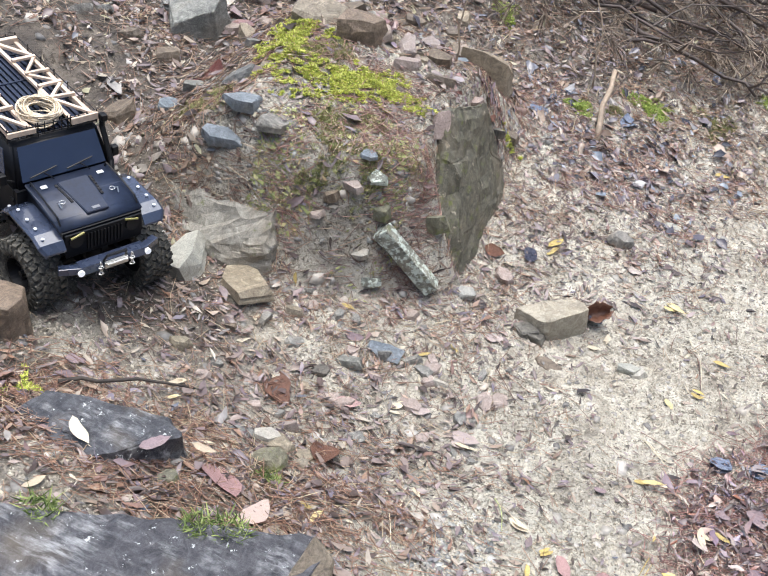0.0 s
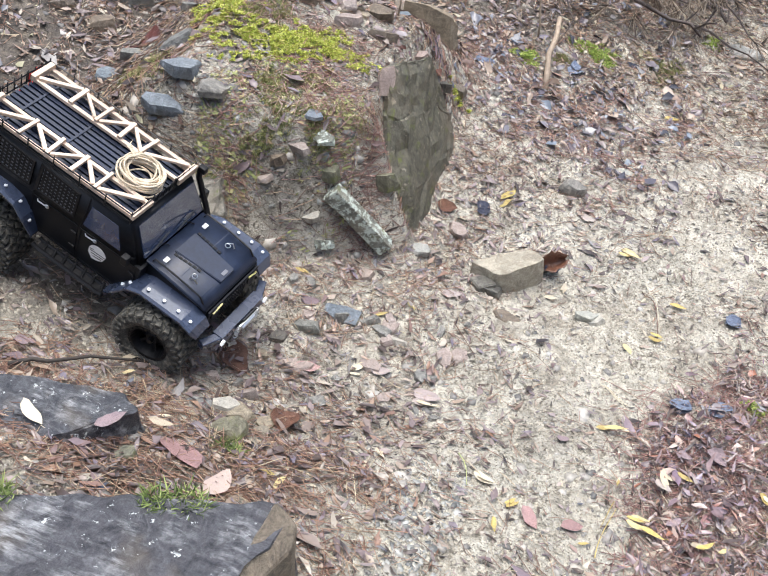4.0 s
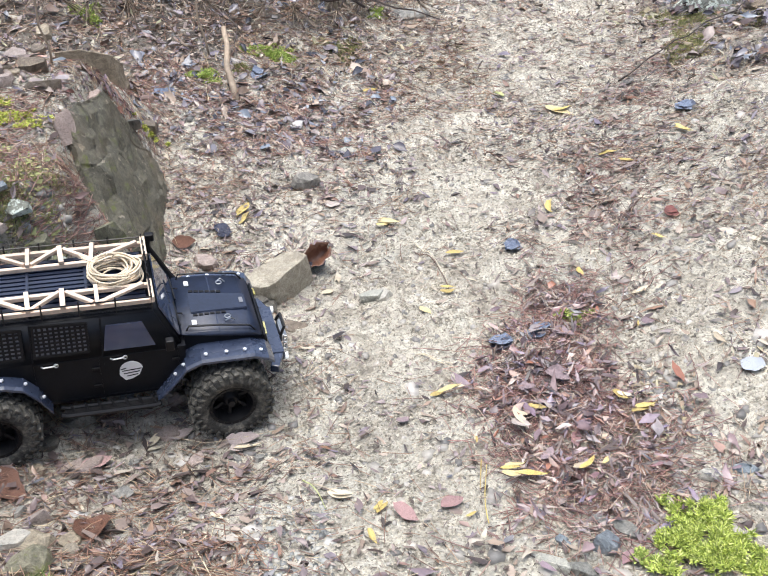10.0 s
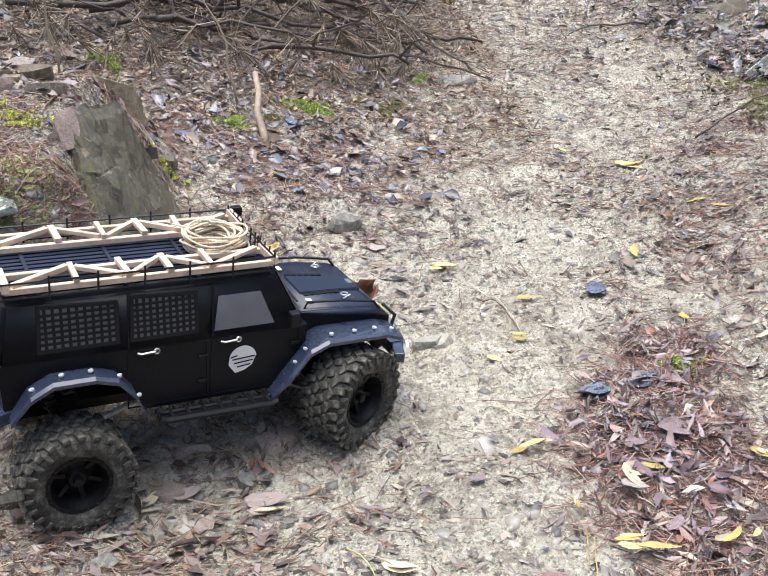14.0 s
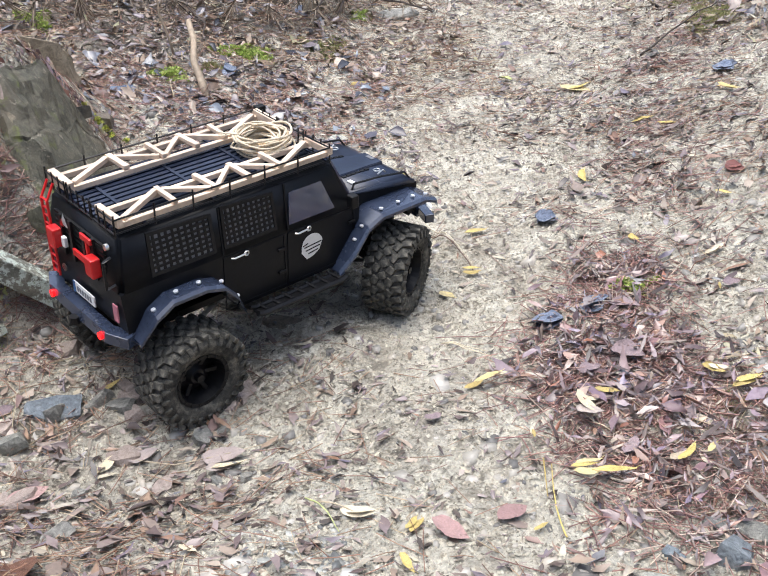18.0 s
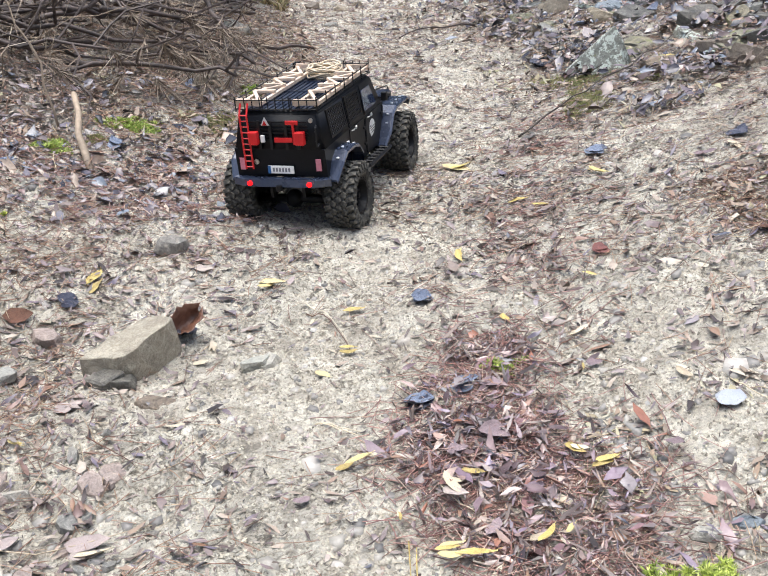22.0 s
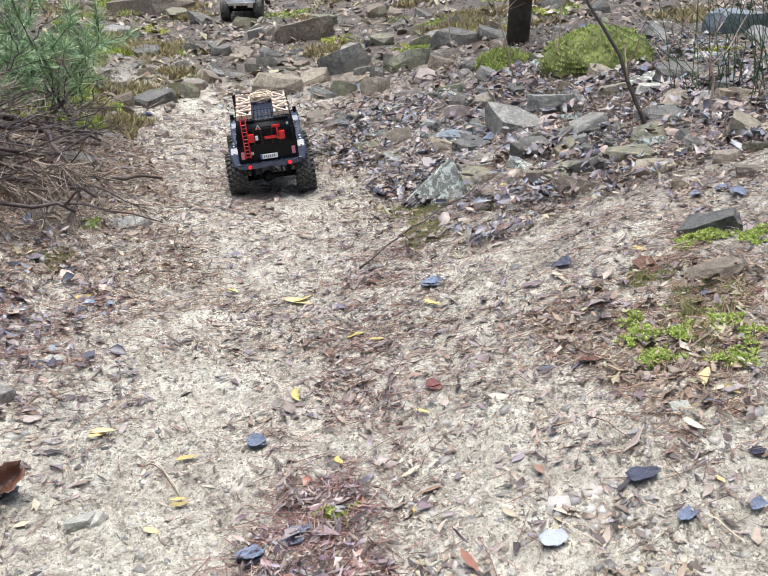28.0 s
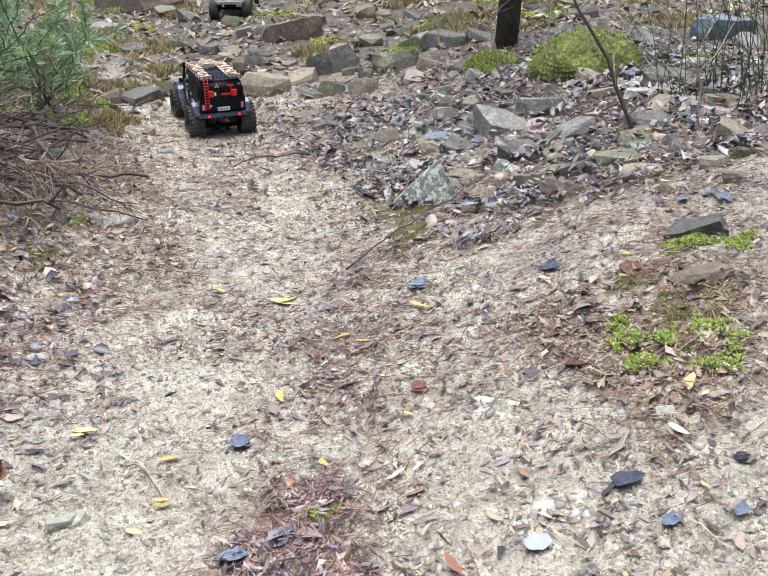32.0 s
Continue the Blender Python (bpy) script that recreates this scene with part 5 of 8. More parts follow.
for tone in ("grey", "tan", "pink", "brown"):
    rows = []
    for k in range(26):
        x, y = SEED.uniform(-1.15, -0.45), SEED.uniform(1.52, 2.15)
        w = SEED.choice((0.02, 0.03, 0.045, 0.06))
        rows.append((x, y, w, w * SEED.uniform(0.5, 0.9), w * SEED.uniform(0.15, 0.4), SEED.uniform(0, 180), tone))
        x, y = SEED.uniform(0.55, 1.45), SEED.uniform(3.2, 5.6)
        rows.append((x, y, w, w * SEED.uniform(0.5, 0.9), w * SEED.uniform(0.2, 0.4), SEED.uniform(0, 180), tone))
        x, y = SEED.uniform(-0.55, 0.0), SEED.uniform(0.7, 1.1)
        w = SEED.choice((0.015, 0.02, 0.03, 0.04))
        if tone in ("grey", "pink"):
            rows.append((x, y, w, w * SEED.uniform(0.5, 0.9), w * SEED.uniform(0.25, 0.4), SEED.uniform(0, 180), tone))
    stone_heap("small_stones", "small broken " + tone + " stones on the soil", rows)


# rubble beside the moss and at the back of the upright rock
for sx, sy, w, tone in ((-0.356, 1.560, 0.050, "pink"), (-0.320, 1.645, 0.045, "dark"), (-0.300, 1.735, 0.050, "brown"), (-0.455, 1.585, 0.060, "brown"), (-0.500, 1.640, 0.055, "pink"), (-0.430, 1.640, 0.045, "blue"), (-0.530, 1.560, 0.065, "pink")):
    stone(sx, sy, w, 0.7 * w, 0.4 * w, SEED.uniform(-60, 60), tone)


def wedge(x, y, turn, tone, label):
    """A pointed wedge of slate with a long pale slope."""
    bm = bmesh.new()
    for p in ((-0.10, -0.045, 0), (0.055, -0.055, 0), (0.085, 0.03, 0), (-0.06, 0.05, 0), (0.028, 0.0, 0.128), (0.012, 0.03, 0.112), (0.052, -0.01, 0.088), (-0.09, -0.03, 0.012)):
        bm.verts.new(p)
    bmesh.ops.convex_hull(bm, input=bm.verts)
    bmesh.ops.bevel(bm, geom=bm.edges[:], offset=0.0015, segments=1, affect="EDGES")
    bmesh.ops.triangulate(bm, faces=bm.faces)
    bmesh.ops.subdivide_edges(bm, edges=bm.edges, cuts=2, use_grid_fill=True)
    for v in bm.verts:
        v.co += 0.0025 * noise.noise_vector(v.co * 30)
    thing("stone", bm, ROCKS[tone], label, "stone", "stones beside the track", pose(x, y, land_z(x, y) - 0.008, 0, 0, turn))


wedge(1.160, 2.345, -32, "lichen", "pointed grey wedge of slate covered with pale lichen")


def slab(name, outline, top, thick, material, label, tilt=(0, 0), cuts=3, rough=0.006, edge=0.003):
    """A flat rock with the outline (x, y) of its upper face."""
    cx, cy = sum(p[0] for p in outline) / len(outline), sum(p[1] for p in outline) / len(outline)
    bm = bmesh.new()
    up = [bm.verts.new((x - cx, y - cy, thick + (x - cx) * tilt[0] + (y - cy) * tilt[1])) for x, y in outline]
    dn = [bm.verts.new(((x - cx) * 1.05, (y - cy) * 1.05, 0)) for x, y in outline]
    bm.faces.new(up), bm.faces.new(dn[::-1])
    for i in range(len(up)):
        j = (i + 1) % len(up)
        bm.faces.new((dn[i], dn[j], up[j], up[i]))
    bmesh.ops.bevel(bm, geom=bm.edges[:], offset=edge, segments=1, affect="EDGES")
    bmesh.ops.triangulate(bm, faces=bm.faces)
    bmesh.ops.subdivide_edges(bm, edges=bm.edges, cuts=cuts, use_grid_fill=True)
    for v in bm.verts:
        v.co += rough * noise.noise_vector(v.co * 22) + 0.5 * rough * noise.noise_vector(v.co * 70)
    return thing(name, bm, material, label, "rock", "", pose(cx, cy, top - thick))


slab("rock_slab", [(-0.70, 0.10), (-0.62, 0.20), (-0.43, 0.240), (-0.325, 0.290), (-0.227, 0.322), (-0.134, 0.358), (-0.114, 0.335), (-0.140, 0.270), (-0.135, 0.12), (-0.4, 0.02)], 0.333, 0.15, ROCKS["slab"], "wet blue-black slate slab with pale lichen")
slab("rock_slab", [(-0.605, 0.35), (-0.640, 0.42), (-0.629, 0.469), (-0.532, 0.492), (-0.447, 0.511), (-0.412, 0.495), (-0.425, 0.466), (-0.477, 0.414), (-0.535, 0.366)], 0.228, 0.07, ROCKS["slab"], "wet slate slab with white lichen spots")
slab("rock_slab", [(-0.142, 0.350), (-0.112, 0.343), (-0.104, 0.318), (-0.128, 0.240), (-0.150, 0.262)], 0.326, 0.17, ROCKS["brown"], "broken brown end of the near slate slab", (-0.5, 0.2), 2, 0.004)
# the block that the truck drives round
slab("stone_block", [(-0.110, 1.222), (-0.070, 1.262), (-0.024, 1.300), (0.004, 1.291), (0.024, 1.272), (-0.008, 1.230), (-0.032, 1.201), (-0.060, 1.196)], 0.036, 0.075, ROCKS["block"], "square-edged tan stone block in the mud", (0.16, -0.10), 2, 0.0045, 0.0012)
slab("stone", [(-0.11, 1.19), (-0.075, 1.215), (-0.05, 1.19), (-0.08, 1.165)], 0.014, 0.05, ROCKS["dark"], "dark angular stone beside the tan block", cuts=1, rough=0.003)
# ledge: upright greenish face at its end, grey slabs in its front


def rock_face():
    # a slanted upright plate: foot on the track, crest beside the moss
    rings = [[(-0.300, 1.190, -0.06), (-0.236, 1.270, -0.06), (-0.232, 1.40, -0.06), (-0.232, 1.52, -0.06), (-0.236, 1.645, -0.06), (-0.43, 1.67, -0.06), (-0.47, 1.26, -0.06)],
             [(-0.305, 1.245, 0.11), (-0.268, 1.295, 0.09), (-0.258, 1.40, 0.075), (-0.258, 1.505, 0.065), (-0.262, 1.605, 0.045), (-0.42, 1.64, 0.08), (-0.46, 1.29, 0.14)],
             [(-0.340, 1.330, 0.225), (-0.314, 1.352, 0.225), (-0.298, 1.42, 0.20), (-0.292, 1.515, 0.175), (-0.283, 1.602, 0.10), (-0.41, 1.62, 0.12), (-0.46, 1.34, 0.23)],
             [(-0.368, 1.378, 0.312), (-0.352, 1.392, 0.320), (-0.340, 1.440, 0.292), (-0.318, 1.524, 0.284), (-0.298, 1.592, 0.125), (-0.39, 1.60, 0.18), (-0.42, 1.40, 0.27)]]
    bm = bmesh.new()
    rings = [[bm.verts.new(p) for p in ring] for ring in rings]
    bm.faces.new(rings[0][::-1]), bm.faces.new(rings[-1])
    for a, b in zip(rings, rings[1:]):
        for i in range(7):
            j = (i + 1) % 7
            bm.faces.new((a[i], a[j], b[j], b[i]))
    bmesh.ops.bevel(bm, geom=bm.edges[:], offset=0.004, segments=1, affect="EDGES")
    bmesh.ops.triangulate(bm, faces=bm.faces)
    bmesh.ops.subdivide_edges(bm, edges=bm.edges, cuts=4, use_grid_fill=True)
    for v in bm.verts:
        v.co += 0.008 * noise.noise_vector(v.co * 13) + 0.006 * noise.noise_vector(v.co * 34) + 0.004 * noise.noise_vector(v.co * 110)
    face = thing("rock_face", bm, ROCKS["face"], "upright greenish rock face at the ledge's end", "rock")
    r = random.Random(5)
    for x, y, z, w, h, turn, lean, tone in ((-0.356, 1.362, 0.262, 0.046, 0.058, 28, -24, "pink"), (-0.334, 1.334, 0.205, 0.030, 0.07, 30, -28, "tan"), (-0.325, 1.335, 0.12, 0.055, 0.10, 38, -24, "face"),
                                            (-0.268, 1.46, 0.05, 0.09, 0.10, 86, -20, "face")):
        ob = part("rock_flake", stone_mesh(w, 0.024, h, r), ROCKS[tone], face, "loose plate on the rock face")
        ob.matrix_local = pose(x, y, z, lean, 0, turn)


rock_face()
slab("rock_slab", [(-0.80, 1.06), (-0.78, 1.17), (-0.70, 1.20), (-0.61, 1.16), (-0.565, 1.08), (-0.56, 1.02), (-0.66, 0.985), (-0.74, 1.0)], 0.192, 0.14, ROCKS["muddy"], "grey muddy slab in the ledge's front", (0, 0.85), 4, 0.014, 0.012)


def bar_stone(p, q, w, h, tone, label):
    """A narrow bar of slate lying from p to q."""
    p, q = Vector(p), Vector(q)
    L = (q - p).length
    bm = box(bmesh.new(), 0, 0, 0, L, w, h, None, 0.002)
    bmesh.ops.triangulate(bm, faces=bm.faces)
    bmesh.ops.subdivide_edges(bm, edges=bm.edges, cuts=3, use_grid_fill=True)
    for v in bm.verts:
        v.co += 0.0035 * noise.noise_vector(v.co * 30) + 0.0015 * noise.noise_vector(v.co * 110)
    thing("bar_stone", bm, ROCKS[tone], label, "stone", "stones beside the track", Matrix.Translation((p + q) / 2) @ (q - p).to_track_quat("X", "Z").to_matrix().to_4x4())


for x, y, w, d, h, turn, tone, lift in ((-0.418, 1.168, 0.052, 0.036, 0.014, -12, "lichen", 0.004), (-0.396, 1.160, 0.040, 0.034, 0.020, 25, "moss", -0.004), (-0.440, 1.176, 0.036, 0.028, 0.010, 30, "blue", 0.004), (-0.448, 1.136, 0.056, 0.030, 0.012, -22, "pink", 0.006),
                                        (-0.480, 1.110, 0.034, 0.026, 0.016, 30, "brown", -0.002), (-0.412, 1.112, 0.040, 0.030, 0.010, 20, "pale", 0.004), (-0.388, 1.108, 0.048, 0.032, 0.014, 20, "lichen", 0.0), (-0.694, 1.150, 0.085, 0.05, 0.02, 25, "blue", 0.008), (-0.717, 1.110, 0.09, 0.035, 0.02, 10, "blue", 0.0), (-0.62, 1.145, 0.07, 0.05, 0.018, 40, "grey", 0.0)):
    stone(x, y, w, d, h, turn, tone, lift)
bar_stone((-0.385, 1.140, 0.168), (-0.272, 1.162, 0.052), 0.030, 0.034, "lichen", "long narrow stone with green-white lichen")
for x, y, w, d, h, turn, tone in ((-0.30, 1.225, 0.05, 0.03, 0.03, 10, "moss"), (-0.225, 1.225, 0.052, 0.036, 0.010, 35, "pale"), (-0.170, 1.33, 0.050, 0.036, 0.012, -30, "pink")):
    stone(x, y, w, d, h, turn, tone, 0.006)


# ---- leaves ----
LEAF_WORDS = {
    "y": "fallen yellow willow leaf on the mud", "p": "pale dry leaf lying on the ground", "w": "pale grey-white leaf lying face down",
    "b": "wet blue-grey leaf lying face down", "d": "blackened wet leaf on the ground", "r": "faded red leaf on the ground",
    "n": "curled russet leaf on the ground", "k": "large dusky pink leaf lying on the litter", "v": "wet violet-brown leaf on the ground", "g": "yellow-green leaf on the mud"}
LEAF_SHAPES = {}


def leaf_mesh(kind, variant):
    """A leaf one metre long, curled, with a raised midrib; shared by alike leaves."""
    if (kind, variant) in LEAF_SHAPES:
        return LEAF_SHAPES[kind, variant]
    r = random.Random(variant * 31 + ord(kind))
    slim = {"y": 0.16, "p": 0.17, "w": 0.44, "b": 0.46, "d": 0.43, "r": 0.34, "n": 0.30, "k": 0.26, "v": 0.26, "g": 0.3}[kind]
    curl, bend, twist = r.uniform(0.1, 0.5), r.uniform(-0.3, 0.5), r.uniform(-0.4, 0.4)
    us = np.linspace(0, 1, 8)
    bm = bmesh.new()
    grid = []
    for u in us:
        half = slim * (math.sin(math.pi * u ** 0.85) ** 0.75 if 0 < u < 1 else 0.02) * r.uniform(0.85, 1.12)
        row = []
        for v in (-1, -0.5, 0, 0.5, 1):
            z = curl * half * v * v + bend * (u - 0.5) ** 2 * 0.6 + twist * v * half * (u - 0.5) + (0.02 if v == 0 else 0) + (0.05 if kind in "bdwv" else 0.015) * math.sin(9 * u + 5 * v + variant) * r.uniform(0.3, 1)
            row.append(bm.verts.new((u - 0.5, v * half + 0.05 * math.sin(u * 5 + variant), z)))
        grid.append(row)
    for a, b in zip(grid, grid[1:]):
        for k in range(4):
            bm.faces.new((a[k], a[k + 1], b[k + 1], b[k]))
    if kind in "yp":
        tube(bm, [(0.49, 0.02, 0.02), (0.56, 0.04, 0.03), (0.62, 0.07, 0.02)], 0.012, 0.006, 4)
    LEAF_SHAPES[kind, variant] = mesh_of("leaf", bm, LEAFS[kind], True)
    return LEAF_SHAPES[kind, variant]


def stalk(x1, y1, x2, y2, tone="p"):
    """A thin dry stalk lying on the ground."""
    r = random.Random(int(1000 * (x1 + 2 * y1)))
    bow = r.uniform(-0.12, 0.12) * math.hypot(x2 - x1, y2 - y1)
    pts = []
    for k in range(9):
        t = k / 8
        x, y = x1 + (x2 - x1) * t + bow * math.sin(math.pi * t) * 0.5, y1 + (y2 - y1) * t + bow * math.sin(math.pi * t)
        pts.append((x, y, land_z(x, y) + 0.004 + 0.004 * math.sin(math.pi * t)))
    thing("grass_stalk", tube(bmesh.new(), pts, 0.0010, 0.0006, 5), LEAFS[tone], "thin dry straw-coloured stalk on the mud", "stalk", "dry stalks", smooth=True)


LS = random.Random(3)


def leaf(x, y, size, turn, kind, on=None):
    ob = new("leaf", leaf_mesh(kind, LS.randrange(5)))
    e = 0.02
    sx, sy = (land_z(x + e, y) - land_z(x - e, y)) / (2 * e), (land_z(x, y + e) - land_z(x, y - e)) / (2 * e)
    up = Vector((-sx, -sy, 1)).normalized()
    tilt = up.to_track_quat("Z", "Y").to_matrix().to_4x4()
    flat = Matrix.Rotation(LS.uniform(-0.18, 0.18), 4, "X") @ Matrix.Rotation(LS.uniform(-0.15, 0.15), 4, "Y")
    if on is not None:
        tilt = Matrix()
    head = Matrix.Rotation(radians(turn) - math.atan2(tilt[1][0], tilt[0][0]), 4, "Z")
    ob.matrix_world = Matrix.Translation((x, y, on if on is not None else land_z(x, y) + (0.016 if math.hypot(x - 0.40, y - 0.82) < 0.2 else 0.006))) @ tilt @ head @ flat @ Matrix.Scale(size, 4)
    tagged(ob, LEAF_WORDS[kind], "leaf", "fallen leaves")


leaf(0.182, 1.429, 0.051, -28, 'y')
leaf(0.222, 1.150, 0.035, -66, 'y')
leaf(0.269, 1.211, 0.026, -11, 'y')
leaf(0.215, 0.926, 0.032, 29, 'y')
leaf(0.245, 0.922, 0.024, -15, 'p')
leaf(0.504, 1.184, 0.032, -89, 'y')
leaf(0.500, 1.414, 0.039, -89, 'y')
leaf(0.671, 1.597, 0.033, -15, 'y')
leaf(0.689, 1.531, 0.030, -36, 'y')
leaf(0.833, 1.615, 0.039, -50, 'y')
leaf(0.582, 1.088, 0.026, 12, 'p')
leaf(0.609, 1.079, 0.016, 18, 'p')
leaf(0.484, 0.861, 0.033, -53, 'y')
leaf(0.511, 0.829, 0.031, 2, 'y')
leaf(0.357, 0.860, 0.029, -16, 'y')
leaf(0.292, 0.738, 0.030, 3, 'y')
leaf(0.293, 0.724, 0.033, -1, 'y')
leaf(0.391, 0.728, 0.032, 29, 'p')
leaf(0.254, 0.799, 0.014, -89, 'y')
leaf(-0.101, 1.479, 0.047, 65, 'y')
leaf(-0.183, 1.055, 0.021, -34, 'y')
leaf(0.404, 1.289, 0.036, -26, 'b')
leaf(0.402, 1.047, 0.039, -25, 'b')
leaf(0.332, 1.024, 0.042, -25, 'b')
leaf(0.880, 1.721, 0.041, -46, 'b')
leaf(-0.140, 1.413, 0.033, -13, 'd')
leaf(-0.077, 2.096, 0.033, 19, 'b')
leaf(0.681, 0.858, 0.037, -39, 'w')
leaf(0.708, 1.306, 0.037, -69, 'r')
leaf(0.785, 1.834, 0.037, -31, 'n')
leaf(0.594, 0.827, 0.026, -47, 'v')
leaf(0.324, 0.821, 0.033, -39, 'v')
leaf(0.350, 0.755, 0.026, -23, 'v')
leaf(0.152, 0.854, 0.023, 21, 'v')
leaf(0.324, 0.834, 0.038, -72, 'p')
leaf(-0.090, 0.872, 0.053, -9, 'v')
leaf(0.554, 1.007, 0.011, -114, 'y')
leaf(0.660, 0.940, 0.021, -66, 'p')
leaf(0.569, 1.007, 0.023, -18, 'v')
leaf(1.003, 1.009, 0.043, -132, 'y')
leaf(1.011, 0.982, 0.026, -8, 'p')
leaf(1.020, 0.970, 0.030, -81, 'y')
leaf(0.933, 0.935, 0.036, -64, 'p')
leaf(1.110, 1.137, 0.034, -66, 'p')
leaf(1.314, 2.282, 0.041, -49, 'y')
leaf(0.870, 1.716, 0.046, -56, 'b')
leaf(1.087, 1.563, 0.052, -72, 'd')
leaf(1.041, 1.501, 0.027, -69, 'p')
leaf(1.306, 2.841, 0.056, -48, 'b')
leaf(1.444, 2.808, 0.079, -65, 'b')
leaf(1.279, 2.691, 0.058, -59, 'd')
leaf(1.479, 2.750, 0.086, -80, 'b')
leaf(1.356, 2.157, 0.063, -72, 'b')
leaf(1.398, 2.063, 0.041, -53, 'b')
leaf(1.476, 1.679, 0.029, -52, 'b')
leaf(1.531, 1.666, 0.032, -52, 'b')
leaf(1.518, 1.597, 0.042, -78, 'b')
leaf(1.500, 3.917, 0.058, -69, 'd')
leaf(1.065, 2.988, 0.044, -27, 'd')
leaf(1.069, 2.563, 0.072, -67, 'd')
leaf(0.580, 4.032, 0.057, -7, 'b')
leaf(0.102, 2.508, 0.036, -2, 'd')
leaf(1.178, 1.241, 0.024, -35, 'b')
leaf(0.978, 0.861, 0.023, -39, 'd')
leaf(0.831, 0.896, 0.047, -39, 'd')
leaf(0.837, 0.808, 0.026, -34, 'b')
leaf(0.911, 0.774, 0.021, -34, 'b')
leaf(0.830, 1.611, 0.038, -45, 'y')
leaf(0.903, 0.836, 0.017, -82, 'y')
leaf(1.058, 1.317, 0.033, -43, 'v')
leaf(0.920, 1.182, 0.038, -41, 'n')
leaf(1.208, 1.489, 0.040, -58, 'y')
leaf(1.166, 1.402, 0.061, -68, 'n')
leaf(0.630, 1.879, 0.078, -58, 'y')
leaf(0.507, 1.988, 0.034, -42, 'g')
leaf(0.195, 2.055, 0.047, 34, 'y')
leaf(0.660, 1.594, 0.028, 8, 'y')
leaf(0.691, 1.536, 0.037, -45, 'y')
leaf(0.503, 1.429, 0.025, 43, 'y')
leaf(0.659, 1.237, 0.025, -39, 'y')
leaf(0.577, 1.084, 0.023, 12, 'p')
leaf(0.404, 1.288, 0.031, -28, 'b')
leaf(0.708, 1.308, 0.024, -39, 'r')
leaf(1.040, 1.484, 0.030, -103, 'p')
leaf(2.547, 3.970, 0.047, -65, 'b')
leaf(2.448, 3.143, 0.092, -65, 'y')
leaf(2.445, 2.951, 0.099, -87, 'y')
leaf(1.760, 4.979, 0.099, -76, 'y')
leaf(2.014, 2.707, 0.050, 1, 'v')
leaf(2.205, 2.998, 0.064, -78, 'b')
leaf(0.995, 1.515, 0.041, -34, 'v')
leaf(1.612, 2.011, 0.032, -48, 'y')
leaf(1.052, 1.321, 0.025, -1, 'd')
leaf(-0.532, 0.423, 0.054, -33, 'p', 0.236)
leaf(-0.510, 0.307, 0.034, 65, 'p')
leaf(-0.427, 0.450, 0.045, 52, 'v', 0.240)
leaf(-0.368, 0.478, 0.036, 8, 'p', 0.232)
leaf(-0.346, 0.488, 0.099, -47, 'k')
leaf(-0.274, 0.455, 0.062, 83, 'k')
leaf(-0.414, 0.548, 0.029, 33, 'p')
leaf(-0.233, 0.524, 0.025, 27, 'y')
leaf(-0.211, 0.517, 0.035, 77, 'y')
leaf(-0.507, 1.026, 0.024, -70, 'y')
leaf(-0.398, 1.037, 0.029, -7, 'y')
leaf(-0.531, 1.083, 0.011, -31, 'y')
leaf(-0.532, 0.658, 0.036, 50, 'p')
leaf(-0.411, 0.778, 0.083, -34, 'n')
leaf(-0.271, 0.664, 0.077, -66, 'n')
leaf(-0.182, 1.055, 0.019, -25, 'y')
leaf(-0.228, 1.015, 0.027, 41, 'y')
leaf(0.102, 0.682, 0.026, 56, 'y')
leaf(-0.101, 1.455, 0.039, 54, 'y')
leaf(-0.135, 1.400, 0.031, 27, 'd')
leaf(-0.283, 1.924, 0.052, 54, 'b')
leaf(-0.073, 2.078, 0.052, 51, 'b')
leaf(0.111, 2.545, 0.056, 40, 'b')
leaf(-0.355, 1.513, 0.079, 62, 'v')
leaf(-0.978, 1.646, 0.065, -6, 'k')
leaf(-0.460, 0.500, 0.040, 74, 'v')
leaf(-0.091, 0.852, 0.039, 12, 'v')
leaf(-0.109, 0.670, 0.024, 78, 'p')
leaf(0.051, 0.707, 0.036, -21, 'p')
leaf(0.230, 0.919, 0.038, 10, 'y')
leaf(0.172, 1.421, 0.029, -4, 'y')
leaf(0.297, 1.308, 0.035, -4, 'y')
leaf(-0.661, 0.549, 0.032, 29, 'v')
leaf(-0.671, 0.590, 0.039, 40, 'v')
leaf(-0.300, 0.833, 0.047, 25, 'k')
leaf(0.076, 1.505, 0.035, 16, 'v')
leaf(0.268, 1.200, 0.030, 17, 'y')
leaf(-0.516, 0.623, 0.023, 51, 'y')
leaf(-0.211, 1.378, 0.046, 3, 'n')
leaf(-0.360, 0.985, 0.038, 16, 'v')
leaf(-0.125, 1.133, 0.040, 24, 'v')
leaf(-0.226, 0.889, 0.037, 52, 'p')
leaf(-0.184, 0.897, 0.036, 17, 'v')
leaf(-0.888, 1.356, 0.099, -30, 'r')
leaf(0.039, 1.309, 0.040, 38, 'd')
leaf(0.333, 1.020, 0.039, 7, 'd')
leaf(0.395, 1.032, 0.034, 35, 'b')
leaf(0.329, 0.844, 0.027, 1, 'p')
leaf(0.106, 0.677, 0.029, 60, 'y')
leaf(0.089, 0.624, 0.028, -66, 'y')
leaf(0.136, 0.660, 0.043, -41, 'k')
leaf(0.200, 0.678, 0.039, 34, 'k')
leaf(0.298, 0.744, 0.032, 13, 'y')
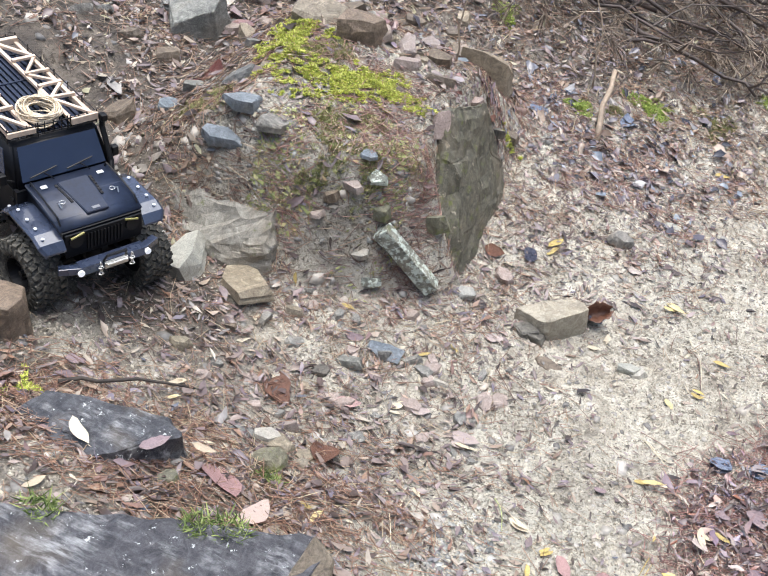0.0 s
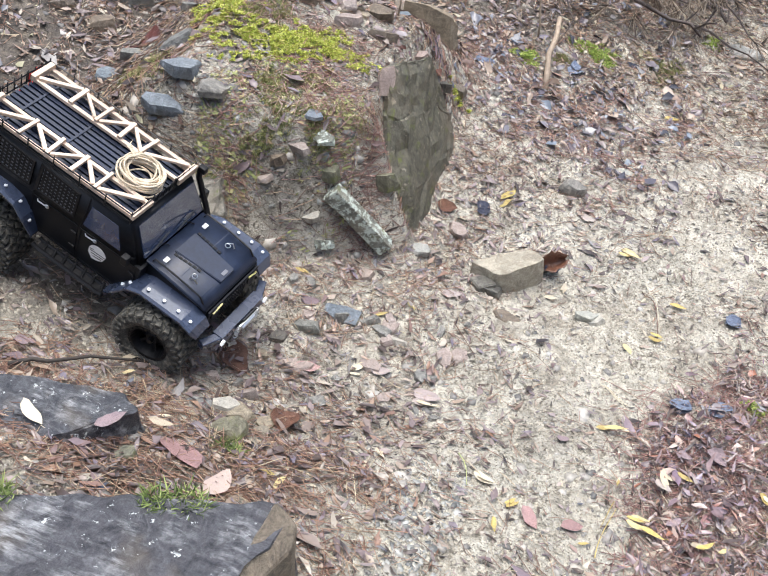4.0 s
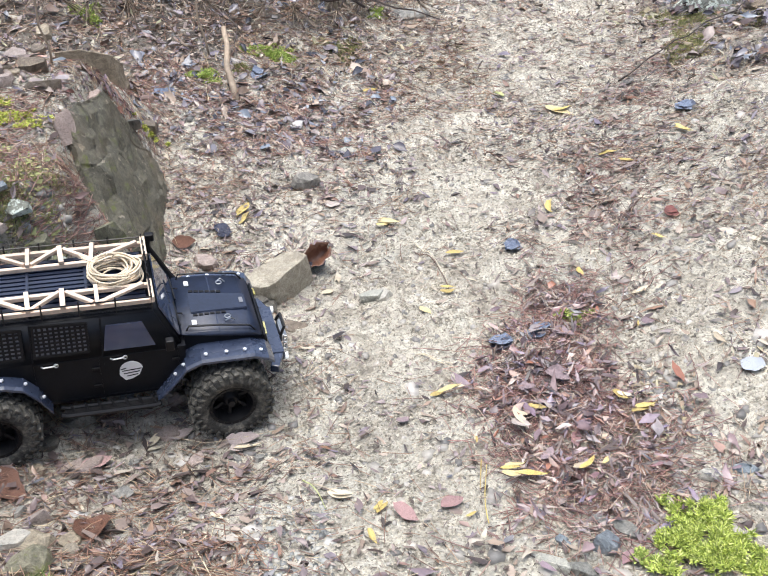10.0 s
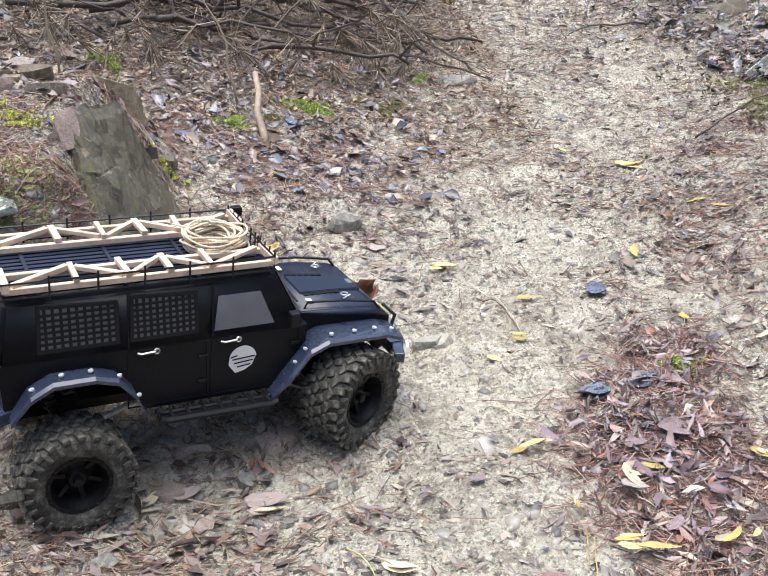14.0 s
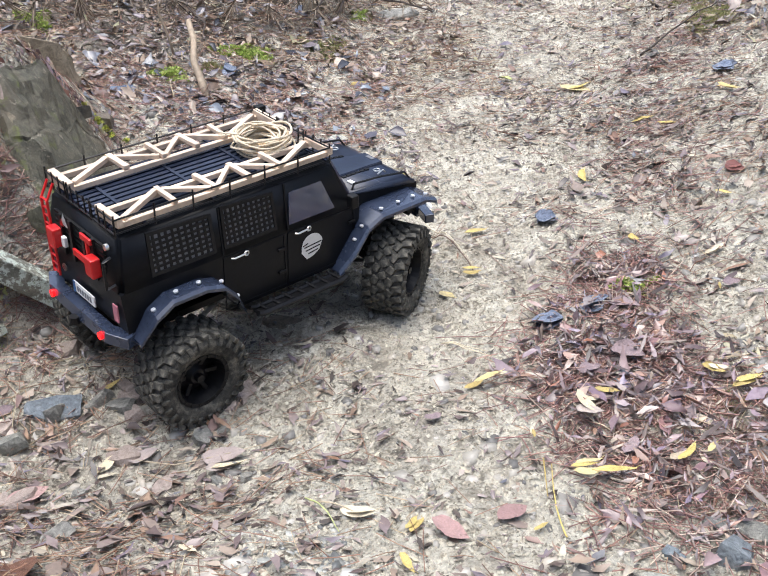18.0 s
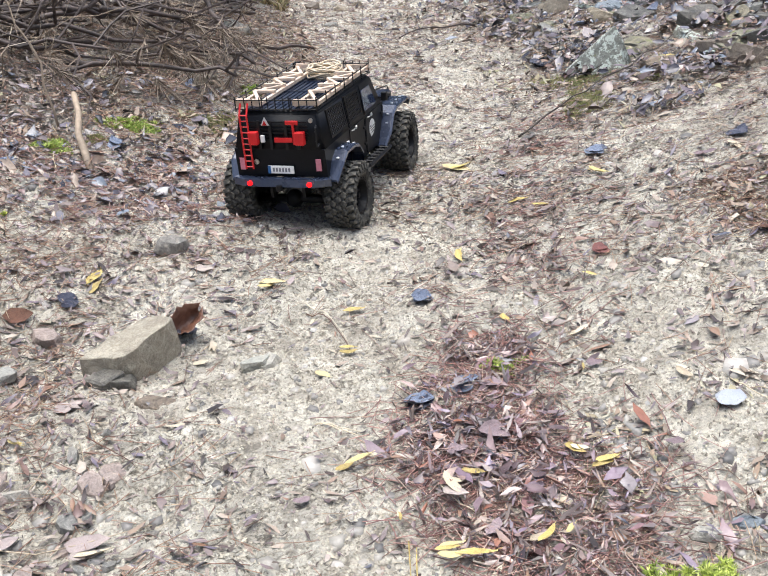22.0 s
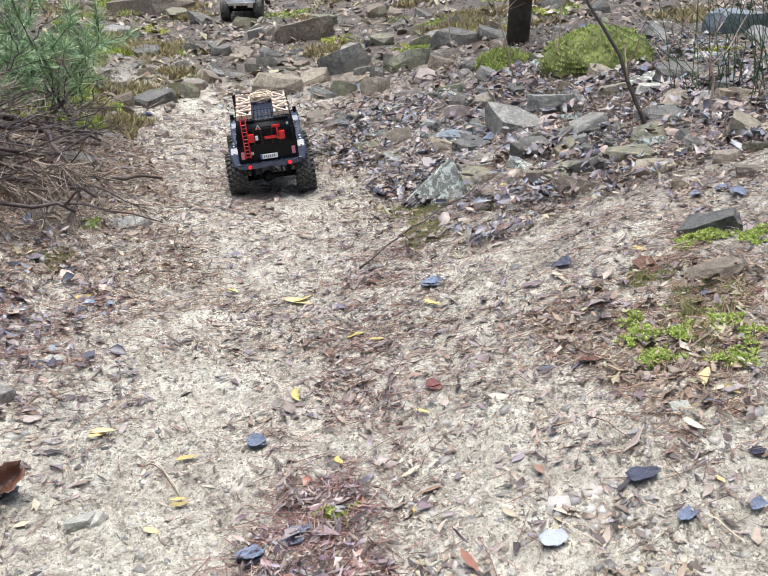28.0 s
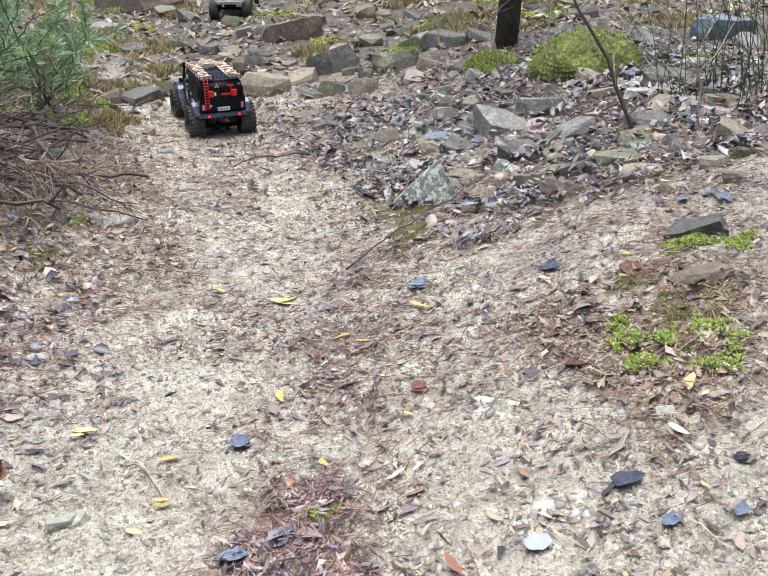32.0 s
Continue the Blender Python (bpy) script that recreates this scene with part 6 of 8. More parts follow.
leaf(0.317, 0.718, 0.045, -18, 'y')
leaf(0.400, 0.730, 0.034, 40, 'y')
leaf(0.052, 0.710, 0.038, -18, 'p')
leaf(0.223, 0.655, 0.018, 24, 'y')
leaf(0.254, 0.807, 0.015, 64, 'p')
leaf(0.350, 0.907, 0.031, -22, 'v')
leaf(0.350, 0.760, 0.030, 45, 'v')
leaf(0.489, 0.859, 0.024, -38, 'p')
leaf(0.507, 0.825, 0.038, 10, 'y')
leaf(0.582, 1.086, 0.032, 12, 'p')
leaf(0.639, 1.879, 0.044, 4, 'y')
leaf(0.657, 0.930, 0.029, -69, 'p')
leaf(0.434, 1.025, 0.041, -27, 'v')
leaf(0.403, 0.923, 0.045, -40, 'v')
leaf(0.428, 0.734, 0.021, 36, 'y')
leaf(-0.083, 0.852, 0.041, 19, 'p')
leaf(-0.109, 0.666, 0.025, -45, 'p')


stalk(-0.210, 0.900, -0.020, 0.890, 'p')
stalk(0.226, 1.353, 0.273, 1.219, 'p')
stalk(0.199, 1.035, 0.248, 1.005, 'p')
stalk(0.380, 0.918, 0.389, 0.850, 'p')
stalk(0.001, 0.743, 0.031, 0.684, 'g')
stalk(0.225, 1.334, 0.272, 1.207, 'n')
stalk(0.193, 1.034, 0.250, 0.996, 'p')
stalk(0.255, 0.764, 0.243, 0.703, 'y')
stalk(0.244, 0.640, 0.261, 0.753, 'y')
stalk(0.012, 0.732, 0.052, 0.707, 'p')
stalk(-0.126, 0.594, -0.098, 0.531, 'p')
stalk(0.852, 0.793, 0.863, 0.735, 'p')
stalk(0.704, 0.900, 0.731, 0.826, 'p')
stalk(0.564, 1.076, 0.535, 1.057, 'n')
stalk(0.841, 1.036, 0.857, 0.974, 'n')
stalk(0.420, 1.720, 0.470, 1.523, 'n')
stalk(0.720, 0.871, 0.732, 0.834, 'p')
stalk(-0.098, 1.061, -0.038, 0.996, 'n')
stalk(0.302, 0.876, 0.347, 0.784, 'p')


# ---- scattered stuff, thousands of pieces in one mesh each ----
RNG = np.random.default_rng(7)
HOT = ((0.41, 0.80, 0.10, 0.45), (0.46, 0.66, 0.12, 0.38), (0.52, 0.98, 0.10, 0.3), (0.70, 1.50, 0.15, 0.55), (0.95, 0.92, 0.16, 0.4), (0.62, 1.75, 0.15, 0.5), (0.80, 1.30, 0.12, 0.4), (-0.16, 1.30, 0.15, 0.4), (-0.12, 1.0, 0.17, 0.18), (-0.35, 0.55, 0.28, 0.8),
       (-0.45, 0.85, 0.25, 0.25), (-0.1, 1.75, 0.28, 0.6), (-0.4, 2.1, 0.4, 0.8), (0.2, 2.5, 0.35, 0.5), (1.25, 1.35, 0.32, 0.5), (1.5, 2.1, 0.5, 0.6), (1.6, 3.0, 0.6, 0.6), (-0.95, 1.4, 0.3, 0.6), (0.3, 3.4, 0.5, 0.5), (1.2, 3.9, 0.6, 0.4))


def richness(x, y):
    """How thick the litter lies: little on the driven mud, much in the drifts."""
    d = 0.05 + 0.20 * wobble(x, y, 0.19, 21) + 0.16 * wobble(x, y, 0.07, 22)
    for hx, hy, r, k in HOT:
        d = d + k * np.exp(-((x - hx) ** 2 + (y - hy) ** 2) / (2 * r * r)) * (1 + 0.5 * wobble(x, y, 0.05, 23))
    return np.clip(d, 0.015, 1)


def steep(x, y):
    e = 0.01
    gx, gy = (lie(x + e, y) - lie(x - e, y)) / (2 * e), (lie(x, y + e) - lie(x, y - e)) / (2 * e)
    return np.sqrt(1 + gx * gx + gy * gy)


def scatter(n, mode, reach=5.4):
    """n places on the visible ground, more of them close to the camera; mode may be a rectangle (x0, x1, y0, y1)."""
    out, got = [], 0
    while got < n:
        m = 60000 if isinstance(mode, str) else max(4000, 2 * n)
        if isinstance(mode, tuple) and len(mode) == 5:
            x, y = mode[0] + mode[1] * RNG.normal(size=m), mode[2] + mode[3] * RNG.normal(size=m)
            keep = RNG.random(m) < np.clip(0.6 + 0.7 * wobble(x, y, 0.06, 27), 0.1, 1)
        elif isinstance(mode, tuple):
            x, y = mode[0] + (mode[1] - mode[0]) * RNG.random(m), mode[2] + (mode[3] - mode[2]) * RNG.random(m)
            p = np.minimum(1, steep(x, y) / 2.5) if mode[3] < 3 else np.ones(m)
            p = p * np.clip(0.55 + 0.6 * wobble(x, y, 0.12, 25) + 0.5 * wobble(x, y, 0.045, 26), 0.05, 1)
            keep = RNG.random(m) < p
        else:
            y = 0.15 + reach * RNG.random(m) ** 1.5
            x = -1.25 + 4.6 * RNG.random(m)
            keep = (x > -1.25 + 0.22 * np.maximum(0, y - 2.0)) & (x < 0.95 + 0.55 * y) & (x > -0.75 - 0.3 * y)
            rich = richness(x, y)
            p = rich ** 2.0 if mode == "litter" else (0.3 + 0.7 * np.clip(1.0 - rich, 0, 1)) * (1 - 0.85 * woodland(x, y)) if mode == "mud" else 0.14 + 0.86 * np.clip(1.5 * rich, 0, 1)
            keep &= RNG.random(m) < p
        out.append(np.stack([x[keep], y[keep]], 1))
        got += keep.sum()
    return np.concatenate(out)[:n]


def frames_at(p, tilt):
    """Turned axes on the ground at each place: along, across, up."""
    n = len(p)
    e = 0.015
    gx = (lie(p[:, 0] + e, p[:, 1]) - lie(p[:, 0] - e, p[:, 1])) / (2 * e)
    gy = (lie(p[:, 0], p[:, 1] + e) - lie(p[:, 0], p[:, 1] - e)) / (2 * e)
    up = np.stack([-gx + tilt * RNG.normal(size=n), -gy + tilt * RNG.normal(size=n), np.ones(n)], 1)
    up /= np.linalg.norm(up, axis=1, keepdims=True)
    a = RNG.random(n) * 2 * np.pi
    al = np.stack([np.cos(a), np.sin(a), np.zeros(n)], 1)
    al -= (al * up).sum(1, keepdims=True) * up
    al /= np.linalg.norm(al, axis=1, keepdims=True)
    return al, np.cross(up, al), up


def lay(name, p, local, faces, lift, tilt, material, label, category, lo=0.0):
    """One mesh of many pieces: local is n x k x 3 in each piece's own axes."""
    z = np.concatenate([land(p[i:i + 20000, 0], p[i:i + 20000, 1]) for i in range(0, len(p), 20000)])
    al, ac, up = frames_at(p, tilt)
    at = np.stack([p[:, 0], p[:, 1], z + lift + lo * RNG.random(len(p))], 1)
    v = at[:, None] + local[:, :, :1] * al[:, None] + local[:, :, 1:2] * ac[:, None] + local[:, :, 2:] * up[:, None]
    k = local.shape[1]
    f = np.asarray(faces)[None] + (np.arange(len(p)) * k)[:, None, None]
    ob = new(name, quick_mesh(name, v.reshape(-1, 3), f.reshape(-1, f.shape[2]), material))
    return tagged(ob, label, category, kind="stuff")


def leaf_bits(n, mode, smin, smax, slim, name, material, label, tilt=0.3, lift=0.006):
    p = scatter(n, mode)
    L = smin * (smax / smin) ** (RNG.random(n) ** 1.6)
    W = L * (slim[0] + (slim[1] - slim[0]) * RNG.random(n))
    curl, bend = RNG.normal(0.25, 0.4, n), RNG.normal(0, 0.3, n)
    loc = np.zeros((n, 12, 3))
    prof = (0.12, 0.9, 1.0, 0.1)
    for i, u in enumerate((-0.5, -0.18, 0.2, 0.5)):
        for j, s in enumerate((-1, 0, 1)):
            wob = 0.5 + 0.95 * RNG.random(n)
            w = 0.5 * W * prof[i] * s * wob
            loc[:, i * 3 + j] = np.stack([L * u + 0.11 * L * RNG.normal(size=n), w, curl * np.abs(w) + bend * L * u * u + (0.06 * W if j == 1 else 0)], 1)
    faces = [(i * 3 + j, i * 3 + j + 1, i * 3 + j + 4, i * 3 + j + 3) for i in range(3) for j in range(2)]
    lay(name, p, loc, faces, 0.0015, tilt, material, label, "leaf litter", lift)


def chips(n, mode, smin, smax, name, material, label):
    p = scatter(n, mode)
    S = smin * (smax / smin) ** (RNG.random(n) ** 2.2)
    loc = np.zeros((n, 10, 3))
    sq = 0.5 + 0.5 * RNG.random(n)
    for k in range(5):
        a = 2 * np.pi * (k + 0.7 * RNG.random(n)) / 5
        r = 0.5 * S * (0.7 + 0.5 * RNG.random(n))
        x, y = r * np.cos(a), r * np.sin(a) * sq
        h = S * (0.02 + 0.12 * RNG.random(n))
        loc[:, k] = np.stack([x * 1.08, y * 1.08, -0.2 * S], 1)
        loc[:, 5 + k] = np.stack([x, y, h], 1)
    faces = [t for k in range(5) for t in ((k, (k + 1) % 5, 5 + (k + 1) % 5), (k, 5 + (k + 1) % 5, 5 + k))] + [(5, 6, 7), (5, 7, 8), (5, 8, 9)]
    lay(name, p, loc, faces, 0.0, 0.16, material, label, "gravel", 0.001)


def needles(n, mode, name, material, label, length=(0.025, 0.07), thick=0.0011):
    p = scatter(n, mode)
    L = length[0] + (length[1] - length[0]) * RNG.random(n)
    b, t = RNG.normal(0, 0.12, n), thick * (0.7 + 0.6 * RNG.random(n))
    loc = np.zeros((n, 9, 3))
    for i, u in enumerate((-0.5, 0.05, 0.5)):
        for j in range(3):
            a = 2.1 * j
            loc[:, i * 3 + j] = np.stack([L * u, b * L * (u * u) + t * 0.6 * np.cos(a), t * 0.6 * np.sin(a)], 1)
    faces = [(i * 3 + j, i * 3 + (j + 1) % 3, i * 3 + 3 + (j + 1) % 3, i * 3 + 3 + j) for i in range(2) for j in range(3)]
    lay(name, p, loc, faces, 0.002, 0.16, material, label, "pine needles", 0.005)


def flakes(n, mode, smin, smax, slim, name, material, label, tilt=0.4, lift=0.004):
    """Tiny torn scraps, six corners each."""
    p = scatter(n, mode)
    L = smin * (smax / smin) ** (RNG.random(n) ** 1.5)
    W = L * (slim[0] + (slim[1] - slim[0]) * RNG.random(n))
    loc = np.zeros((n, 6, 3))
    bend = RNG.normal(0.1, 0.5, n)
    for i, (u, k) in enumerate(((-0.5, 0.35), (0.05, 1.0), (0.5, 0.25))):
        for j, s in enumerate((-0.5, 0.5)):
            loc[:, 2 * i + j] = np.stack([L * (u + 0.14 * RNG.normal(size=n)), W * k * s * (0.6 + 0.8 * RNG.random(n)), bend * L * u * u + 0.15 * W * RNG.normal(size=n)], 1)
    lay(name, p, loc, [(0, 1, 3, 2), (2, 3, 5, 4)], 0.0012, tilt, material, label, "leaf litter", lift)


def crumbs(n, smin, smax, name, material, label, mode="mud"):
    """Little lumps of mud and grit."""
    p = scatter(n, mode, 3.6)
    S = smin * (smax / smin) ** (RNG.random(n) ** 1.7)
    loc = np.zeros((n, 5, 3))
    for k, (dx, dy, dz) in enumerate(((1, 0, -0.4), (0, 1, -0.4), (-1, 0, -0.4), (0, -1, -0.4), (0.15, 0.1, 0.55))):
        j = 0.6 + 0.7 * RNG.random((n, 3))
        loc[:, k] = np.stack([S * 0.5 * dx * j[:, 0], S * 0.36 * dy * j[:, 1], S * 0.5 * dz * j[:, 2]], 1)
    lay(name, p, loc, [(k, (k + 1) % 4, 4) for k in range(4)], 0.0008, 0.25, material, label, "gravel")


crumbs(150000, 0.0028, 0.0095, "mud_crumbs", GRIT, "pale crumbs of mud and grit")
chips(8000, "mud", 0.005, 0.019, "slate_gravel", CHIPS, "pale grey and tan slate chips on mud")
chips(1900, "any", 0.014, 0.036, "slate_flat", CHIPS, "flat grey slate pieces pressed into mud")
leaf_bits(16000, "litter", 0.008, 0.030, (0.16, 0.42), "leaf_litter", LITTER, "wet brown and violet leaf fragments", 0.25, 0.007)
leaf_bits(7500, "any", 0.008, 0.024, (0.14, 0.36), "sparse_litter", LITTER, "flat brown leaf fragments trodden into mud", 0.14, 0.003)
leaf_bits(1500, "litter", 0.022, 0.042, (0.22, 0.5), "fallen_leaf_pieces", LITTER, "torn brown and violet fallen leaves", 0.25, 0.009)
flakes(5000, "any", 0.012, 0.030, (0.2, 0.5), "tan_bits", TANBITS, "flat tan and pinkish leaf films on mud", 0.1, 0.002)
flakes(36000, "any", 0.005, 0.018, (0.14, 0.4), "bark_flakes", FLAKES, "small brown leaf and bark flakes", 0.16)
flakes(18000, "litter", 0.008, 0.028, (0.12, 0.36), "leaf_scraps", LITTER, "wet dark leaf scraps in drifts", 0.3, 0.006)
needles(21000, "litter", "needle_litter", NEEDLES, "reddish-brown fallen pine needles", (0.02, 0.06), 0.0009)
# the wet drift beside the track: shreds, red needles and whole violet leaves in clumps
for sx, sy, rx, ry in ((0.375, 0.93, 0.050, 0.080), (0.43, 0.75, 0.070, 0.075), (0.46, 1.10, 0.040, 0.040)):
    k = 1.0 if rx > 0.045 else 0.3
    leaf_bits(int(230 * k), (sx, rx, sy, ry, "spot"), 0.009, 0.028, (0.13, 0.40), "leaf_drift", DRIFT, "thick drift of wet violet-brown leaves", 0.4, 0.014)
    leaf_bits(int(30 * k), (sx, rx, sy, ry, "spot"), 0.022, 0.042, (0.3, 0.55), "drift_leaves", DRIFT, "whole wet violet leaves in the drift", 0.3, 0.014)
    needles(int(1000 * k), (sx, 1.15 * rx, sy, 1.1 * ry, "spot"), "needle_drift", REDNEEDLES, "wet red needles in the leaf drift", (0.03, 0.07), 0.0010)
    flakes(int(600 * k), (sx, rx, sy, ry, "spot"), 0.012, 0.034, (0.08, 0.22), "drift_shreds", LITTER, "narrow wet leaf shreds in the drift", 0.5, 0.014)
# broken slate beside the drift
chips(260, (0.50, 0.80, 0.54, 0.92), 0.012, 0.040, "slate_rubble", CHIPS, "flat tan and grey slate rubble beside the moss")
flakes(700, (0.50, 0.80, 0.54, 0.92), 0.008, 0.022, (0.2, 0.5), "rubble_scraps", OCHRE, "brown leaf scraps among slate rubble", 0.2, 0.004)
# a band of scraps along the crown between the wheel tracks
for sx, sy in ((0.50, 1.20), (0.58, 1.38), (0.68, 1.58), (0.79, 1.82), (0.92, 2.05)):
    flakes(190, (sx, 0.065, sy, 0.10, "spot"), 0.010, 0.030, (0.14, 0.4), "crown_scraps", FLAKES, "brown leaf scraps between the wheel tracks", 0.25, 0.006)
    needles(130, (sx, 0.065, sy, 0.10, "spot"), "crown_needles", REDNEEDLES, "red needles between the wheel tracks", (0.03, 0.06), 0.0010)
# the ledge and its steep front
LEDGE = (-0.85, -0.14, 0.92, 1.75)
crumbs(15000, 0.003, 0.009, "ledge_crumbs", GRIT, "pale crumbs of soil on the ledge", LEDGE)
chips(500, LEDGE, 0.006, 0.030, "ledge_gravel", CHIPS, "grey slate chips on the ledge")
flakes(1300, LEDGE, 0.005, 0.018, (0.18, 0.5), "ledge_flakes", FLAKES, "small brown flakes on the ledge", 0.2)
needles(2600, LEDGE, "ledge_needles", NEEDLES, "reddish-brown pine needles on the ledge", (0.02, 0.055), 0.0009)
flakes(1500, (-0.64, -0.36, 1.06, 1.30), 0.005, 0.014, (0.3, 0.7), "ledge_lichen", MOSSES["d"], "grey-green lichen scraps on the ledge", 0.3, 0.004)
needles(700, (-0.60, -0.30, 1.05, 1.30), "ledge_tangle", REDNEEDLES, "tangle of red-brown needles on the ledge", (0.025, 0.06), 0.0010)
chips(150, (-0.72, -0.36, 1.12, 1.30), 0.007, 0.018, "ledge_slate", BLUECHIPS, "blue-grey slate chips on the ledge")
chips(300, (-0.72, -0.36, 1.02, 1.30), 0.005, 0.014, "ledge_rubble", CHIPS, "pale tan slate chips on the ledge")
leaf_bits(150, (-0.62, -0.30, 1.48, 1.75), 0.014, 0.038, (0.3, 0.65), "ledge_leaves", DRIFT, "wet red-brown leaves behind the moss", 0.4, 0.012)
needles(500, (-0.75, -0.42, 1.26, 1.48), "moss_needles", REDNEEDLES, "red-brown needles lying in the moss", (0.025, 0.06), 0.0011)
leaf_bits(420, (-0.36, 0.25, 1.68, 2.15), 0.014, 0.040, (0.3, 0.65), "foot_leaves", DARKLEAF, "wet dark leaves behind the upright rock", 0.35, 0.010)
needles(900, (-0.36, 0.25, 1.68, 2.10), "foot_needles", REDNEEDLES, "red-brown needles behind the upright rock", (0.03, 0.07), 0.0011)
# litter between the two slabs
NOOK = (-0.75, -0.05, 0.34, 0.62)
needles(1800, NOOK, "nook_needles", NEEDLES, "thick red-brown pine needles between slabs", (0.03, 0.075), 0.0010)
leaf_bits(420, NOOK, 0.012, 0.040, (0.2, 0.45), "nook_litter", LITTER, "wet brown leaves between the slabs")
# a patch of crumbled blue slate beside the near slab
chips(420, (-0.07, 0.04, 0.44, 0.70), 0.005, 0.018, "blue_shards", BLUECHIPS, "crumbled blue-grey slate shards in mud")
# dark wet leaves among the stones, litter farther up
leaf_bits(4200, (1.05, 2.7, 1.85, 3.6), 0.014, 0.045, (0.3, 0.75), "dark_leaf_litter", DARKLEAF, "wet blue and violet leaves among the stones", 0.5, 0.032)
leaf_bits(2600, (1.05, 2.7, 1.9, 3.9), 0.014, 0.045, (0.25, 0.6), "brown_leaf_litter", LITTER, "wet brown leaves among the stones", 0.5, 0.032)
leaf_bits(350, (0.75, 1.5, 2.6, 4.2), 0.012, 0.040, (0.3, 0.7), "dark_leaf_drift", DARKLEAF, "wet dark leaves along the track's rim", 0.5, 0.015)
flakes(9000, (0.9, 2.8, 1.85, 4.2), 0.008, 0.03, (0.2, 0.5), "stony_litter", OCHRE, "brown leaf scraps among the stones", 0.6, 0.012)
flakes(8000, (-0.9, 0.5, 2.05, 3.6), 0.008, 0.03, (0.15, 0.45), "brush_litter", OCHRE, "brown leaf scraps under the brushwood", 0.6, 0.012)
leaf_bits(380, (-0.9, 0.25, 1.85, 2.6), 0.014, 0.045, (0.3, 0.7), "brush_leaves", DARKLEAF, "wet dark leaves below the brushwood", 0.4, 0.012)
needles(1100, (0.90, 1.32, 0.92, 1.42), "bank_needles", NEEDLES, "straw-coloured needles on the mossy bank", (0.03, 0.08), 0.0010)
flakes(900, (0.92, 1.32, 0.92, 1.42), 0.010, 0.034, (0.2, 0.5), "bank_scraps", OCHRE, "brown leaf scraps on the mossy bank", 0.35, 0.008)
# behind the ledge, where the truck comes from
BACK = (-1.9, -0.72, 0.95, 2.5)
chips(700, BACK, 0.010, 0.045, "back_gravel", CHIPS, "grey and tan slate chips behind the ledge")
leaf_bits(2200, BACK, 0.012, 0.045, (0.25, 0.6), "back_litter", LITTER, "wet brown leaves behind the ledge", 0.3, 0.01)
flakes(5000, BACK, 0.008, 0.026, (0.2, 0.5), "back_scraps", OCHRE, "brown leaf scraps behind the ledge", 0.3, 0.008)
needles(5000, BACK, "back_needles", NEEDLES, "red-brown pine needles behind the ledge", (0.03, 0.07), 0.0011)
needles(3200, (-0.9, 0.5, 1.9, 3.6), "brush_needles", NEEDLES, "red-brown needles under the brushwood", (0.04, 0.09), 0.0014)
leaf_bits(9000, (0.2, 4.8, 4.0, 9.0), 0.02, 0.075, (0.25, 0.6), "far_litter", OCHRE, "brown leaf litter up the slope", 0.5, 0.02)
chips(1700, (0.4, 4.2, 3.8, 8.5), 0.015, 0.06, "far_gravel", CHIPS, "grey stones scattered up the slope")


def tufts(name, centres, n, length, material, label, category, spread=0.5, width=0.0016, up=1.0):
    """n blades out of each centre (x, y, z, radius): moss, grass or needle tufts."""
    c = np.asarray(centres, float)
    m = len(c) * n
    at = np.repeat(c, n, 0)
    a, rr = RNG.random(m) * 2 * np.pi, np.sqrt(RNG.random(m))
    base = at[:, :3] + np.stack([at[:, 3] * rr * np.cos(a), at[:, 3] * rr * np.sin(a), np.zeros(m)], 1)
    d = np.stack([spread * RNG.normal(size=m), spread * RNG.normal(size=m), up * np.ones(m)], 1)
    d /= np.linalg.norm(d, axis=1, keepdims=True)
    L = length * (0.5 + 0.8 * RNG.random(m))
    side = np.cross(d, RNG.normal(size=(m, 3)))
    side /= np.linalg.norm(side, axis=1, keepdims=True) + 1e-9
    w = width * (0.7 + 0.6 * RNG.random(m))
    v = np.stack([base - side * w[:, None], base + side * w[:, None], base + d * (L * 0.6)[:, None] + side * w[:, None] * 0.8, base + d * L[:, None]], 1)
    f = np.arange(m * 4).reshape(m, 4)
    ob = new(name, quick_mesh(name, v.reshape(-1, 3), f, material))
    return tagged(ob, label, category, kind="stuff")


MOSS_WORDS = {"y": "cushion of yellow-green moss on the ledge", "g": "patch of bright green moss on soil", "f": "deep cushion of ferny green moss beside the track", "d": "thin dull olive moss among needles", "o": "dry ochre grass and moss on the bank"}


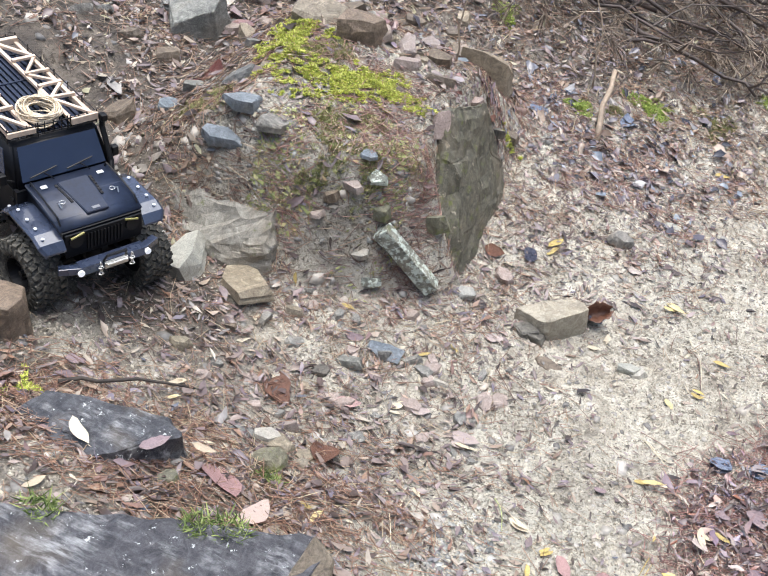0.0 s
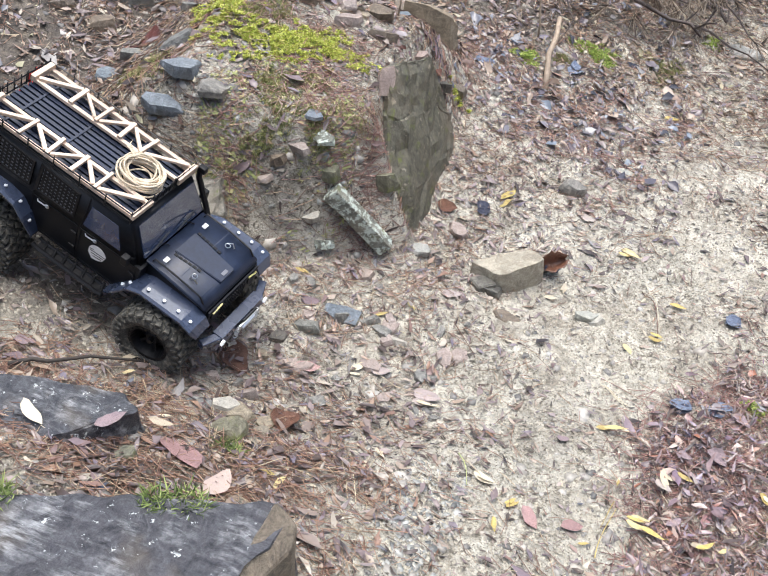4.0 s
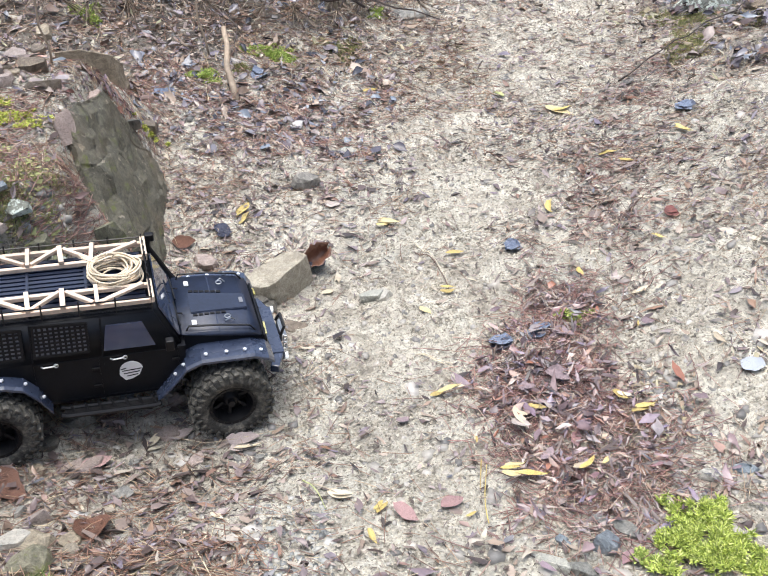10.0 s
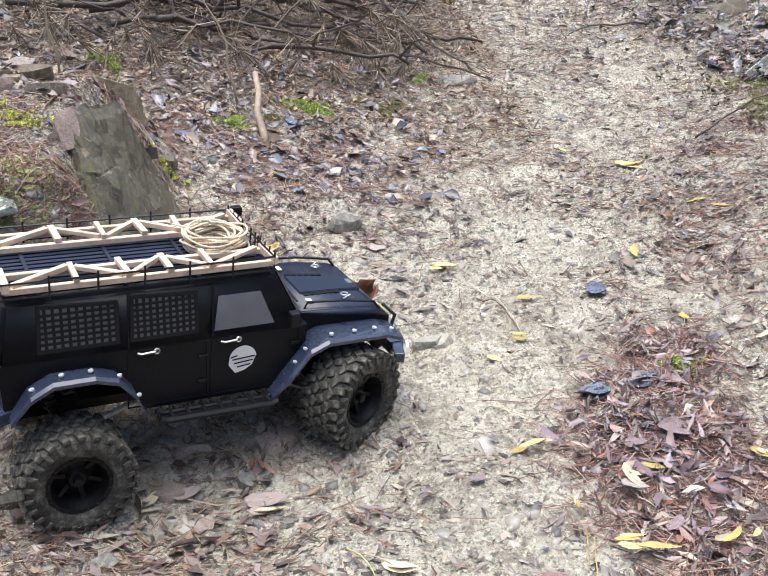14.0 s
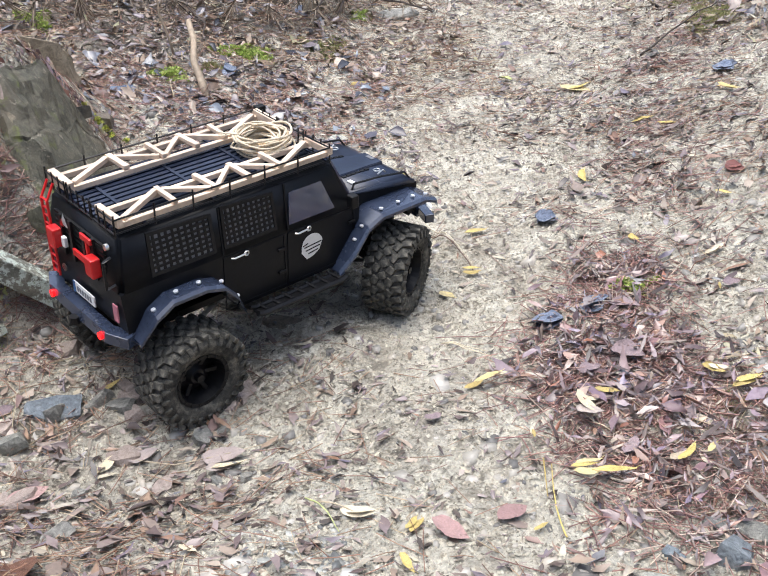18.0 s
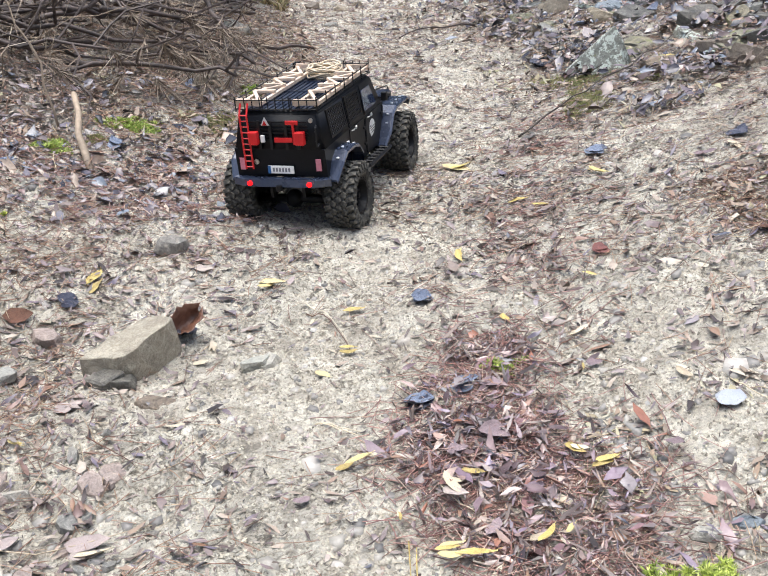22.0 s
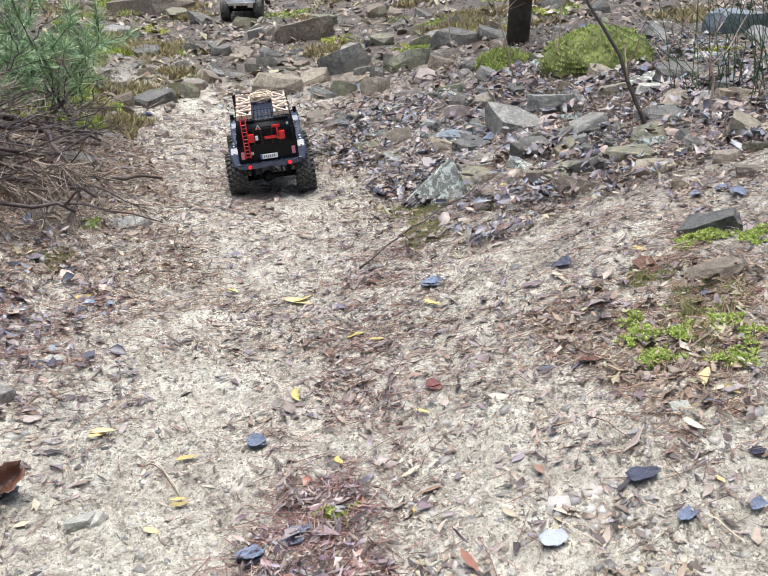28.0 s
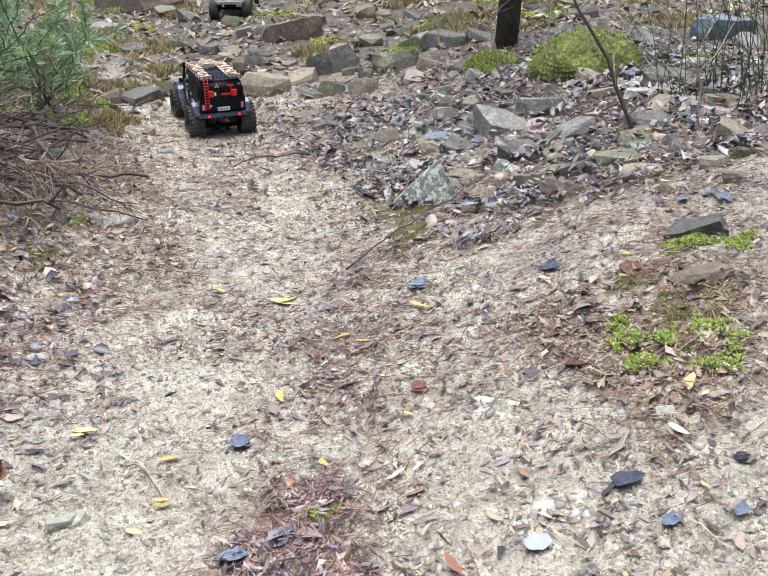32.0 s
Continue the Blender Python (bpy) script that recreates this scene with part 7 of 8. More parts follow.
def moss(x, y, a, b, turn, kind):
    """A patch of tiny blades with an uneven rim."""
    area = math.pi * a * b
    far = y > 3.0
    n = int((0.16 if far else 0.85) * min(5000, max(80, area / 0.0000055 * ({"d": 0.7, "o": 0.3}.get(kind, 1.0)))))
    t, r = RNG.random(n) * 2 * np.pi, np.sqrt(RNG.random(n))
    rim = 0.8 + 0.28 * np.sin(3 * t + x * 40) + 0.16 * np.sin(7 * t + y * 50)
    u, v = a * r * rim * np.cos(t), b * r * rim * np.sin(t)
    c, s = math.cos(radians(turn)), math.sin(radians(turn))
    px, py = x + u * c - v * s, y + u * s + v * c
    hole = wobble(px, py, 0.03, 9)
    fringe = RNG.random(n) > r ** 3
    ok = (hole + 0.6 * wobble(px, py, 0.011, 10) > {"d": -0.4, "y": -0.38, "f": -0.7, "g": -0.45}.get(kind, -0.12)) & fringe
    px, py = px[ok], py[ok]
    pz = land(px, py) + 0.006 * (1 - r[ok] ** 2) * (0 if kind == "d" else 1)
    if kind in "fyg" and not far:
        few = slice(None, None, 5)
        rise, blade = (0.010, 0.0095) if kind == "f" else (0.004, 0.0065)
        tufts("moss_patch", np.stack([px[few], py[few], pz[few] + rise * np.clip(0.5 + wobble(px[few], py[few], 0.025, 12), 0, 1), np.full(len(px[few]), 0.0035)], 1), 34, blade, MOSSES[kind], MOSS_WORDS[kind], "moss", 1.3, 0.0013, 0.7)
        return
    size = {"y": 0.010, "f": 0.018, "g": 0.010, "d": 0.009, "o": 0.03}[kind]
    tufts("moss_patch" if kind != "o" else "dry_grass", np.stack([px, py, pz - 0.003, np.full(len(px), 0.012 if far else 0.004)], 1), 6 if far else 9, size * (1.4 if far else 1.15), MOSSES[kind], MOSS_WORDS[kind], "moss" if kind != "o" else "grass", 0.8, 0.003 if far else 0.0009)


moss(-0.581, 1.340, 0.200, 0.098, 23, 'y')
moss(-0.520, 1.385, 0.125, 0.075, 20, 'y')
moss(-0.655, 1.405, 0.100, 0.070, 20, 'd')
moss(-0.500, 1.270, 0.090, 0.030, 15, 'd')
moss(-0.520, 1.150, 0.060, 0.060, 20, 'd')
moss(-0.440, 1.170, 0.070, 0.045, 20, 'd')
moss(-0.545, 1.215, 0.075, 0.045, 20, 'd')
moss(-0.395, 1.235, 0.060, 0.035, 20, 'd')
moss(-0.740, 1.446, 0.083, 0.134, 26, 'y')
moss(-0.741, 1.364, 0.065, 0.104, 27, 'y')
moss(-0.490, 1.375, 0.089, 0.061, 20, 'y')
moss(-0.199, 2.040, 0.058, 0.042, 7, 'g')
moss(-0.043, 2.216, 0.092, 0.060, 3, 'g')
moss(0.137, 2.283, 0.076, 0.059, 0, 'd')
moss(-0.688, 0.480, 0.031, 0.044, 47, 'y')
moss(-0.292, 1.713, 0.042, 0.013, 11, 'y')
moss(-0.118, 2.113, 0.034, 0.026, 5, 'd')
moss(0.462, 1.066, 0.040, 0.022, -18, 'g')
moss(0.484, 0.807, 0.022, 0.023, -25, 'd')
moss(1.084, 2.298, 0.122, 0.196, -21, 'd')
moss(0.991, 2.067, 0.070, 0.112, -21, 'd')
moss(1.085, 1.167, 0.109, 0.169, -38, 'd')
moss(1.202, 1.238, 0.077, 0.099, -40, 'd')
moss(1.134, 1.204, 0.064, 0.077, -39, 'd')
moss(1.021, 1.192, 0.038, 0.061, -35, 'g')
moss(0.995, 1.112, 0.050, 0.035, -36, 'g')
moss(1.314, 1.450, 0.057, 0.074, -38, 'g')
moss(1.068, 1.026, 0.044, 0.034, -41, 'g')
moss(1.206, 2.179, 0.047, 0.075, -25, 'd')
moss(0.255, 2.549, 0.033, 0.053, -2, 'g')
moss(0.140, 2.281, 0.066, 0.097, 0, 'd')
moss(2.066, 3.699, 0.118, 0.144, -27, 'g')
moss(1.907, 4.440, 0.116, 0.104, -21, 'g')
moss(1.722, 6.080, 0.238, 0.173, -14, 'g')
moss(1.718, 5.039, 0.100, 0.155, -17, 'y')
moss(1.381, 1.376, 0.035, 0.055, -41, 'g')
moss(1.038, 2.118, 0.041, 0.065, -22, 'd')
moss(0.517, 0.575, 0.099, 0.080, -29, 'f')
moss(0.440, 0.564, 0.037, 0.027, -25, 'g')
moss(1.046, 1.138, 0.044, 0.046, -38, 'g')
moss(1.128, 1.140, 0.037, 0.045, -40, 'g')
moss(1.038, 1.246, 0.025, 0.040, -35, 'g')
moss(1.120, 1.061, 0.027, 0.044, -42, 'g')
moss(-0.293, 0.543, 0.025, 0.030, 26, 'd')
moss(1.150, 1.374, 0.053, 0.043, -35, 'd')
moss(-0.538, 1.105, 0.055, 0.020, 25, 'd')
moss(-0.800, 1.209, 0.071, 0.079, 31, 'd')
moss(2.253, 4.381, 0.206, 0.169, -25, 'y')
moss(2.526, 3.030, 0.109, 0.174, -38, 'y')
moss(0.463, 3.870, 0.118, 0.188, -4, 'o')
moss(0.811, 5.201, 0.226, 0.361, -7, 'o')
moss(0.376, 6.450, 0.424, 0.678, -1, 'o')
moss(2.194, 4.600, 0.231, 0.139, -23, 'o')
moss(-0.504, 2.303, 0.047, 0.075, 12, 'g')
moss(3.124, 4.008, 0.199, 0.318, -36, 'o')
for gx, gy, gr in ((-0.235, 0.318, 0.026), (-0.27, 0.306, 0.018), (-0.44, 0.246, 0.024), (-0.30, 0.535, 0.02)):
    top = 0.331 if gy < 0.4 else land_z(gx, gy)
    tufts("grass_tuft", [(gx + 0.7 * gr * math.cos(2.4 * k), gy + 0.5 * gr * math.sin(2.4 * k), top, 0.008) for k in range(12)], 12, 0.018, SLABMOSS, "tuft of green moss on the slab", "moss", 1.2, 0.0011)


for k in range(85):
    gy = 4.2 + 4.2 * RNG.random()
    gx = 0.15 * gy - 0.5 + (0.5 * gy + 1.0) * RNG.random()
    if abs(gx - (0.35 + 0.18 * gy)) > 0.35:
        moss(gx, gy, 0.06 + 0.16 * RNG.random(), 0.06 + 0.12 * RNG.random(), 0, "ogydo"[int(5 * RNG.random())])


for k in range(46):
    gy = 3.7 + 4.2 * RNG.random()
    gx = 0.05 + 0.14 * (gy - 3.7) + 0.45 * RNG.random()
    moss(gx, gy, 0.05 + 0.09 * RNG.random(), 0.05 + 0.09 * RNG.random(), 0, "fogffgd"[int(7 * RNG.random())])


# ---- dead brushwood, shrubs, saplings ----
def crooked(p, q, n, kink, r):
    p, q = Vector(p), Vector(q)
    L = (q - p).length
    return [p.lerp(q, i / n) + Vector((r.gauss(0, kink), r.gauss(0, kink), abs(r.gauss(0, kink)) if 0 < i < n else 0)) * L * (1 if 0 < i < n else 0) for i in range(n + 1)]


BR = random.Random(23)


def dead_branch(p, q, radius, twigs, tuft, label, material=None, green=False):
    """A fallen conifer branch: stem, side twigs, fans of long needles at their ends."""
    material = material or BARK
    pts = crooked(p, q, 7, 0.03, BR)
    ob = thing("dead_branch" if not green else "pine_bough", tube(bmesh.new(), pts, radius, radius * 0.45, 6), material, label, "branch", "brushwood beside the track", smooth=True)
    run = (pts[-1] - pts[0]).normalized()
    ends = []
    for k in range(twigs):
        i = BR.randrange(1, 7)
        a = pts[i].lerp(pts[i + 1], BR.random())
        d = (run * BR.uniform(0.2, 0.9) + Vector((BR.gauss(0, 0.7), BR.gauss(0, 0.7), BR.gauss(0.2, 0.4)))).normalized()
        b = a + d * BR.uniform(0.10, 0.30)
        b.z = max(b.z, land_z(b.x, b.y) + 0.012)
        tw = crooked(a, b, 4, 0.05, BR)
        part("twig", tube(bmesh.new(), tw, max(0.0022, radius * 0.42), max(0.0012, radius * 0.2), 5), material, ob)
        ends.append((tw[-1], (tw[-1] - tw[-2]).normalized()))
        if green:
            ends += [(tw[2], (tw[3] - tw[1]).normalized()), (tw[-2], (tw[3] - tw[1]).normalized())]
    if tuft and ends:
        nd = fans("needle_tuft", ends, tuft, 0.06 if green else 0.062, PINE if green else DRYTUFT)
        nd.parent = ob
    return ob


def fans(name, ends, n, length, material):
    """Whorls of long needles that point on along each twig's end."""
    m = len(ends) * n
    c = np.repeat(np.array([e[0] for e in ends]), n, 0)
    axis = np.repeat(np.array([e[1] for e in ends]), n, 0)
    c = c - axis * (0.03 * RNG.random(m))[:, None]
    d = axis * 0.8 + 0.55 * RNG.normal(size=(m, 3))
    d /= np.linalg.norm(d, axis=1, keepdims=True)
    L = length * (0.55 + 0.6 * RNG.random(m))
    side = np.cross(d, RNG.normal(size=(m, 3)))
    side /= np.linalg.norm(side, axis=1, keepdims=True) + 1e-9
    w = 0.0010 * (0.8 + 0.6 * RNG.random(m))
    tip = c + d * L[:, None] - np.array((0, 0, 0.15)) * L[:, None]
    v = np.stack([c - side * w[:, None], c + side * w[:, None], tip + side * w[:, None] * 0.5, tip - side * w[:, None] * 0.5], 1)
    ob = new(name, quick_mesh(name, v.reshape(-1, 3), np.arange(m * 4).reshape(m, 4), material))
    return tagged(ob, kind="stuff")


DRY = "grey dead pine branch with dry needle tufts"
for k in range(26):
    x, y = BR.uniform(-0.95, 0.05), BR.uniform(2.2, 3.2)
    y = max(y, 2.35 + 0.9 * max(0, x + 0.15))
    a, L = BR.choice((BR.uniform(-0.9, 0.9), BR.uniform(0, 6.28))), BR.uniform(0.25, 0.7)
    q = (x + L * math.cos(a), max(2.2, y + L * math.sin(a) * 0.8 + 0.05), 0)
    q = (min(q[0], 0.32), q[1], land_z(q[0], q[1]) + BR.uniform(0.01, 0.13))
    dead_branch((x, y, land_z(x, y) + BR.uniform(0.0, 0.10)), q, BR.uniform(0.0035, 0.0095), 4, 22, DRY)
for k in range(16):
    # bare branches lying crosswise over the heap
    x, y = BR.uniform(-0.8, 0.2), BR.uniform(2.35, 3.25)
    y = max(y, 2.4 + 0.9 * max(0, x + 0.15))
    a, L = BR.uniform(-0.6, 1.0), BR.uniform(0.3, 0.6)
    qx, qy = min(0.34, x + L * math.cos(a)), y + 0.7 * L * math.sin(a)
    dead_branch((x, y, land_z(x, y) + BR.uniform(0.03, 0.16)), (qx, qy, land_z(qx, qy) + BR.uniform(0.03, 0.16)), BR.uniform(0.006, 0.010), 5, 0, "bare brown dead branch in the brushwood")
clumps = []
for k in range(140):
    x, y = BR.uniform(-1.1, 0.30), BR.uniform(2.12, 3.3)
    y = max(y, 2.25 + 0.8 * max(0, x + 0.15))
    clumps.append((Vector((x, y, land_z(x, y) + BR.uniform(0.03, 0.17))), Vector((BR.gauss(0, 0.7), BR.gauss(-0.2, 0.7), BR.gauss(-0.5, 0.5))).normalized()))
tagged(fans("needle_clumps", clumps, 30, 0.065, DRYTUFT), "dry fans of dead pine needles in the brushwood", "pine needles", kind="stuff")
dead_branch((-0.55, 2.75, 0.22), (0.17, 2.95, 0.12), 0.013, 5, 12, "long grey fallen branch over the brushwood")
dead_branch((0.17, 2.95, 0.13), (0.24, 2.72, -0.02), 0.009, 2, 8, "bent grey branch end reaching the soil")
dead_branch((-0.75, 2.45, 0.25), (0.05, 2.62, 0.09), 0.011, 6, 16, "long grey fallen branch over the brushwood")
dead_branch((0.20, 2.92, -0.02), (0.50, 3.03, -0.085), 0.009, 0, 0, "long brown branch lying beside the track")
dead_branch((-0.35, 3.0, 0.12), (0.33, 3.12, 0.02), 0.011, 5, 12, "grey fallen branch on the needle litter")
thing("stick", tube(bmesh.new(), [(-0.149, 2.135, 0.128), (-0.142, 2.09, 0.098), (-0.146, 2.04, 0.070), (-0.134, 1.99, 0.042), (-0.126, 1.945, 0.012)], 0.0062, 0.0088, 8), PALEBARK, "short pale peeled stick leaning on moss", "stick", smooth=True)
dead_branch((-0.649, 0.520, 0.186), (-0.503, 0.663, 0.112), 0.0042, 0, 0, "thin dark twig lying on soil", TRUNK)
dead_branch((0.795, 1.955, land_z(0.795, 1.955) + 0.01), (1.10, 2.17, land_z(1.10, 2.17) + 0.03), 0.0024, 1, 0, "thin dark twig lying across the mossy bank", TRUNK)
dead_branch((1.02, 3.02, -0.06), (0.76, 2.98, -0.065), 0.004, 0, 0, "short stick lying across the track")
dead_branch((2.25, 1.92, 0.22), (1.55, 1.98, 0.10), 0.003, 0, 0, "thin pale stalk lying over the stones", PALEBARK)

# green young pine beside the track
for k in range(15):
    x, y = BR.uniform(-0.05, 0.36), BR.uniform(3.45, 4.6)
    z = land_z(x, y)
    q = (x + BR.uniform(-0.22, 0.25), y + BR.uniform(-0.15, 0.25), z + BR.uniform(0.12, 0.42))
    dead_branch((x, y, z - 0.01), q, 0.006, 9, 50, "young pine bough with green needles", green=True)
for k in range(4):
    x, y = BR.uniform(-0.15, 0.25), BR.uniform(3.3, 3.9)
    z = land_z(x, y)
    dead_branch((x, y, z), (x + BR.uniform(-0.3, 0.3), y + BR.uniform(-0.1, 0.2), z + BR.uniform(0.1, 0.3)), 0.005, 6, 8, DRY)
broom = tagged(new("broom_bush"), "tall thin green broom shoots beside the stones", "bush")
for k in range(56):
    x, y = BR.uniform(2.02, 2.32), BR.uniform(2.15, 2.6)
    z = land_z(x, y)
    dx, dy, h = BR.uniform(-0.32, 0.12), BR.uniform(-0.12, 0.16), BR.uniform(0.2, 0.55)
    part("shoot", tube(bmesh.new(), [(x + dx * t * t, y + dy * t, z - 0.01 + h * t) for t in (0, 0.35, 0.7, 1)], 0.0015, 0.0007, 4), BROOM, broom)


def tree(x, y, r, height, label):
    t = tagged(new("tree"), label, "tree")
    z = land_z(x, y)
    pts = [(x + 0.02 * math.sin(k), y + 0.02 * math.cos(1.7 * k), z - 0.05 + height * k / 9) for k in range(10)]
    bm = tube(bmesh.new(), pts, r * 1.25, r * 0.55, 14)
    for v in bm.verts:
        v.co += 0.012 * noise.noise_vector(v.co * 14)
    part("trunk", bm, TRUNK, t, "", True)
    tips = []
    bm = bmesh.new()
    for k in range(26):
        h = z + height * BR.uniform(0.30, 0.98)
        a, L = BR.uniform(0, 6.28), BR.uniform(0.3, 0.9)
        tw = crooked((x, y, h), (x + L * math.cos(a), y + L * math.sin(a), h + BR.uniform(0.0, 0.25)), 5, 0.04, BR)
        tube(bm, tw, 0.012, 0.003, 5)
        tips += [(*p, 0.04) for p in tw[2:]]
    part("limb", bm, TRUNK, t)
    nd = tufts("crown", tips, 90, 0.10, PINE, "", "", 1.0, 0.0016, 0.2)
    for key in ("label", "category"):
        if key in nd:
            del nd[key]
    nd.parent = t


tree(2.21, 3.95, 0.042, 4.2, "dark-barked pine trunk behind the stones")


def sapling(points, r, label, side=4):
    ob = thing("sapling", tube(bmesh.new(), points, r, r * 0.4, 6), TRUNK if r > 0.006 else PALEBARK, label, "sapling", smooth=True)
    for k in range(side):
        i = BR.randrange(1, len(points) - 1)
        a = Vector(points[i])
        b = a + Vector((BR.gauss(0, 0.15), BR.gauss(0, 0.15), BR.uniform(0.05, 0.25)))
        part("twig", tube(bmesh.new(), crooked(a, b, 4, 0.05, BR), r * 0.4, r * 0.12, 4), PALEBARK, ob)


def bent(x, y, dx, dy, h, k):
    z = land_z(x, y) - 0.01
    return [(x + dx * t + 0.028 * math.sin(5 * t + k) * t + 0.006 * math.sin(17 * t + k), y + dy * t, z + h * t + 0.015 * math.sin(4 * t)) for t in np.linspace(0, 1, 9)]


sapling(bent(1.735, 2.235, -0.16, 0.26, 0.54, 1), 0.0068, "dark leaning sapling stem among the stones", 5)
sapling(bent(2.02, 3.25, 0.05, 0.1, 0.7, 2), 0.004, "thin pale sapling stem beside the trunk")
sapling(bent(1.9, 3.35, -0.12, 0.15, 0.6, 3), 0.0035, "thin pale sapling stem beside the trunk")
sapling(bent(1.75, 3.5, -0.06, 0.2, 0.5, 4), 0.003, "thin pale sapling stem beside the trunk")
sapling(bent(2.15, 2.85, 0.25, -0.1, 0.5, 5), 0.003, "thin pale arching stem over the stones")
sapling(bent(-0.43, 1.62, -0.03, 0.02, 0.30, 6), 0.0026, "thin bare stem growing behind the ledge", 2)
sapling(bent(-0.2, 2.15, -0.05, 0.1, 0.35, 7), 0.0032, "thin bare stem in the brushwood", 3)
sapling(bent(1.9, 2.2, 0.02, 0.03, 0.28, 8), 0.004, "broken dry stalk among the stones", 3)


def moss_mound(x, y, w, d, h):
    """A hump thickly grown with moss."""
    bm = bmesh.new()
    bmesh.ops.create_icosphere(bm, subdivisions=4, radius=1)
    for v in bm.verts:
        n = v.co.normalized()
        v.co = Vector((n.x * w / 2, n.y * d / 2, n.z * h)) * (1 + 0.18 * noise.noise(n * 2.3) + 0.05 * noise.noise(n * 9))
    ob = thing("moss_mound", bm, MOSSBED, "stone hump thickly grown with yellow-green moss", "mossy stone", "", pose(x, y, land_z(x, y) - 0.02), True)
    c = [(x + v.co.x, y + v.co.y, land_z(x, y) - 0.022 + v.co.z + 0.008 * noise.noise(v.co * 40), 0.016) for v in ob.data.vertices if v.co.z > 0.01]
    nd = tufts("moss_cover", c, 26, 0.013, MOSSES["g"], "", "", 0.7, 0.002)
    for key in ("label", "category"):
        if key in nd:
            del nd[key]
    nd.parent = ob
    nd.matrix_parent_inverse = ob.matrix_world.inverted()
    dry = tufts("moss_fringe", [p for p in c if noise.noise(Vector(p[:3]) * 18) > 0.0], 12, 0.02, MOSSES["d"], "", "", 0.7, 0.0016)
    for key in ("label", "category"):
        if key in dry:
            del dry[key]
    dry.parent = ob
    dry.matrix_parent_inverse = ob.matrix_world.inverted()


moss_mound(2.21, 3.27, 0.46, 0.32, 0.15)
moss_mound(2.02, 3.7, 0.22, 0.2, 0.08)


def litter_cup(x, y):
    """A crumpled russet leaf, rolled up at its rims."""
    bm = bmesh.new()
    rows_ = []
    for k in range(9):
        u = k / 8 - 0.5
        half = 0.021 * (1 - 3.2 * u * u) * (0.8 + 0.35 * abs(math.sin(k * 1.9)))
        rows_.append([bm.verts.new((0.055 * u + 0.003 * math.sin(5 * v + k), half * v, 0.030 * abs(v) ** 1.6 + 0.022 * u + 0.004 * math.sin(3 * k + 4 * v))) for v in (-1, -0.6, -0.2, 0.2, 0.6, 1)])
    for a, b in zip(rows_, rows_[1:]):
        for k in range(5):
            bm.faces.new((a[k], b[k], b[k + 1], a[k + 1]))
    ob = thing("curled_leaf", bm, LEAFS["n"], "curled russet leaf standing behind the tan block", "leaf", "fallen leaves", pose(x, y, land_z(x, y) + 0.012, 35, -10, 30), True)
    sol = ob.modifiers.new("thickness", "SOLIDIFY")
    sol.thickness = 0.0008


litter_cup(0.035, 1.31)
thing("clay_chip", box(bmesh.new(), 0, 0, 0.006, 0.028, 0.022, 0.014, Matrix.Rotation(0.2, 4, "Z"), 0.002), ROCKS["pale"], "small square cream-coloured stone chip", "stone", "", pose(0.945, 0.985, land_z(0.945, 0.985) - 0.002, 30, 5, -20))


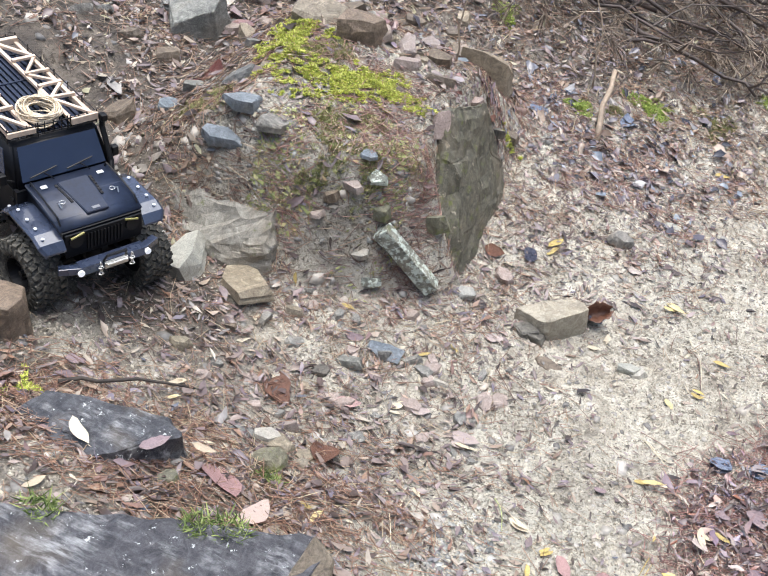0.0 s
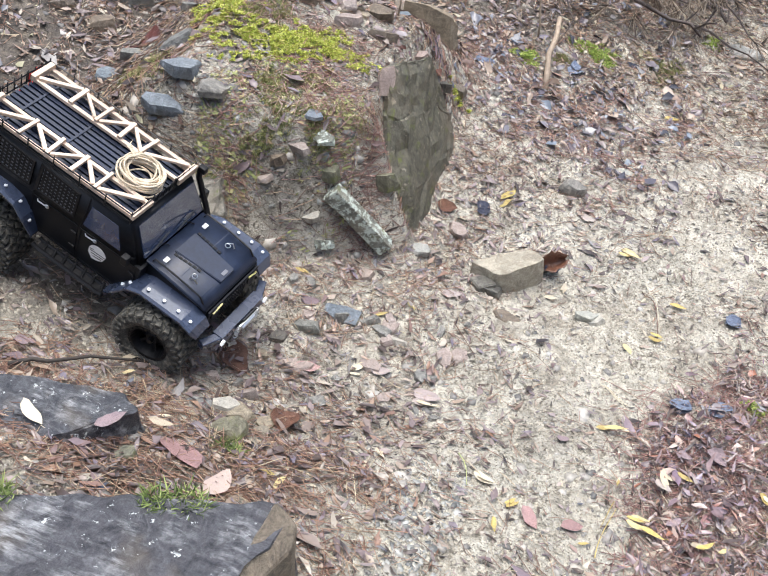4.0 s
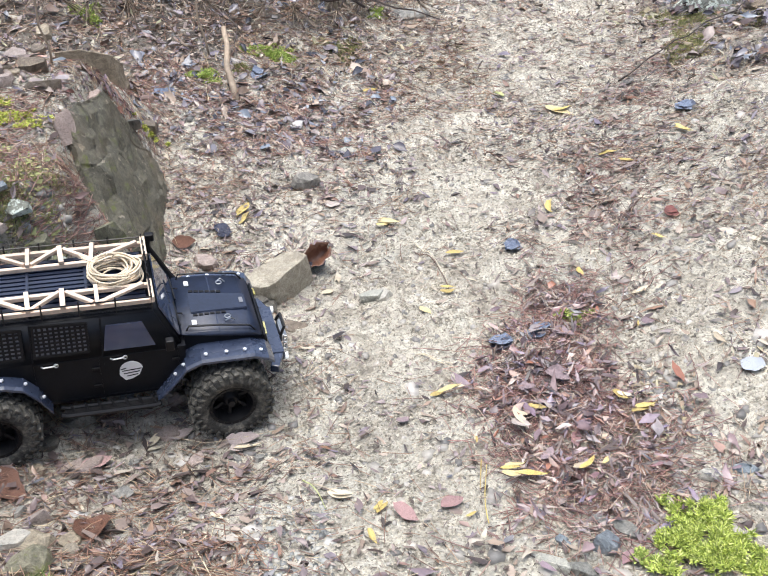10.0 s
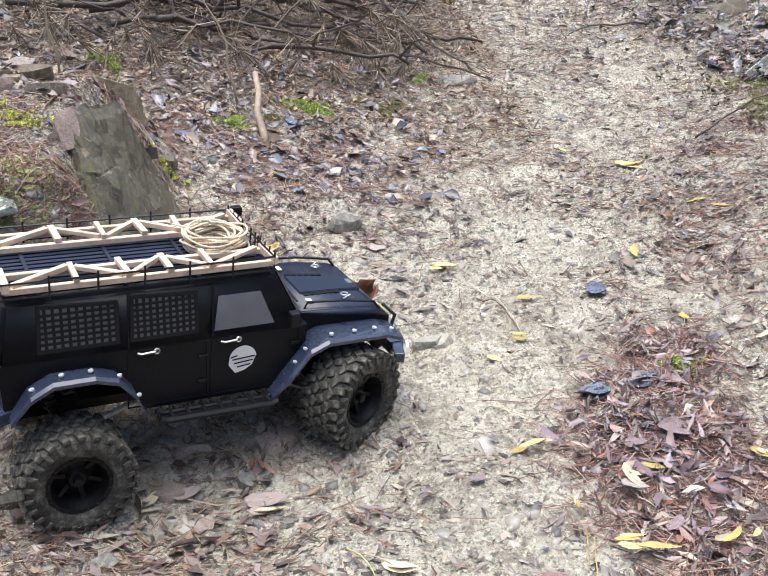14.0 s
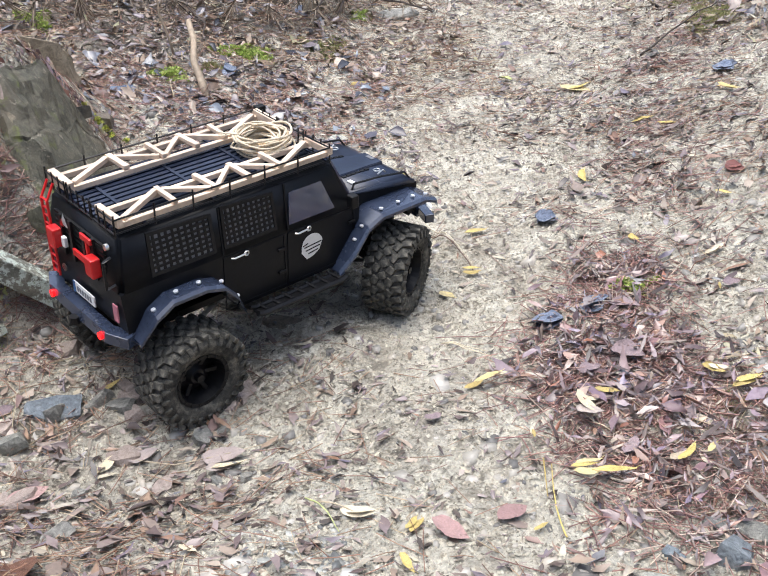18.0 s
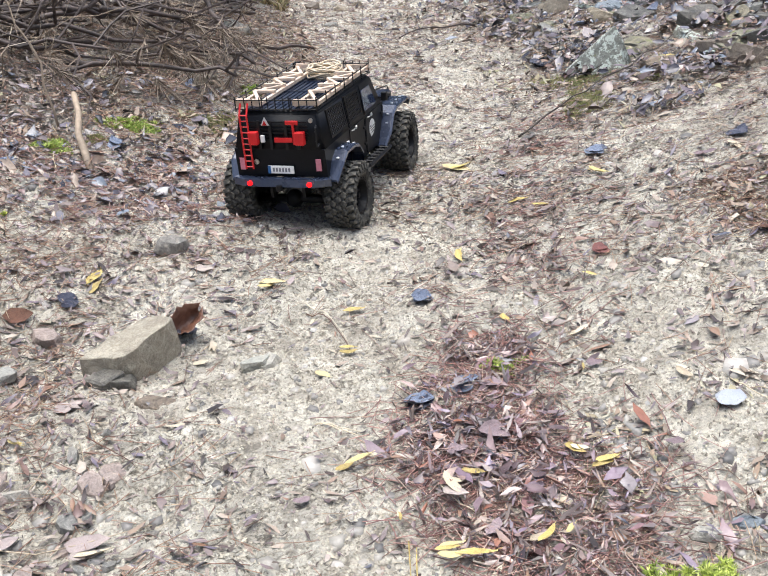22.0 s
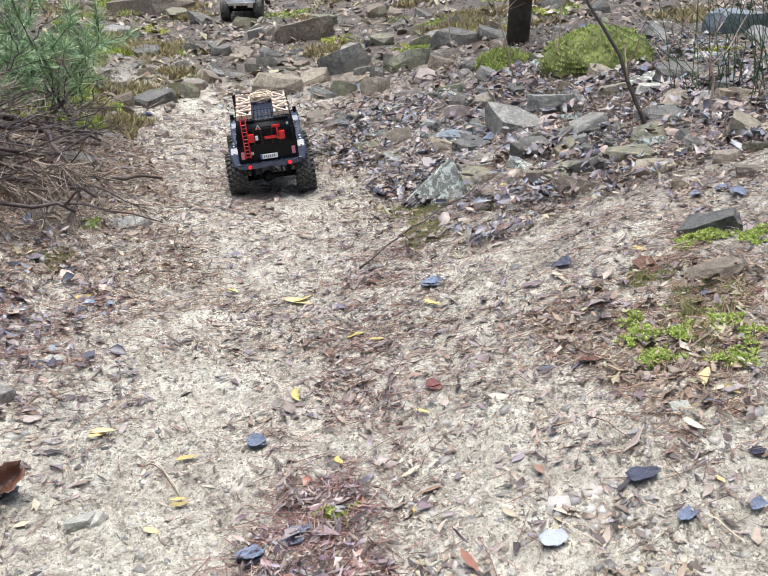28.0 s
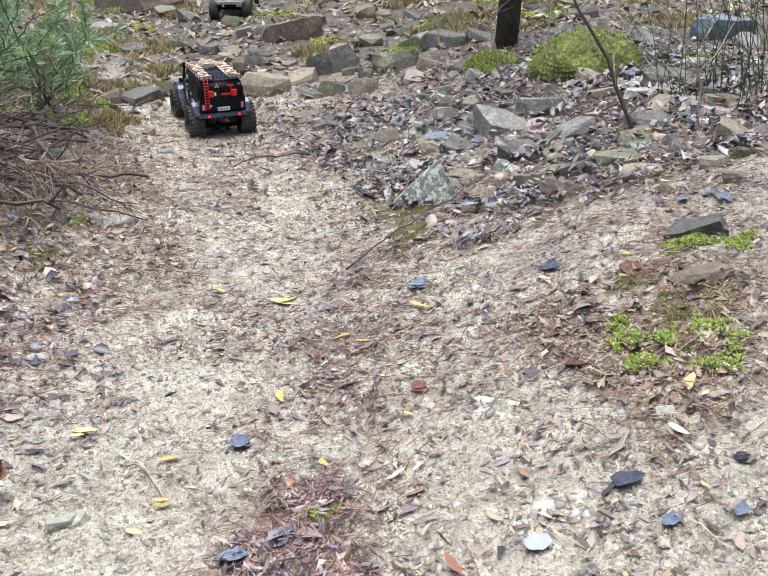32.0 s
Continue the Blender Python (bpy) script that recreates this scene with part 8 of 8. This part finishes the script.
# ---- the drive: seconds, x, y, z, heading, nose up, lean (metres, degrees) ----
DRIVE = [
    (0, -0.934, 0.836, 0.164, -25.0, -2.6, -4.0),
    (1, -0.887, 0.775, 0.179, -18.6, -10.3, -4.6),
    (2, -0.789, 0.778, 0.155, -17.8, -12.6, -0.1),
    (3, -0.735, 0.780, 0.158, -14.7, -16.3, -2.8),
    (6, -0.514, 0.893, 0.083, 1.1, -18.6, 7.8),
    (7, -0.478, 0.881, 0.084, 1.5, -17.2, 9.4),
    (8, -0.472, 0.884, 0.078, 0.9, -15.9, 9.8),
    (9, -0.435, 0.907, 0.060, 0.7, -11.6, 12.7),
    (10, -0.296, 0.977, 0.001, 11.3, -7.6, -0.3),
    (11, -0.293, 0.970, 0.025, 10.3, -7.6, 3.6),
    (12, -0.290, 0.972, 0.030, 10.0, -7.3, 4.0),
    (13, -0.277, 0.985, 0.018, 10.0, -6.8, 3.4),
    (14, -0.187, 1.009, 0.013, 23.6, -9.5, -0.7),
    (15, -0.177, 1.001, 0.024, 21.0, -9.3, 0.2),
    (15.5, -0.132, 1.063, 0.012, 26.4, -7.7, 6.0),
    (17.5, -0.125, 1.060, 0.013, 28.0, -7.8, 6.0),
    (18, -0.044, 1.140, 0.008, 34.8, -5.6, 4.3),
    (18.5, 0.013, 1.208, -0.019, 33.7, -0.5, -8.2),
    (19, 0.019, 1.209, -0.021, 34.9, -0.0, -8.5),
    (19.5, 0.045, 1.259, -0.020, 39.4, -1.1, -2.0),
    (20, 0.093, 1.334, -0.022, 47.7, -6.8, 2.8),
    (20.5, 0.157, 1.470, -0.030, 52.0, -10.4, -6.9),
    (21, 0.224, 1.609, -0.042, 60.7, -5.9, -1.0),
    (21.5, 0.290, 1.761, -0.067, 59.7, -0.8, -3.4),
    (22, 0.353, 1.841, -0.054, 60.6, -4.5, -3.3),
    (23, 0.464, 2.036, -0.068, 59.1, -5.1, -0.1),
    (24, 0.604, 2.292, -0.090, 61.5, -7.6, 2.6),
    (25, 0.699, 2.500, -0.098, 63.7, -6.3, -3.2),
    (28, 0.838, 2.957, -0.097, 78.1, -0.6, -5.2),
    (29, 0.884, 3.272, -0.149, 87.1, -5.9, -3.6),
    (30, 0.898, 3.542, -0.165, 87.7, 2.8, -10.0),
    (31, 0.880, 3.707, -0.159, 91.5, 1.4, -7.9),
    (32, 0.872, 3.897, -0.170, 90.4, 0.1, -0.9),
]


# front wheels: seconds, degrees to the left
STEER = [(0, 6), (3, 6), (5.5, 4), (9, 4), (10, 2), (13, 4), (13.6, 16), (14, 24), (15.5, 26), (17.5, 27), (18, 26), (19, 28), (19.5, 24), (20.5, 12), (21, 4), (24, 2), (27, 8), (29, 4), (32, 0)]


def on_track(row):
    t, x, y, z, head, nose, lean = row
    return Matrix.Translation((x, y, z)) @ Matrix.Rotation(radians(head), 4, "Z") @ Matrix.Rotation(radians(-nose), 4, "Y") @ Matrix.Rotation(radians(lean), 4, "X")


def motions():
    rows = [(r[0], on_track(r)) for r in DRIVE]
    walk(TRUCK, rows)
    times = np.array([r[0] for r in DRIVE])
    data = np.array([r[1:] for r in DRIVE])
    fine = np.arange(0, 32.01, 0.25)
    where = np.stack([np.interp(fine, times, data[:, k]) for k in range(6)], 1)
    # how far it has rolled: the step along its own heading
    step = np.diff(where[:, :2], axis=0)
    head = np.radians(where[:-1, 3])
    rolled = np.concatenate([[0], np.cumsum(step[:, 0] * np.cos(head) + step[:, 1] * np.sin(head))])
    for name, (wheel, x, y) in WHEELS.items():
        keys = []
        for i, t in enumerate(fine):
            m = on_track((t, *where[i]))
            p = m @ Vector((x, y, 0.05))
            gap = (land_z(p.x, p.y) + R_TYRE * 0.96) - p.z
            z = 0.05 + min(0.022, max(-0.034, gap))
            steer = 0.0
            if name[0] == "F":
                steer = float(np.interp(t, [p[0] for p in STEER], [p[1] for p in STEER]))
            keys.append((t, Matrix.Translation((x, y, z)) @ Matrix.Rotation(radians(steer), 4, "Z") @ Matrix.Rotation(rolled[i] / R_TYRE, 4, "Y")))
        walk(wheel, keys)


motions()
